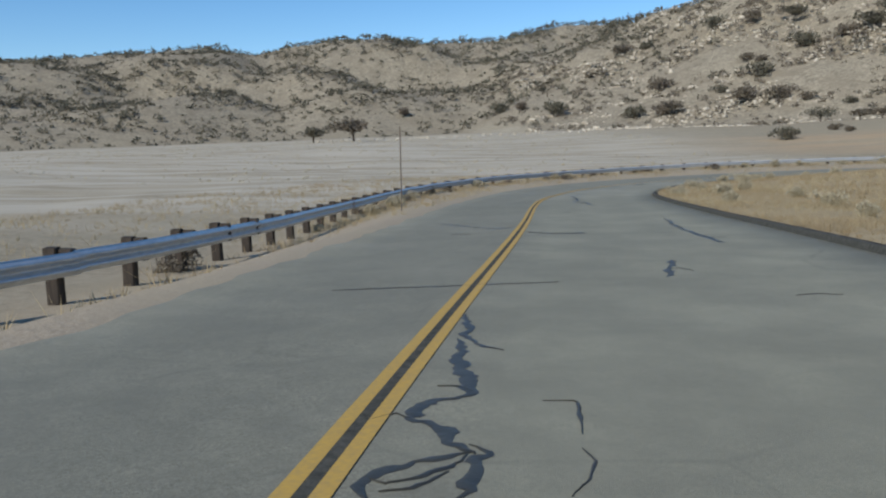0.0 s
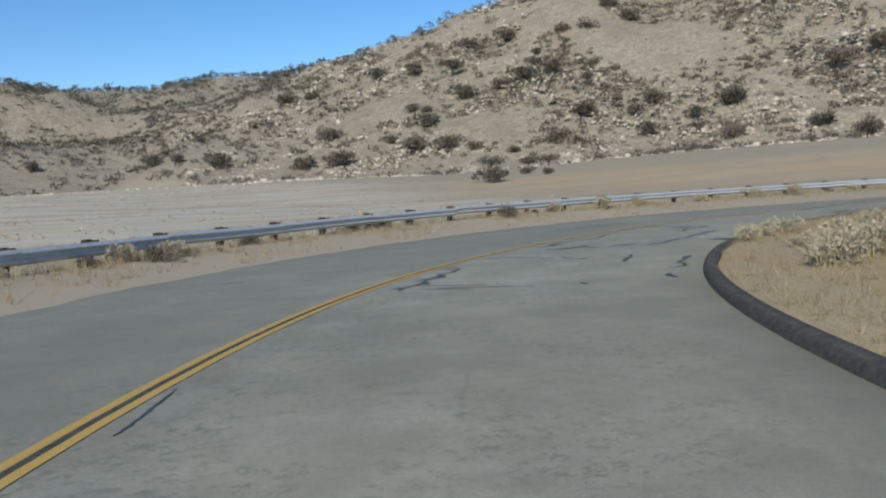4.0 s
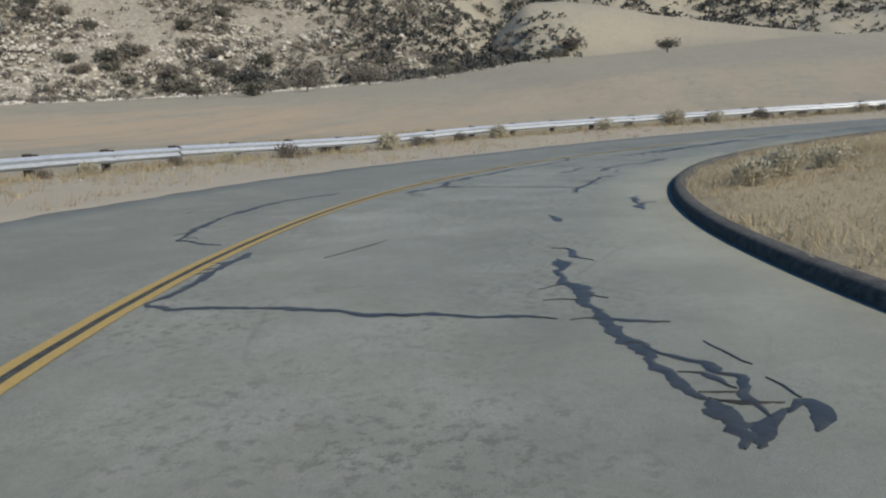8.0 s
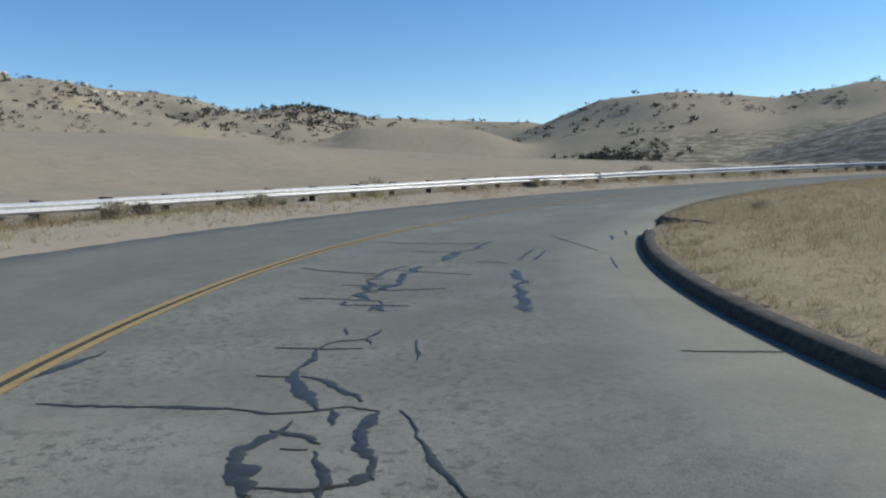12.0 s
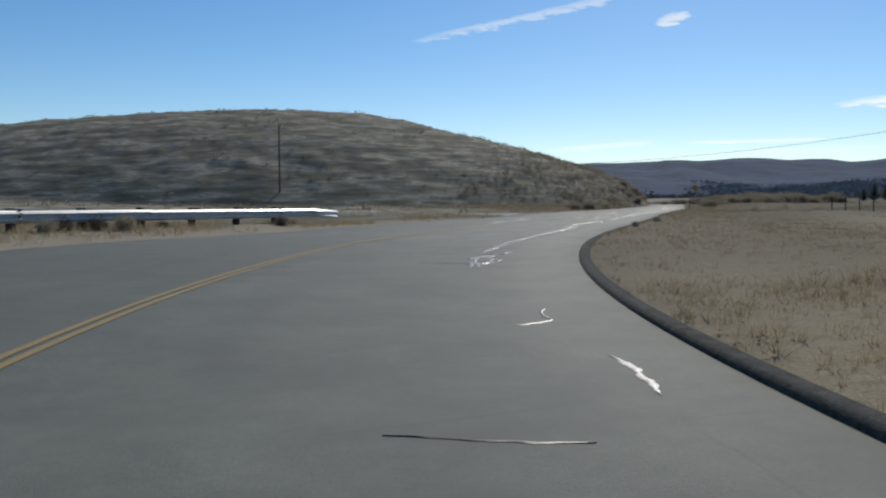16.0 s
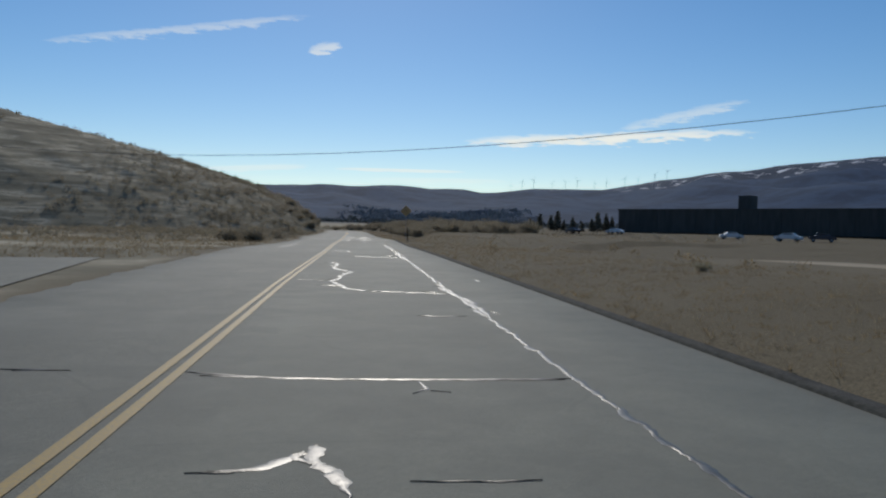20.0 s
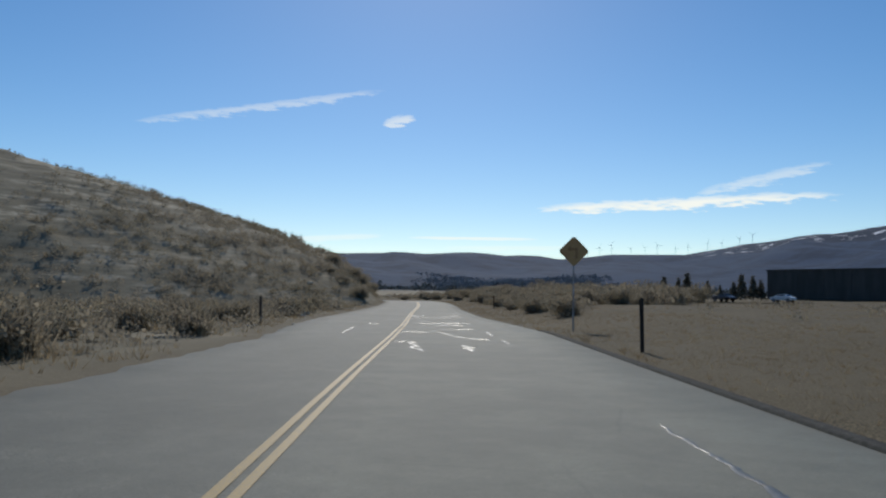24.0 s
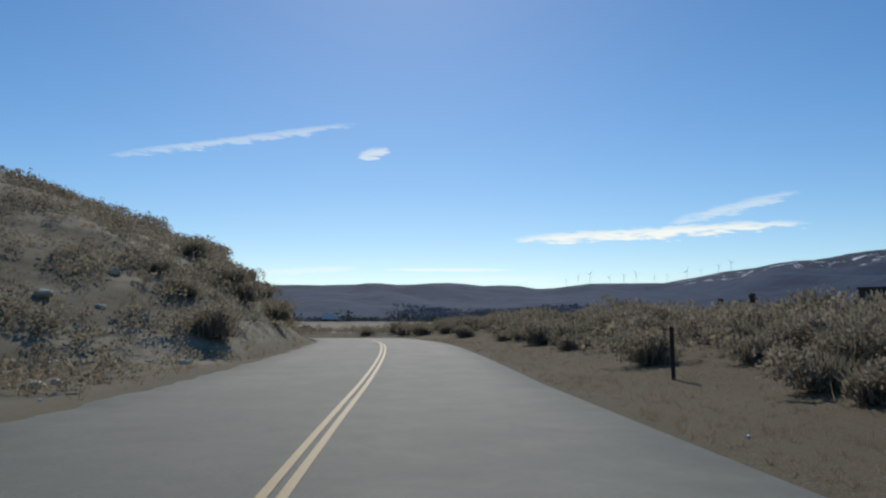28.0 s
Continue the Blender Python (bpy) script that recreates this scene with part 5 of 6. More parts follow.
def bank(x, y):
    s, d, r, l = verge(x, y)
    return np.where((l > 0.4) & (s > 176) & (d < 0) & (l < 22) & (land(x, y) > 0.35), np.clip(0.5 + 0.5 * waves(x, y, 8, 35, 3), 0.1, 1) * (1 - 0.8 * smooth(5, 22, l)), 0)


x, y, r = scatter(200000, -50, 90, -170, 5, bank, 44)
v, t = blades(x, y, land(x, y), r.uniform(0.06, 0.28, len(x)), 0.010, 7, 0.9, r)
quick("bank_grass", v, t, BROWN_BACKLIT_GRASS, "dry grass and weeds on the cut bank beside the straight", "grass", "stuff")

# ---- shrubs ----


def twig_cloud(rng, n, rx, rz, size, lobes, up=0.5, loose=1.0):
    """A crown of many small twig-and-leaf flakes on several lobes, uneven and open; returns vertices and triangles."""
    cen = np.stack([rng.normal(0, 0.42 * rx * loose, lobes), rng.normal(0, 0.42 * rx * loose, lobes), rng.uniform(0.2, 0.62, lobes) * rz], 1)
    rad = rng.uniform(0.35, 0.62, lobes) * min(rx, rz * 1.1) * (1.35 - 0.35 * loose)
    k = rng.randint(0, lobes, n)
    dirn = rng.normal(0, 1, (n, 3))
    dirn[:, 2] = np.abs(dirn[:, 2]) * 0.9 - 0.25
    dirn /= np.linalg.norm(dirn, axis=1)[:, None]
    p = cen[k] + dirn * (rad[k] * rng.uniform(0.45, 1.12, n) ** 0.6)[:, None]
    p[:, 2] = np.maximum(p[:, 2], 0.04 * rz)
    a = dirn + rng.normal(0, 0.5, (n, 3)) + np.array([0, 0, up])
    a /= np.linalg.norm(a, axis=1)[:, None]
    side = np.cross(a, rng.normal(0, 1, (n, 3)))
    side /= np.linalg.norm(side, axis=1)[:, None] + 1e-6
    L, Wd = size * rng.uniform(0.6, 1.6, n)[:, None], size * rng.uniform(0.25, 0.6, n)[:, None]
    v = np.stack([p - side * Wd, p + side * Wd, p + a * L + side * Wd * 0.4, p + a * L * 0.8 - side * Wd * 0.6], 1).reshape(-1, 3)
    q = 4 * np.arange(n)[:, None]
    return v, np.concatenate([q + np.array([[0, 1, 2]]), q + np.array([[0, 2, 3]])])


def tube(path, radii, sides=6):
    v, f = [], []
    for i, (p, r) in enumerate(zip(path, radii)):
        for k in range(sides):
            a = 6.2832 * k / sides
            v.append((p[0] + r * math.cos(a), p[1] + r * math.sin(a), p[2]))
    for i in range(len(path) - 1):
        for k in range(sides):
            f.append((i * sides + k, i * sides + (k + 1) % sides, (i + 1) * sides + (k + 1) % sides, (i + 1) * sides + k))
    return v, f


def join(list_of):
    v, f, n = [], [], 0
    for a, b2 in list_of:
        v.extend(a)
        f.extend([tuple(i + n for i in q) for q in b2])
        n += len(a)
    return v, f


def shrub_thing(name, seed, rx, rz, n, size, mat, label, category, stem_count=7):
    rng = np.random.RandomState(seed)
    e = new(name)
    tagged(e, label, category)
    v, t = twig_cloud(rng, n, rx, rz, size, 7)
    m_ = n // 2
    ang, fan = rng.uniform(0, 6.283, m_), np.abs(rng.normal(0, 0.8, m_))
    hh = rz * rng.uniform(0.35, 0.95, m_)
    root = np.stack([0.25 * rx * rng.normal(0, 1, m_), 0.25 * rx * rng.normal(0, 1, m_), 0.05 * rz + 0 * hh], 1)
    tipv = root + np.stack([np.cos(ang) * fan * hh * 0.8, np.sin(ang) * fan * hh * 0.8, hh], 1)
    cc = rng.uniform(0, 6.283, m_)
    wv = 0.011 * rx * 2 * np.stack([np.cos(cc), np.sin(cc), 0 * cc], 1)
    sv = np.stack([root - wv, root + wv, tipv], 1).reshape(-1, 3)
    t = np.concatenate([t, len(v) + 3 * np.arange(m_)[:, None] + np.array([[0, 1, 2]])])
    v = np.concatenate([v, sv])
    c = quick("crown", v, t, mat)
    c.parent = e
    for _ in range(stem_count):
        a, b2 = rng.uniform(0, 6.283), rng.uniform(0.3, 0.8)
        mesh_object("stem", *tube([(0.05 * math.cos(a), 0.05 * math.sin(a), -0.1), (b2 * rx * 0.4 * math.cos(a), b2 * rx * 0.4 * math.sin(a), 0.4 * rz),
                           (b2 * rx * 0.8 * math.cos(a), b2 * rx * 0.8 * math.sin(a), 0.85 * rz)], (0.03 * rx + 0.006, 0.02 * rx + 0.004, 0.004), 4), BARK, e)
    return e


SAGES = [shrub_thing("sagebrush", 60 + i, 0.42, 0.60, 700, 0.05, SAGE, "grey-green dry sagebrush on the roadside verge", "shrub") for i in range(3)]
DEADS = [shrub_thing("dead_brush", 70 + i, 0.45, 0.50, 600, 0.05, SCRUB, "brown leafless brush on the dry verge", "shrub") for i in range(2)]
placed = set()


def put(kinds, k, x, y, scale, turn, group):
    ob = kinds[k % len(kinds)]
    z = ground_at(x, y) - 0.03
    if id(ob) not in placed:
        placed.add(id(ob))
        ob.matrix_basis = pose(x, y, z, 0, 0, turn)
    else:
        ob = copy_thing(ob, pose(x, y, z, 0, 0, turn))
    ob.scale = (scale, scale, scale)
    tagged(ob, group=group)


rng = np.random.RandomState(77)
# along the kerb: metres along, metres beyond the kerb, size
for k, (s, o, sc) in enumerate(((33.5, 1.1, 0.6), (35, 0.9, 0.75), (37.5, 1.3, 0.8), (39.5, 0.8, 0.7), (42, 1.2, 0.8), (17, 2.5, 1.0), (22, 3.4, 1.2), (26, 1.6, 1.1), (29, 4.5, 1.1), (33, 2.6, 1.3), (37, 4.0, 1.2), (41, 2.2, 1.0), (45, 1.5, 1.1), (48, 3.8, 1.3),
                              (52.6, 1.6, 1.3), (53.8, 2.3, 1.4), (55.2, 2.6, 1.2), (57, 1.5, 0.8), (59.3, 0.45, 0.8), (60.2, 0.4, 0.9), (60.9, 0.55, 0.9), (61.6, 1.0, 1.0), (62.3, 0.8, 0.8), (64, 2.4, 1.0), (66, 3.5, 1.2), (84.9, 1.1, 1.1), (86.4, 1.6, 1.3), (88, 2.4, 1.0),
                              (106, 3.2, 1.0), (123, 2.0, 0.7), (150, 4.0, 0.7), (172, 0.6, 0.55), (179, 0.8, 0.6), (205, 6.0, 0.7))):
    x, y, z, h = road(s, float(lerp(s, EDGE_R)) + o)
    put(SAGES, k, float(x), float(y), 0.72 * sc, rng.uniform(0, 360), "brush along the kerb")
for k, (s, o, sc) in enumerate(((12, -0.5, 1.0), (27, 0.7, 0.9), (31, 0.9, 1.1), (47, 0.3, 0.8), (58, -0.8, 0.9), (66, -0.4, 0.8), (71, 0.7, 1.1), (76, 0.6, 1.2), (78, 0.4, 0.9), (84, 0.5, 1.0), (86, 0.6, 1.2), (89, 0.4, 0.7),
                              (95, 0.5, 1.0), (99, 0.6, 1.3), (104, 0.4, 1.1), (109, 0.7, 1.0), (112.5, 0.6, 1.6), (114.5, 0.7, 1.2), (117, 0.6, 1.2), (122, 0.5, 1.0), (127, 0.6, 0.9), (134, -1.8, 1.4), (141, 0.5, 0.9), (149, -2.0, 1.7), (158, -2.6, 1.5), (163, 0.4, 0.8))):
    x, y, z, h = road(s, float(lerp(s, RAIL)) + o)
    put(SAGES if k % 6 else DEADS, k if k % 6 else k // 6, float(x), float(y), sc, rng.uniform(0, 360), "brush along the guardrail")

for k in range(70):                                   # tumbleweed and dead weeds caught under the rail
    s = rng.uniform(20, 170)
    x, y, z, h = road(s, float(lerp(s, RAIL)) + rng.normal(0.1, 0.35))
    put(DEADS if k % 3 else SAGES, k, float(x), float(y), rng.uniform(0.35, 0.85), rng.uniform(0, 360), "weeds under the guardrail")

BRUSH = [shrub_thing("chaparral_bush", 80 + i, 1.35, 1.35, 1100, 0.11, CHAPARRAL, "large grey-brown chaparral bush beside the road", "bush", 9) for i in range(3)]
k = 0
for s in np.arange(277, 356, 2.4):
    for lane in range(9):
        o = 4.4 + lane * 3.4 + rng.uniform(-1.3, 1.5)
        if rng.rand() < 0.75 * smooth(270, 290, s) + 0.2 and float(lerp(s, EDGE_R)) + o < 0.5 * (s - 259):
            x, y, z, h = road(s + rng.uniform(-1.2, 1.2), float(lerp(s, EDGE_R)) + o)
            put(BRUSH, k, float(x), float(y), rng.uniform(0.6, 1.15) * (0.7 + 0.18 * min(lane, 4)), rng.uniform(0, 360), "chaparral beside the straight")
            k += 1
for s in np.arange(240, 345, 2.9):
    for lane in range(3):
        o = 2.2 + lane * 1.6 + rng.uniform(-0.7, 0.7)
        if rng.rand() < 0.36 - 0.1 * lane:
            x, y, z, h = road(s + rng.uniform(-1.2, 1.2), float(lerp(s, EDGE_L)) - o)
            put(BRUSH, k, float(x), float(y), rng.uniform(0.45, 0.85) * (1 - 0.1 * lane), rng.uniform(0, 360), "brush on the cut bank")
            k += 1

# ---- single bushes of the rocky hill ----
HILL_DARK = [shrub_thing("hill_bush", 400 + i, 1.0, 1.15, 420, 0.17, OAK, "round dark evergreen bush on the rocky hillside", "bush", 6) for i in range(4)]
HILL_BARE = [shrub_thing("hill_brush", 410 + i, 1.0, 1.0, 420, 0.16, SCRUB, "grey-brown leafless brush on the rocky hillside", "bush", 8) for i in range(4)]


def hillside(kinds, *places):
    """Bushes at plan places x, y with their width in metres."""
    turn = np.random.RandomState(len(places))
    for k, (x, y, wide) in enumerate(places):
        put(kinds, k, x, y, 0.46 * wide, turn.uniform(0, 360), "bushes on the hillside")


hillside(HILL_BARE, (-100, 550, 10.7), (24, 552, 7.6), (110, 485, 9.6), (123, 419, 8.9), (125, 538, 11.4), (221, 491, 15), (199, 416, 6.4), (161, 405, 13.5), (196, 442, 9.2), (214, 446, 7.9), (317, 368, 12.5), (345, 232, 10.7), (328, 349, 9.3), (442, 119, 15))
hillside(HILL_DARK, (-33, 517, 12.4), (63, 577, 10), (111, 461, 14.6), (146, 523, 13.1), (105, 559, 15), (245, 511, 15), (198, 385, 10.8), (138, 404, 6.6), (142, 490, 15), (324, 272, 12.1), (335, 352, 11), (259, 343, 12.1), (392, 287, 9.5), (367, 250, 11.1))
hillside(HILL_BARE, (-18, 501, 10.3), (62, 488, 15), (98, 435, 13.7), (161, 483, 12.3), (182, 524, 15), (252, 496, 15), (202, 403, 8.5), (226, 358, 11.9), (116, 479, 8.7), (312, 309, 8.4), (346, 342, 9.5), (298, 374, 15), (331, 364, 9.6), (348, 264, 10.9))
hillside(HILL_DARK, (2, 474, 15), (42, 443, 12.2), (89, 452, 7.9), (172, 470, 15), (187, 490, 7.3), (139, 387, 7.6), (223, 384, 9.7), (242, 383, 15), (182, 478, 9.8), (323, 301, 8.5), (344, 328, 10.7), (318, 290, 6.9), (360, 226, 14.6), (434, 122, 9.9))
hillside(HILL_DARK, (242, 188, 8.8), (329, 266, 8.9), (45, 162, 4.8), (316, 317, 8.5), (327, 305, 13.6), (372, 297, 9.8))
hillside(HILL_BARE, (355, 200, 16.8), (368, 228, 14.0), (333, 279, 12.1), (68, 207, 3.5), (65, 188, 2.8), (256, 312, 12.0))
hillside(HILL_BARE, (47, 578, 15), (58, 438, 13.6), (114, 429, 13.7), (161, 540, 11.7), (206, 496, 15), (182, 418, 15), (218, 373, 8.1), (214, 407, 11.6), (185, 464, 12.7), (340, 301, 13.1), (363, 288, 9), (360, 272, 11.7), (454, 155, 12.5))

# ---- stones and scrub of the hills ----


def many(places, sizes, flakes, mat, seed, name, label, category, tall=0.75, flake=0.34):
    """Many low shrubs in one mesh."""
    rng = np.random.RandomState(seed)
    kinds = [twig_cloud(rng, flakes, 1.0, tall * 1.3, flake, 5, 0.2, 0.55) for _ in range(8)]
    V, T, n = [], [], 0
    for (x, y, z), sc in zip(places, sizes):
        v, t = kinds[rng.randint(8)]
        a = rng.uniform(0, 6.283)
        c, s_ = math.cos(a) * sc, math.sin(a) * sc
        V.append(np.stack([x + v[:, 0] * c - v[:, 1] * s_, y + v[:, 0] * s_ + v[:, 1] * c, z + v[:, 2] * sc * rng.uniform(0.8, 1.15)], 1))
        T.append(t + n)
        n += len(v)
    return quick(name, np.concatenate(V), np.concatenate(T), mat, label, category, "stuff")


def polar(count, b0, b1, r0, r1, keep, seed):
    r = np.random.RandomState(seed)
    b, q = np.radians(r.uniform(b0, b1, count)), np.sqrt(r.uniform(r0 * r0, r1 * r1, count))
    x, y = PLAN_X - q * np.sin(b), PLAN_Y + q * np.cos(b)
    ok = r.rand(count) < keep(x, y, np.degrees(b), q)
    return x[ok], y[ok], r


def slope_scrub(x, y, b, q):
    st = zones(x, y)[0]
    clump = np.clip(0.42 + 0.5 * waves(x, y, 75, 51, 3), 0.10, 1)
    return st * clump * (1 - 0.5 * smooth(560, 640, q)) * (0.2 + 0.8 * smooth(350, 430, q)) * (1 - 0.6 * smooth(-14, -4, b)) * (1 + 1.0 * smooth(14, 28, -b) + 1.0 * smooth(24, 36, -b))


x, y, r = polar(26000, -80, 8, 330, 640, slope_scrub, 52)
many(np.stack([x, y, land(x, y) - 0.2], 1), np.clip(r.lognormal(0.5, 0.5, len(x)), 0.7, 4.0), 38, SCRUB, 53, "hill_scrub", "brown leafless scrub scattered over the rocky hill", "scrub", 0.62, 0.26)
x, y, r = polar(3600, -88, 8, 335, 640, slope_scrub, 54)
many(np.stack([x, y, land(x, y) - 0.2], 1), np.clip(r.lognormal(0.5, 0.45, len(x)), 0.7, 3.6), 54, OAK, 55, "hill_evergreens", "dark evergreen bushes scattered over the rocky hill", "bushes", 0.7, 0.24)


def range_scrub(x, y, b, q):
    return np.clip(0.42 + 0.5 * waves(x, y, 120, 56, 4), 0.12, 1) * smooth(430, 620, q)


x, y, r = polar(44000, -6, 55, 430, 900, range_scrub, 57)
many(np.stack([x, y, land(x, y) - 0.3], 1), np.clip(r.lognormal(0.45, 0.5, len(x)), 0.7, 4.0), 16, OAK, 58, "range_scrub", "dark scrub over the distant range", "scrub", 0.7, 0.40)


def gully(x, y, b, q):
    band_a = np.exp(-((b + 67.5 + 0.012 * (q - 340) + 2.0 * waves(x, y, 120, 60, 2)) / 4.0) ** 2) * 0.75 * smooth(345, 375, q) * (1 - smooth(600, 660, q))
    band_a = band_a + 0.9 * np.exp(-((b + 63.8) / 1.5) ** 2) * smooth(432, 446, q) * (1 - smooth(540, 600, q)) + 0.5 * np.exp(-((b + 67) / 2.6) ** 2) * smooth(395, 415, q) * (1 - smooth(440, 460, q))
    band_b = np.exp(-((b + 91.0 + 2.5 * waves(x, y, 150, 66, 2)) / 5.5) ** 2) * smooth(480, 520, q) * (1 - smooth(690, 740, q)) + np.exp(-((b + 75.0) / 2.4) ** 2) * smooth(370, 400, q) * (1 - smooth(450, 480, q)) + np.exp(-((b + 79) / 3.5) ** 2) * smooth(490, 540, q) * (1 - smooth(700, 740, q))
    band_c = np.exp(-((b + 141) / 2.2) ** 2) * smooth(425, 450, q) * (1 - smooth(480, 520, q)) + 0.04 * np.exp(-((b + 143) / 4.5) ** 2) * smooth(440, 500, q) * (1 - smooth(650, 690, q))
    rest = 0.008 * smooth(560, 700, q) + 0.12 * np.exp(-((b + 112) / 14) ** 2) * smooth(610, 640, q) * (1 - smooth(740, 800, q)) + 0.5 * np.exp(-((b + 121.5) / 2.5) ** 2) * smooth(700, 780, q)
    return np.clip(band_a + band_b + band_c + rest, 0, 1) * np.clip(0.7 + 0.6 * waves(x, y, 60, 61, 3), 0, 1)


x, y, r = polar(62000, -165, -60, 335, 880, gully, 62)
many(np.stack([x, y, land(x, y) - 0.3], 1), r.uniform(1.5, 3.6, len(x)), 14, GULLY, 63, "gully_oaks", "dark oaks filling the gullies of the grass hills", "woods", 0.8, 0.5)

# skyline trees and crest bushes
V = polar(900, -35, 3, 545, 600, lambda x, y, b, q: np.clip(0.25 + 0.8 * waves(x, y, 50, 64, 2), 0, 1), 65)
many(np.stack([V[0], V[1], land(V[0], V[1]) - 0.3], 1), V[2].uniform(1.2, 3.2, len(V[0])), 22, OAK, 66, "crest_oaks", "small dark oaks along the skyline of the rocky hill", "trees", 1.1)


def on_crest(i, wide):
    bs, ds = np.array(CRESTS[i][0], float), np.array(CRESTS[i][1], float)
    o = np.argsort(bs)
    return lambda x, y, b, q: (np.abs(q - np.interp(b, bs[o], ds[o]) + 0.6 * wide) < wide) * np.clip(0.15 + 0.9 * waves(x, y, 70, 90 + i, 3), 0, 1)


for i, (b0, b1, q0, q1, n) in {4: (-137, -98, 690, 910, 1700), 5: (-160, -134, 600, 705, 900), 3: (-122, -95, 540, 600, 350)}.items():
    V = polar(n, b0, b1, q0, q1, on_crest(i, 45), 92 + i)
    many(np.stack([V[0], V[1], land(V[0], V[1]) - 0.3], 1), V[2].uniform(0.9, 2.9, len(V[0])), 22, OAK, 96 + i, "ridge_bushes", "dark bushes and small oaks along the crest of the grass hills", "bushes", 0.9)


def boulders(x, y, z, size, rng, name, label):
    """Angular stones: jittered low blocks, half sunk."""
    bm = bmesh.new()
    bmesh.ops.create_cube(bm, size=1.7)
    bmesh.ops.triangulate(bm, faces=bm.faces)
    base = np.array([v.co[:] for v in bm.verts])
    tri = np.array([[v.index for v in f.verts] for f in bm.faces])
    bm.free()
    V, T = [], []
    for i in range(len(x)):
        v = base * rng.uniform(0.6, 1.3, base.shape) * rng.uniform(0.6, 1.3, 3)
        v[:, :2] *= np.where(v[:, 2:] > 0, rng.uniform(0.45, 0.9), 1.0)
        a = rng.uniform(0, 6.283)
        c, s_ = math.cos(a), math.sin(a)
        V.append(np.stack([x[i] + size[i] * (v[:, 0] * c - v[:, 1] * s_), y[i] + size[i] * (v[:, 0] * s_ + v[:, 1] * c), z[i] + size[i] * 0.7 * v[:, 2]], 1))
        T.append(tri + len(base) * i)
    return quick(name, np.concatenate(V), np.concatenate(T), ROCK, label, "rocks", "stuff")


def stones(x, y, b, q):
    outcrop = 0.75 * smooth(-64, -52, b) * (1 - smooth(-34, -26, b)) * (1 - smooth(375, 440, q)) * np.clip(0.5 + 0.9 * waves(x, y, 30, 81, 2), 0, 1) + np.exp(-((b + 44) / 4.5) ** 2 - ((q - 355) / 22) ** 2) * 1.4 + 0.9 * np.exp(-((b + 57) / 9) ** 2 - ((q - 350) / 20) ** 2) + 0.2 * np.exp(-((b + 20) / 6) ** 2 - ((q - 440) / 25) ** 2)
    outcrop = outcrop + 1.2 * np.exp(-((b + 37.5) / 3.4) ** 2 - ((q - 376) / 26) ** 2) + 1.2 * np.exp(-((b + 46) / 4.5) ** 2 - ((q - 395) / 36) ** 2) + 0.9 * np.exp(-((b + 23) / 4) ** 2 - ((q - 358) / 14) ** 2) + 0.6 * np.exp(-((b + 52) / 6) ** 2 - ((q - 430) / 30) ** 2)
    return np.clip((outcrop + 0.75 * np.clip(0.35 + waves(x, y, 45, 67, 3), 0, 1)) * zones(x, y)[0] * smooth(334, 356, q + 10 * waves(x, y, 40, 68, 2)), 0, 1)


x, y, r = polar(95000, -76, 6, 332, 600, stones, 68)
boulders(x, y, land(x, y), np.clip(r.lognormal(-0.75, 0.5, len(x)), 0.22, 2.0), r, "hill_boulders", "pale granite boulders strewn over the rocky hill")
x, y, r = polar(260, 3, 26, 300, 330, lambda x, y, b, q: 0.4 + 0 * x, 69)
boulders(x, y, land(x, y), r.uniform(0.3, 1.0, len(x)), r, "meadow_boulders", "pale stones around the two trees in the meadow")
x, y, r = polar(300, -120, -96, 800, 850, lambda x, y, b, q: np.clip(waves(x, y, 90, 70, 2), 0, 1), 71)
boulders(x, y, land(x, y), r.uniform(1.5, 4.5, len(x)), r, "crest_outcrops", "rock outcrops along the crest of the grass hills")

# terraced hill: low dark bushes
def hill_bush(x, y):
    s, d, r, l = verge(x, y)
    return np.where((d < 0) & (s > 205) & (l > 6) & (np.hypot(x - 52, y + 190) < 190), 0.5 * np.clip(0.4 + 0.8 * waves(x, y, 25, 72, 3), 0.05, 1), 0)


x, y, r = scatter(15000, -60, 200, -330, -35, hill_bush, 73)
many(np.stack([x, y, land(x, y) - 0.08], 1), r.uniform(0.25, 0.85, len(x)), 22, CHAPARRAL, 74, "terrace_bushes", "low dark bushes on the terraced hill", "bushes", 0.6, 0.24)
x, y, r = scatter(52000, -70, 70, -190, -45, lambda x, y: np.where((verge(x, y)[3] > 1.2) & (verge(x, y)[3] < 40) & (verge(x, y)[0] > 215) & (verge(x, y)[1] < 0), np.clip(0.6 + 0.6 * waves(x, y, 9, 82, 2), 0.15, 1) * smooth(238, 288, verge(x, y)[0]) * (1 - smooth(14, 38, verge(x, y)[3])), 0), 83)
many(np.stack([x, y, land(x, y) - 0.06], 1), r.uniform(0.22, 0.62, len(x)), 48, CHAPARRAL, 84, "bank_brush", "dense grey-brown brush covering the cut bank", "brush", 0.8, 0.17)
x, y, r = scatter(10500, -110, 20, -190, -60, lambda x, y: np.where((verge(x, y)[2] > 2.6) & (verge(x, y)[2] < 60) & (verge(x, y)[0] > 240) & (verge(x, y)[1] > 0), (0.3 + 0.7 * smooth(262, 282, verge(x, y)[0])) * smooth(2.4, 5.0, verge(x, y)[2]) * np.clip(0.5 + 0.6 * waves(x, y, 9, 88, 2), 0.1, 1) * (0.06 + 0.94 * (verge(x, y)[1] < 0.5 * (verge(x, y)[0] - 259))), 0), 89)
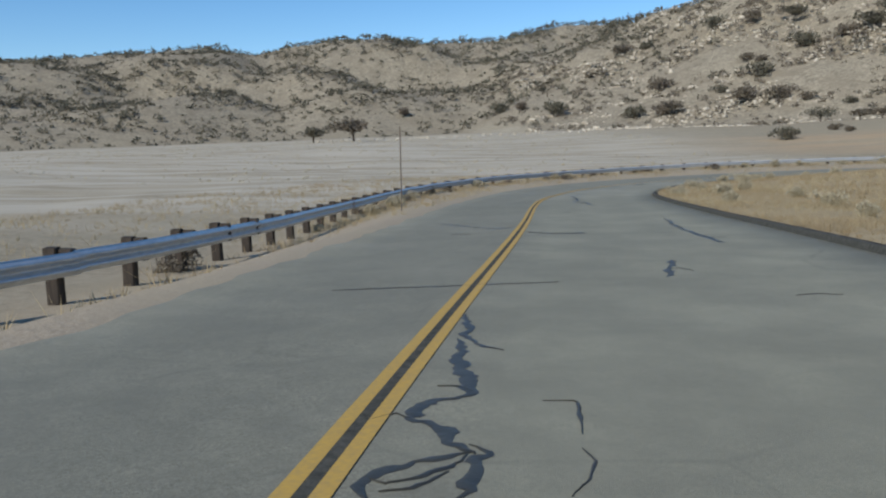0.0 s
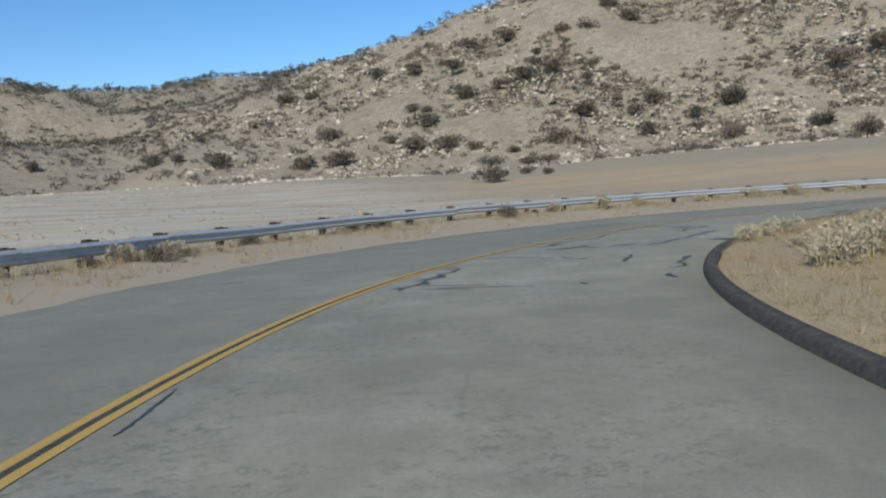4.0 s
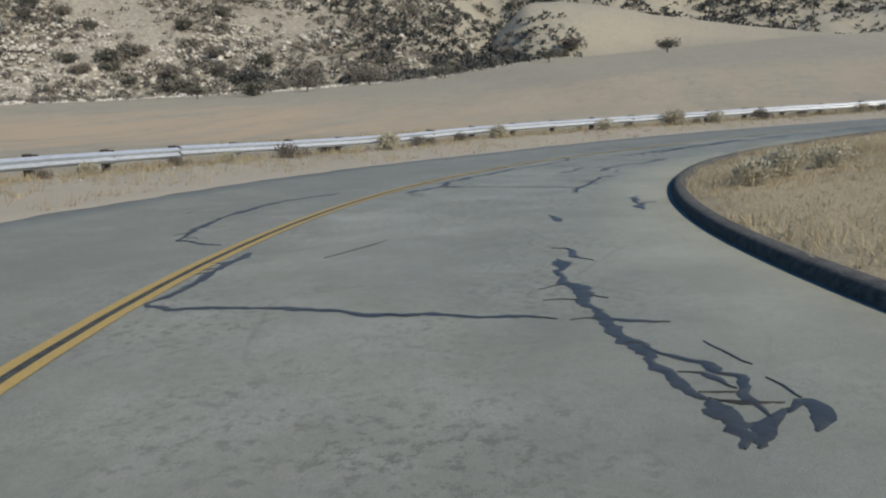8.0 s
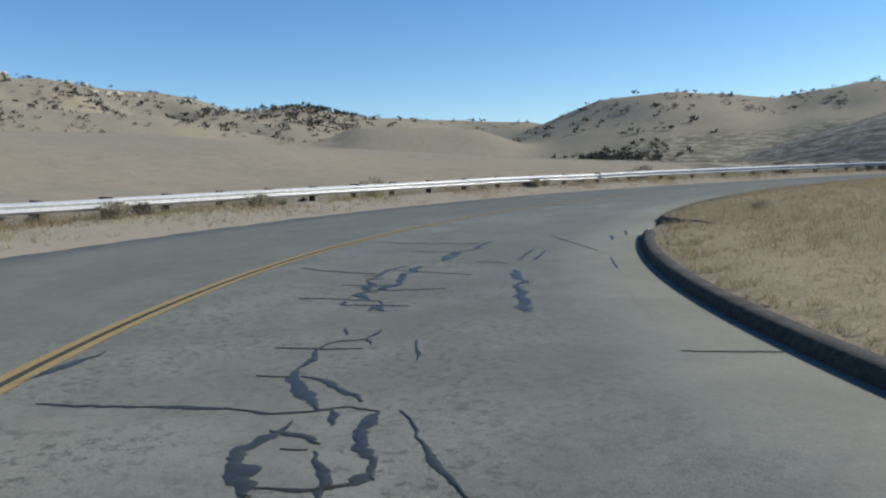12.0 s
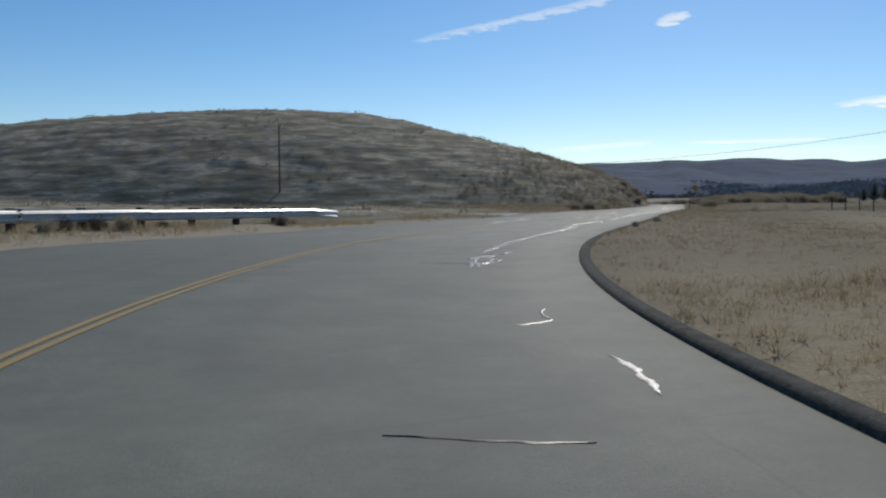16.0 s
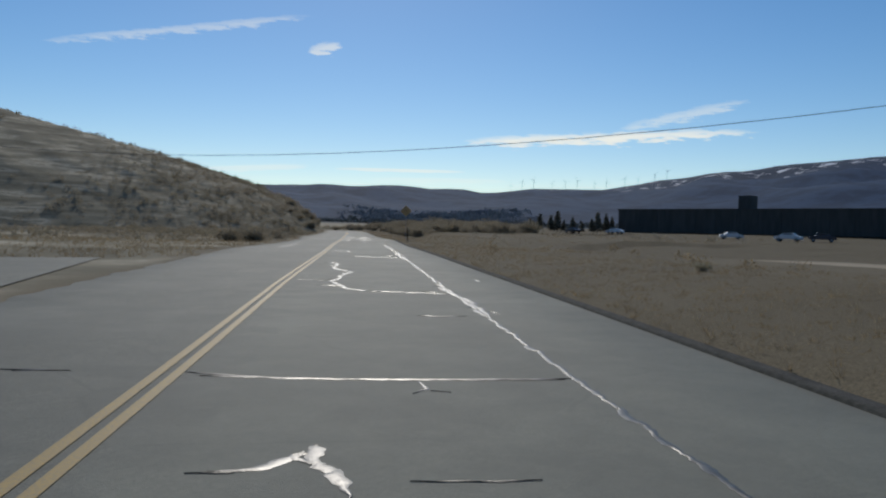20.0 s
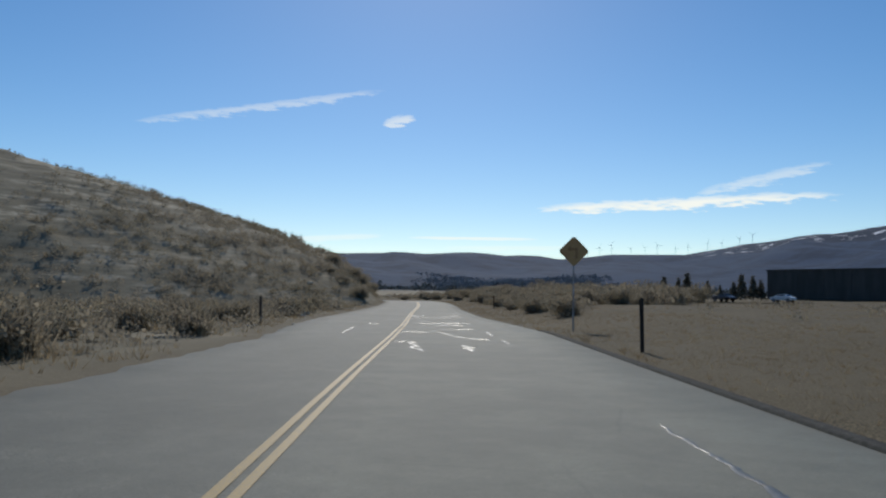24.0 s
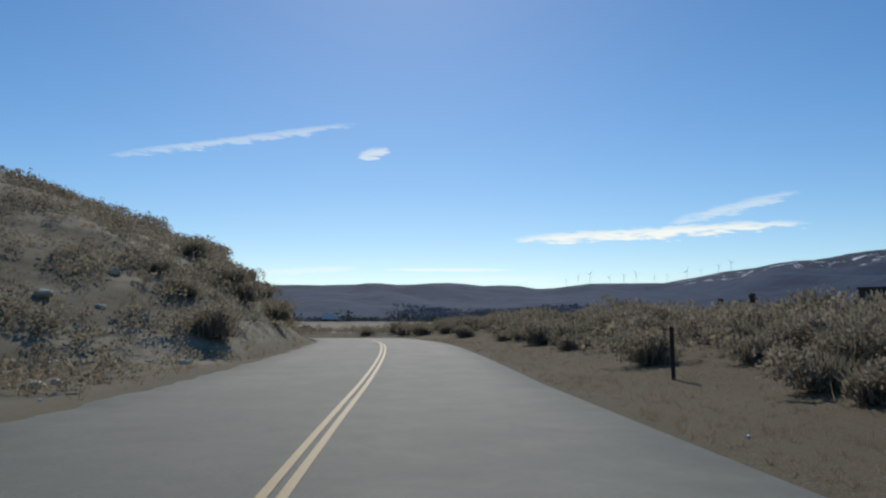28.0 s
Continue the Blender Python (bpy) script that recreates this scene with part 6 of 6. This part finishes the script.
many(np.stack([x, y, land(x, y) - 0.06], 1), r.uniform(0.25, 0.85, len(x)), 44, CHAPARRAL, 90, "verge_brush", "low grey-brown brush between the large bushes", "brush", 0.8, 0.18)
x, y, r = polar(9000, 2, 70, 34, 300, lambda x, y, b, q: 0.8 * (verge(x, y)[3] > 5) * np.clip(0.6 + 0.6 * waves(x, y, 40, 85, 2), 0.1, 1), 86)
many(np.stack([x, y, land(x, y) - 0.03], 1), r.uniform(0.12, 0.38, len(x)), 10, SAGE, 87, "meadow_tufts", "pale tufts of dry sage dotting the meadow", "tufts", 0.7)
x, y, r = scatter(420, -55, 25, -40, 5, lambda x, y: np.where(verge(x, y)[2] > 3, 0.3, 0), 75)
many(np.stack([x, y, land(x, y) - 0.05], 1), r.uniform(0.2, 0.6, len(x)), 60, BROWN_BACKLIT_GRASS, 76, "field_weeds", "low brown weeds in the dry field", "weeds", 0.6, 0.14)

# far dark woods on the valley floor
def valley(x, y, b, q):
    return np.clip(0.75 + 0.8 * waves(x, y, 240, 77, 3), 0.1, 1) * smooth(390, 520, q)


# both far woods below use leaf colours tinted for haze
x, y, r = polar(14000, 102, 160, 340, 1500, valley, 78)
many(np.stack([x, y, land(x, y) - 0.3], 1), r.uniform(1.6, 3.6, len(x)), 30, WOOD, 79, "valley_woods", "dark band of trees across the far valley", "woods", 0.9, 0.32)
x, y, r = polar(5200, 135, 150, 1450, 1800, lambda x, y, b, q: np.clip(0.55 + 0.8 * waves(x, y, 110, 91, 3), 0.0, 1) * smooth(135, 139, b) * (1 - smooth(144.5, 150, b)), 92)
many(np.stack([x, y, land(x, y) - 0.5], 1), r.uniform(2.5, 6.0, len(x)), 20, HAZED_WOOD, 93, "slope_forest", "long dark forest belt across the far valley slope", "woods", 0.7, 0.4)

# ---- single trees ----


def tree(x, y, height, spread, seed, flakes, label, mat=OAK):
    rng = np.random.RandomState(seed)
    e = new("oak_tree")
    tagged(e, label, "tree", "trees at the foot of the hills")
    z = ground_at(x, y) - 0.15
    limbs = [tube([(0, 0, 0), (0.05 * spread, 0.02 * spread, 0.22 * height), (0.02 * spread, 0.05 * spread, 0.42 * height)], (0.055 * height, 0.042 * height, 0.03 * height), 7)]
    for i in range(7):
        a = 6.283 * i / 7 + rng.uniform(-0.4, 0.4)
        L = rng.uniform(0.55, 0.95) * spread
        limbs.append(tube([(0.03 * spread, 0.04 * spread, rng.uniform(0.2, 0.4) * height), (0.5 * L * math.cos(a), 0.5 * L * math.sin(a), rng.uniform(0.45, 0.62) * height),
                           (L * math.cos(a), L * math.sin(a), rng.uniform(0.6, 0.85) * height)], (0.022 * height, 0.013 * height, 0.004 * height), 5))
    mesh_object("trunk", *join(limbs), BARK, e)
    v, t = twig_cloud(rng, flakes, spread, height, 0.095 * height, 16, 0.1)
    v[:, 2] = 0.26 * height + v[:, 2] * 0.74
    c = quick("crown", v, t, mat)
    c.parent = e
    e.matrix_basis = pose(x, y, z, 0, 0, rng.uniform(0, 360))
    return e


def by_bearing(b, q):
    b = radians(b)
    return PLAN_X - q * math.sin(b), PLAN_Y + q * math.cos(b)


TREES = ((-92.4, 308, 6.8, 4.0, OAK), (-75.0, 303, 9.5, 5.0, SCRUB), (110.7, 357, 6.0, 5.4, OAK), (62.5, 437, 6.5, 6.0, SCRUB), (257, 195, 8.5, 7.5, GULLY), (346, 115, 5.5, 4.6, OAK), (355, 70, 5.5, 5.0, OAK),
         (118, 334, 4.6, 3.6, SCRUB), (125, 331, 5.0, 3.6, SCRUB), (213, 266, 6.5, 4.6, SCRUB), (229, 199, 4.0, 3.4, OAK), (283, 190, 5.2, 6.0, SCRUB), (305, 175, 5.5, 6.5, SCRUB), (318, 150, 5.0, 5.5, OAK))
for k, (x, y, hgt, sp, mt) in enumerate(TREES):
    tree(x, y, hgt, sp, 300 + k, 1000, "dark spreading oak standing in dry grass" if mt is not SCRUB else "bare grey-brown tree at the foot of the hill", mt)


def conifer(x, y, height, spread, seed):
    """A narrow evergreen: straight trunk and a ragged crown that tapers upwards."""
    rng = np.random.RandomState(seed)
    e = new("conifer_tree")
    tagged(e, "narrow dark evergreen tree beside the long building", "tree", "trees beside the building")
    mesh_object("trunk", *tube([(0, 0, 0), (0.02, 0.01, 0.5 * height), (0, 0, 0.97 * height)], (0.03 * height, 0.02 * height, 0.005), 6), BARK, e)
    n = 420
    up = rng.beta(1.1, 1.5, n)
    wide = spread * (1 - 0.88 * up) * np.sqrt(rng.uniform(0.1, 1, n)) * rng.uniform(0.7, 1.2, n)
    a = rng.uniform(0, 6.283, n)
    mid = np.stack([wide * np.cos(a), wide * np.sin(a), height * (0.1 + 0.9 * up)], 1)
    v = (mid[:, None] + rng.normal(0, 0.05 * height, (n, 3, 3))).reshape(-1, 3)
    c = quick("crown", v, np.arange(3 * n).reshape(-1, 3), OAK)
    c.parent = e
    e.matrix_basis = pose(x, y, ground_at(x, y) - 0.1, 0, 0, rng.uniform(0, 360))


for k, (f, hgt) in enumerate(((0.0, 4.6), (0.07, 5.6), (0.17, 5.9), (0.24, 4.2), (0.36, 3.4), (0.47, 4.6), (0.58, 3.6), (0.66, 6.2), (0.74, 4.8), (0.88, 5.2), (1.0, 4.0))):
    conifer(-144.5 + 13.0 * f, -160.5 - 21.0 * f, hgt, 0.26 * hgt, 500 + k)

# ---- poles and wires ----


def utility_pole(x, y, top, wire_z, lean=(0.0, 0.0)):
    z = ground_at(x, y) - 0.2
    e = new("utility_pole")
    tagged(e, "weathered wooden utility pole with a small top bracket", "pole", "utility poles")
    v, f = tube([(0, 0, 0), (0, 0, (top - z) * 0.5), (0, 0, top - z)], (0.16, 0.135, 0.11), 10)
    mesh_object("shaft", v, f + [tuple(range(20, 30))], POLE, e, shade=True)
    box("bracket", (0.5, 0.08, 0.1), POLE, e, pose(-0.2, 0, top - z - 0.12), 0.01)
    v, f = tube([(0, 0, 0), (0, 0, 0.05), (0, 0, 0.1), (0, 0, 0.18)], (0.03, 0.06, 0.045, 0.02), 8)
    ins = mesh_object("insulator", v, f, STEEL, e)
    ins.location = (-0.4, 0, top - z - 0.07)
    box("crosspiece", (0.16, 0.34, 0.07), POLE, e, pose(0, 0, wire_z - z), 0.008)
    e.matrix_basis = Matrix.Translation((x, y, z)) @ Vector((0, 0, 1)).rotation_difference(Vector((*lean, 1.0))).to_matrix().to_4x4() @ pose(0, 0, 0, 0, 0, 20)
    return e


POLES = [(12.13, -14.25, 10.2, 7.2), (53.9, -108.6, 14.5, 14.00)]
utility_pole(*POLES[0], (0.029, -0.041)), utility_pole(*POLES[1])
utility_pole(-75.0, -22.0, ground_at(-75, -22) + 9.2, ground_at(-75, -22) + 7.0)


def wire(a, b2, sag):
    pts = []
    for i in range(25):
        f = i / 24
        pts.append((a[0] + (b2[0] - a[0]) * f, a[1] + (b2[1] - a[1]) * f, a[2] + (b2[2] - a[2]) * f - 4 * sag * f * (1 - f)))
    cu = bpy.data.curves.new("cable", "CURVE")
    cu.dimensions, cu.bevel_depth, cu.bevel_resolution = "3D", 0.015, 1
    sp = cu.splines.new("POLY")
    sp.points.add(24)
    for p, q in zip(sp.points, pts):
        p.co = (*q, 1)
    cu.materials.append(CABLE)
    return tagged(new("overhead_cable", cu), "thin black overhead cable strung between poles", "cable", "overhead cables")


wire((12.33, -14.54, 7.2), (53.9, -108.6, 14.00), 4.60)
wire((12.33, -14.54, 7.2), (-75, -22, ground_at(-75, -22) + 7.0), 1.4)


def stake(x, y, height, width, mat, name, label):
    z = ground_at(x, y) - 0.15
    bm = bmesh.new()
    bmesh.ops.create_cube(bm, size=1.0, matrix=Matrix.Translation((0, 0, height / 2)) @ Matrix.Diagonal((width, width * 0.7, height, 1)))
    bmesh.ops.bevel(bm, geom=list(bm.edges), offset=width * 0.12, segments=1, affect="EDGES")
    ob = part(name, bm, mat)
    ob.matrix_basis = pose(x, y, z, 1.0, 0.6, 15)
    return tagged(ob, label, "post", "roadside posts")


stake(-4.6, 27.2, 3.2, 0.04, POLE, "marker_stake", "tall thin weathered stake beside the guardrail")
stake(6.6, -59.9, 1.3, 0.09, TIMBER, "marker_post", "short dark wooden marker post in the verge")
stake(8.7, -76.1, 1.2, 0.09, POLE, "marker_post", "dark wooden post at the foot of the cut bank")
stake(-21.3, -101.0, 1.25, 0.09, TIMBER, "marker_post", "short dark wooden marker post in the verge")

for k, (x, y) in enumerate(((26.5, -12.2), (26.1, -11.5), (25.7, -10.8), (25.4, -10.0), (25.0, -9.2))):
    stake(x, y, 0.95, 0.06, TIMBER, "fence_post", "old dark wooden fence post in the field")

# ---- warning sign ----
sign = new("warning_sign")
tagged(sign, "weathered yellow diamond warning sign with a worn, flare-paled turn arrow", "road sign")
bm = bmesh.new()
bmesh.ops.create_cube(bm, size=1.0, matrix=Matrix.Diagonal((0.765, 0.004, 0.765, 1)))
bmesh.ops.bevel(bm, geom=[e for e in bm.edges if abs((e.verts[0].co - e.verts[1].co).y) > 0.001], offset=0.045, segments=4, affect="EDGES")
bm.transform(pose(0, 0, 2.85, 0, 45, 0))
plate = part("plate", bm, SIGN_Y, sign)
bm = bmesh.new()
bmesh.ops.create_cube(bm, size=1.0, matrix=Matrix.Translation((0.09, -0.0045, 2.74)) @ Matrix.Diagonal((0.075, 0.003, 0.30, 1)))
bmesh.ops.create_cube(bm, size=1.0, matrix=Matrix.Translation((0.0, -0.0045, 2.93)) @ Matrix.Diagonal((0.255, 0.003, 0.08, 1)))
tip = [bm.verts.new(c) for c in ((-0.24, -0.006, 2.93), (-0.11, -0.006, 2.83), (-0.11, -0.006, 3.03))]
bm.faces.new(tip)
part("arrow", bm, SIGN_K, plate, "dark turn arrow paled by wear and flare")
bm = bmesh.new()
bmesh.ops.create_cube(bm, size=1.0, matrix=Matrix.Translation((0, 0.03, 1.2)) @ Matrix.Diagonal((0.055, 0.04, 2.9, 1)))
part("post", bm, STEEL, sign)
for z in (2.65, 3.05):
    bm = bmesh.new()
    bmesh.ops.create_cone(bm, cap_ends=True, segments=8, radius1=0.012, radius2=0.012, depth=0.01, matrix=pose(0, -0.005, z, 90, 0, 0))
    part("bolt", bm, STEEL, sign)
sign.matrix_basis = pose(0.1, -68.9, 3.3 - 2.85, 0, 0, 145)

# ---- beyond the field: building, roadway, vehicles ----
bz = 2.2


def warehouse():
    e = new("warehouse")
    tagged(e, "long low dark flat-roofed building with a roof tower", "building")
    L, Dp, Hh = 150.0, 36.0, 6.6
    box("wall", (L, Dp, Hh), CLAD, e, pose(L / 2, Dp / 2, Hh / 2))
    box("roof_edge", (L + 0.5, Dp + 0.5, 0.35), CLAD, e, pose(L / 2, Dp / 2, Hh + 0.17), 0.05)
    box("roof_tower", (3.8, 3.8, 4.4), CLAD, e, pose(35, 12, Hh + 2.2), 0.05)
    for k in range(24):
        box("wall_panel", (6.0, 0.08, 6.4), CLAD, e, pose(4.5 + 6.1 * k, -0.02, 3.4), 0.02)
    return e


wh = warehouse()
wh.matrix_basis = pose(-150.6, -163.0, bz, 0, 0, 93.3)
rows = []
for f in np.linspace(0, 1, 30):
    x, y = -52 - 62 * f, -188 + 58 * f
    for o in (-3.5, 3.5):
        rows.append((x + o * 0.68, y + o * 0.73, max(ground_at(x, y), 2.0) + 0.2))
far_road = mesh_object("far_road", rows, grid_faces(30, 2), PALE)
far_road.data.flip_normals()
tagged(far_road, "pale roadway beyond the field", "road", kind="structure")


def car(x, y, turn, paint, label):
    e = new("car")
    tagged(e, label, "car", "cars parked beyond the field")
    prof = [(-2.2, 0.45), (-2.25, 0.75), (-2.0, 0.95), (-1.35, 1.02), (-0.75, 1.45), (0.75, 1.48), (1.45, 1.05), (2.1, 0.9), (2.25, 0.6), (2.2, 0.4)]
    bm = bmesh.new()
    a = [bm.verts.new((px, -0.86 + (0.12 if pz > 1.1 else 0), pz)) for px, pz in prof]
    b3 = [bm.verts.new((px, 0.86 - (0.12 if pz > 1.1 else 0), pz)) for px, pz in prof]
    bm.faces.new(a), bm.faces.new(b3[::-1])
    for i in range(len(prof)):
        j = (i + 1) % len(prof)
        bm.faces.new((a[i], b3[i], b3[j], a[j]))
    bmesh.ops.recalc_face_normals(bm, faces=bm.faces)
    part("body", bm, paint, e)
    box("windscreen", (0.05, 1.3, 0.42), GLASS, e, pose(1.12, 0, 1.25, 0, -38, 0))
    for sy in (-0.80, 0.80):
        box("side_window", (1.5, 0.03, 0.3), GLASS, e, pose(0, sy, 1.22, 0, 0, 0))
        for sx in (-1.4, 1.4):
            bm = bmesh.new()
            bmesh.ops.create_cone(bm, cap_ends=True, segments=14, radius1=0.33, radius2=0.33, depth=0.22, matrix=pose(sx, sy, 0.33, 90, 0, 0))
            wheel = part("wheel", bm, RUBBER, e)
            bm = bmesh.new()
            bmesh.ops.create_cone(bm, cap_ends=True, segments=12, radius1=0.2, radius2=0.17, depth=0.03, matrix=pose(sx, sy * 1.15, 0.33, 90, 0, 0))
            part("rim", bm, STEEL, wheel)
    for sy in (-0.62, 0.62):
        box("headlight", (0.06, 0.3, 0.14), STEEL, e, pose(2.22, sy, 0.72), 0.02)
    e.matrix_basis = pose(x, y, ground_at(x, y), 0, 0, turn)
    return e


for k, (b0, q, p) in enumerate(((136.0, 200, WHITE), (131.5, 205, DARKCAR), (128.6, 208, WHITE), (117.5, 150, WHITE), (115.5, 152, DARKCAR), (121.0, 170, WHITE))):
    a = radians(b0)
    x, y = 46.7 - q * math.sin(a), -6.6 + q * math.cos(a)
    car(x, y, 70 + 12 * k, p, ("white" if p is WHITE else "dark blue") + " parked car beyond the dry field")


def box_truck(x, y, turn):
    e = new("box_truck")
    tagged(e, "white box truck standing where the road leaves the valley", "truck")
    box("cargo_box", (5.6, 2.4, 2.5), WHITE, e, pose(-1.0, 0, 2.15), 0.04)
    cab = box("cab", (1.7, 2.2, 1.9), WHITE, e, pose(2.75, 0, 1.55), 0.18)
    box("windscreen", (0.05, 1.8, 0.7), GLASS, cab, pose(3.58, 0, 1.95, 0, -12, 0))
    box("chassis", (7.2, 1.0, 0.25), RUBBER, e, pose(0.0, 0, 0.72))
    for sx in (-2.4, 2.6):
        for sy in (-0.95, 0.95):
            bm = bmesh.new()
            bmesh.ops.create_cone(bm, cap_ends=True, segments=14, radius1=0.45, radius2=0.45, depth=0.28, matrix=pose(sx, sy, 0.45, 90, 0, 0))
            part("wheel", bm, RUBBER, e)
    e.matrix_basis = pose(x, y, ground_at(x, y), 0, 0, turn)


box_truck(-167, -390, 155)

# ---- wind turbines on the far hills ----


def turbine(x, y, size, spin):
    e = new("wind_turbine")
    tagged(e, "tiny pale wind turbine on the far ridge", "wind turbine", "wind turbines on the ridge")
    z = ground_at(x, y) - 1
    v, f = tube([(0, 0, 0), (0, 0, size)], (0.018 * size, 0.011 * size), 8)
    mesh_object("tower", v, f, TURBINE, e)
    box("nacelle", (0.05 * size, 0.13 * size, 0.05 * size), TURBINE, e, pose(0, 0, size))
    for i in range(3):
        bm = bmesh.new()
        bmesh.ops.create_cone(bm, cap_ends=True, segments=6, radius1=0.018 * size, radius2=0.004 * size, depth=0.5 * size, matrix=pose(0, 0, 0.25 * size))
        bm.transform(pose(0, -0.07 * size, size, 0, spin + 120 * i, 0))
        part("blade", bm, TURBINE, e)
    e.matrix_basis = pose(x, y, z, 0, 0, 150)


for k, b0 in enumerate((136.8, 136.0, 135.2, 133.9, 133.0, 132.2, 131.0, 130.2, 129.0, 128.1, 127.0, 126.2)):
    x, y = by_bearing(b0, 2870 + 25 * (k % 4))
    turbine(x, y, 23 + 4 * (k % 3), 17 * k)

# ---- rocks on the cut bank ----


def rock(x, y, size, seed):
    """An angular stone with worn edges, a third of it sunk."""
    rng = np.random.RandomState(seed)
    bm = bmesh.new()
    bmesh.ops.create_icosphere(bm, subdivisions=2, radius=0.5)
    cuts = [(Vector(rng.normal(0, 1, 3)).normalized(), rng.uniform(0.28, 0.42)) for _ in range(9)]
    for vert in bm.verts:
        for n, reach in cuts:
            over = vert.co.dot(n) - reach
            if over > 0:
                vert.co -= n * over
        vert.co *= 1 + rng.normal(0, 0.02)
    bm.transform(Matrix.Diagonal((size * rng.uniform(0.9, 1.5), size, size * rng.uniform(0.55, 0.8), 1)))
    ob = part("bank_rock", bm, ROCK)
    ob.matrix_basis = pose(x, y, ground_at(x, y) + 0.08 * size, rng.uniform(-15, 15), rng.uniform(-15, 15), rng.uniform(0, 360))
    return tagged(ob, "pale angular rock lodged in the brushy cut bank", "rock", "rocks on the cut bank")


rng = np.random.RandomState(131)
for k in range(26):
    s = rng.uniform(262, 318)
    x, y, z, h = road(s, float(lerp(s, EDGE_L)) - rng.uniform(0.9, 6.5))
    rock(float(x), float(y), rng.uniform(0.16, 0.6), 500 + k)

# ---- litter ----
rng = np.random.RandomState(91)
for k, (s, d) in enumerate(((66, -7.0), (88, -8.6), (91, -9.2), (100, -9.4), (124, -9.0), (131, -8.7), (136, -8.0), (146, -7.6), (153, -8.4), (256, -5.0), (262, -5.4), (296, -4.7), (300, -5.6), (305, 4.3), (292, 4.6))):
    x, y, z, h = road(s, d)
    bm = bmesh.new()
    bmesh.ops.create_icosphere(bm, subdivisions=2, radius=rng.uniform(0.02, 0.045))
    for vv in bm.verts:
        vv.co = Vector((vv.co.x * rng.uniform(0.7, 1.5), vv.co.y * rng.uniform(0.7, 1.3), vv.co.z * rng.uniform(0.4, 0.8)))
    ob = part("litter", bm, WHITE)
    ob.matrix_basis = pose(float(x), float(y), ground_at(float(x), float(y)) + 0.02, rng.uniform(0, 40), 0, rng.uniform(0, 360))
    tagged(ob, "crumpled white litter lying on the dirt shoulder", "litter", "litter on the shoulder")
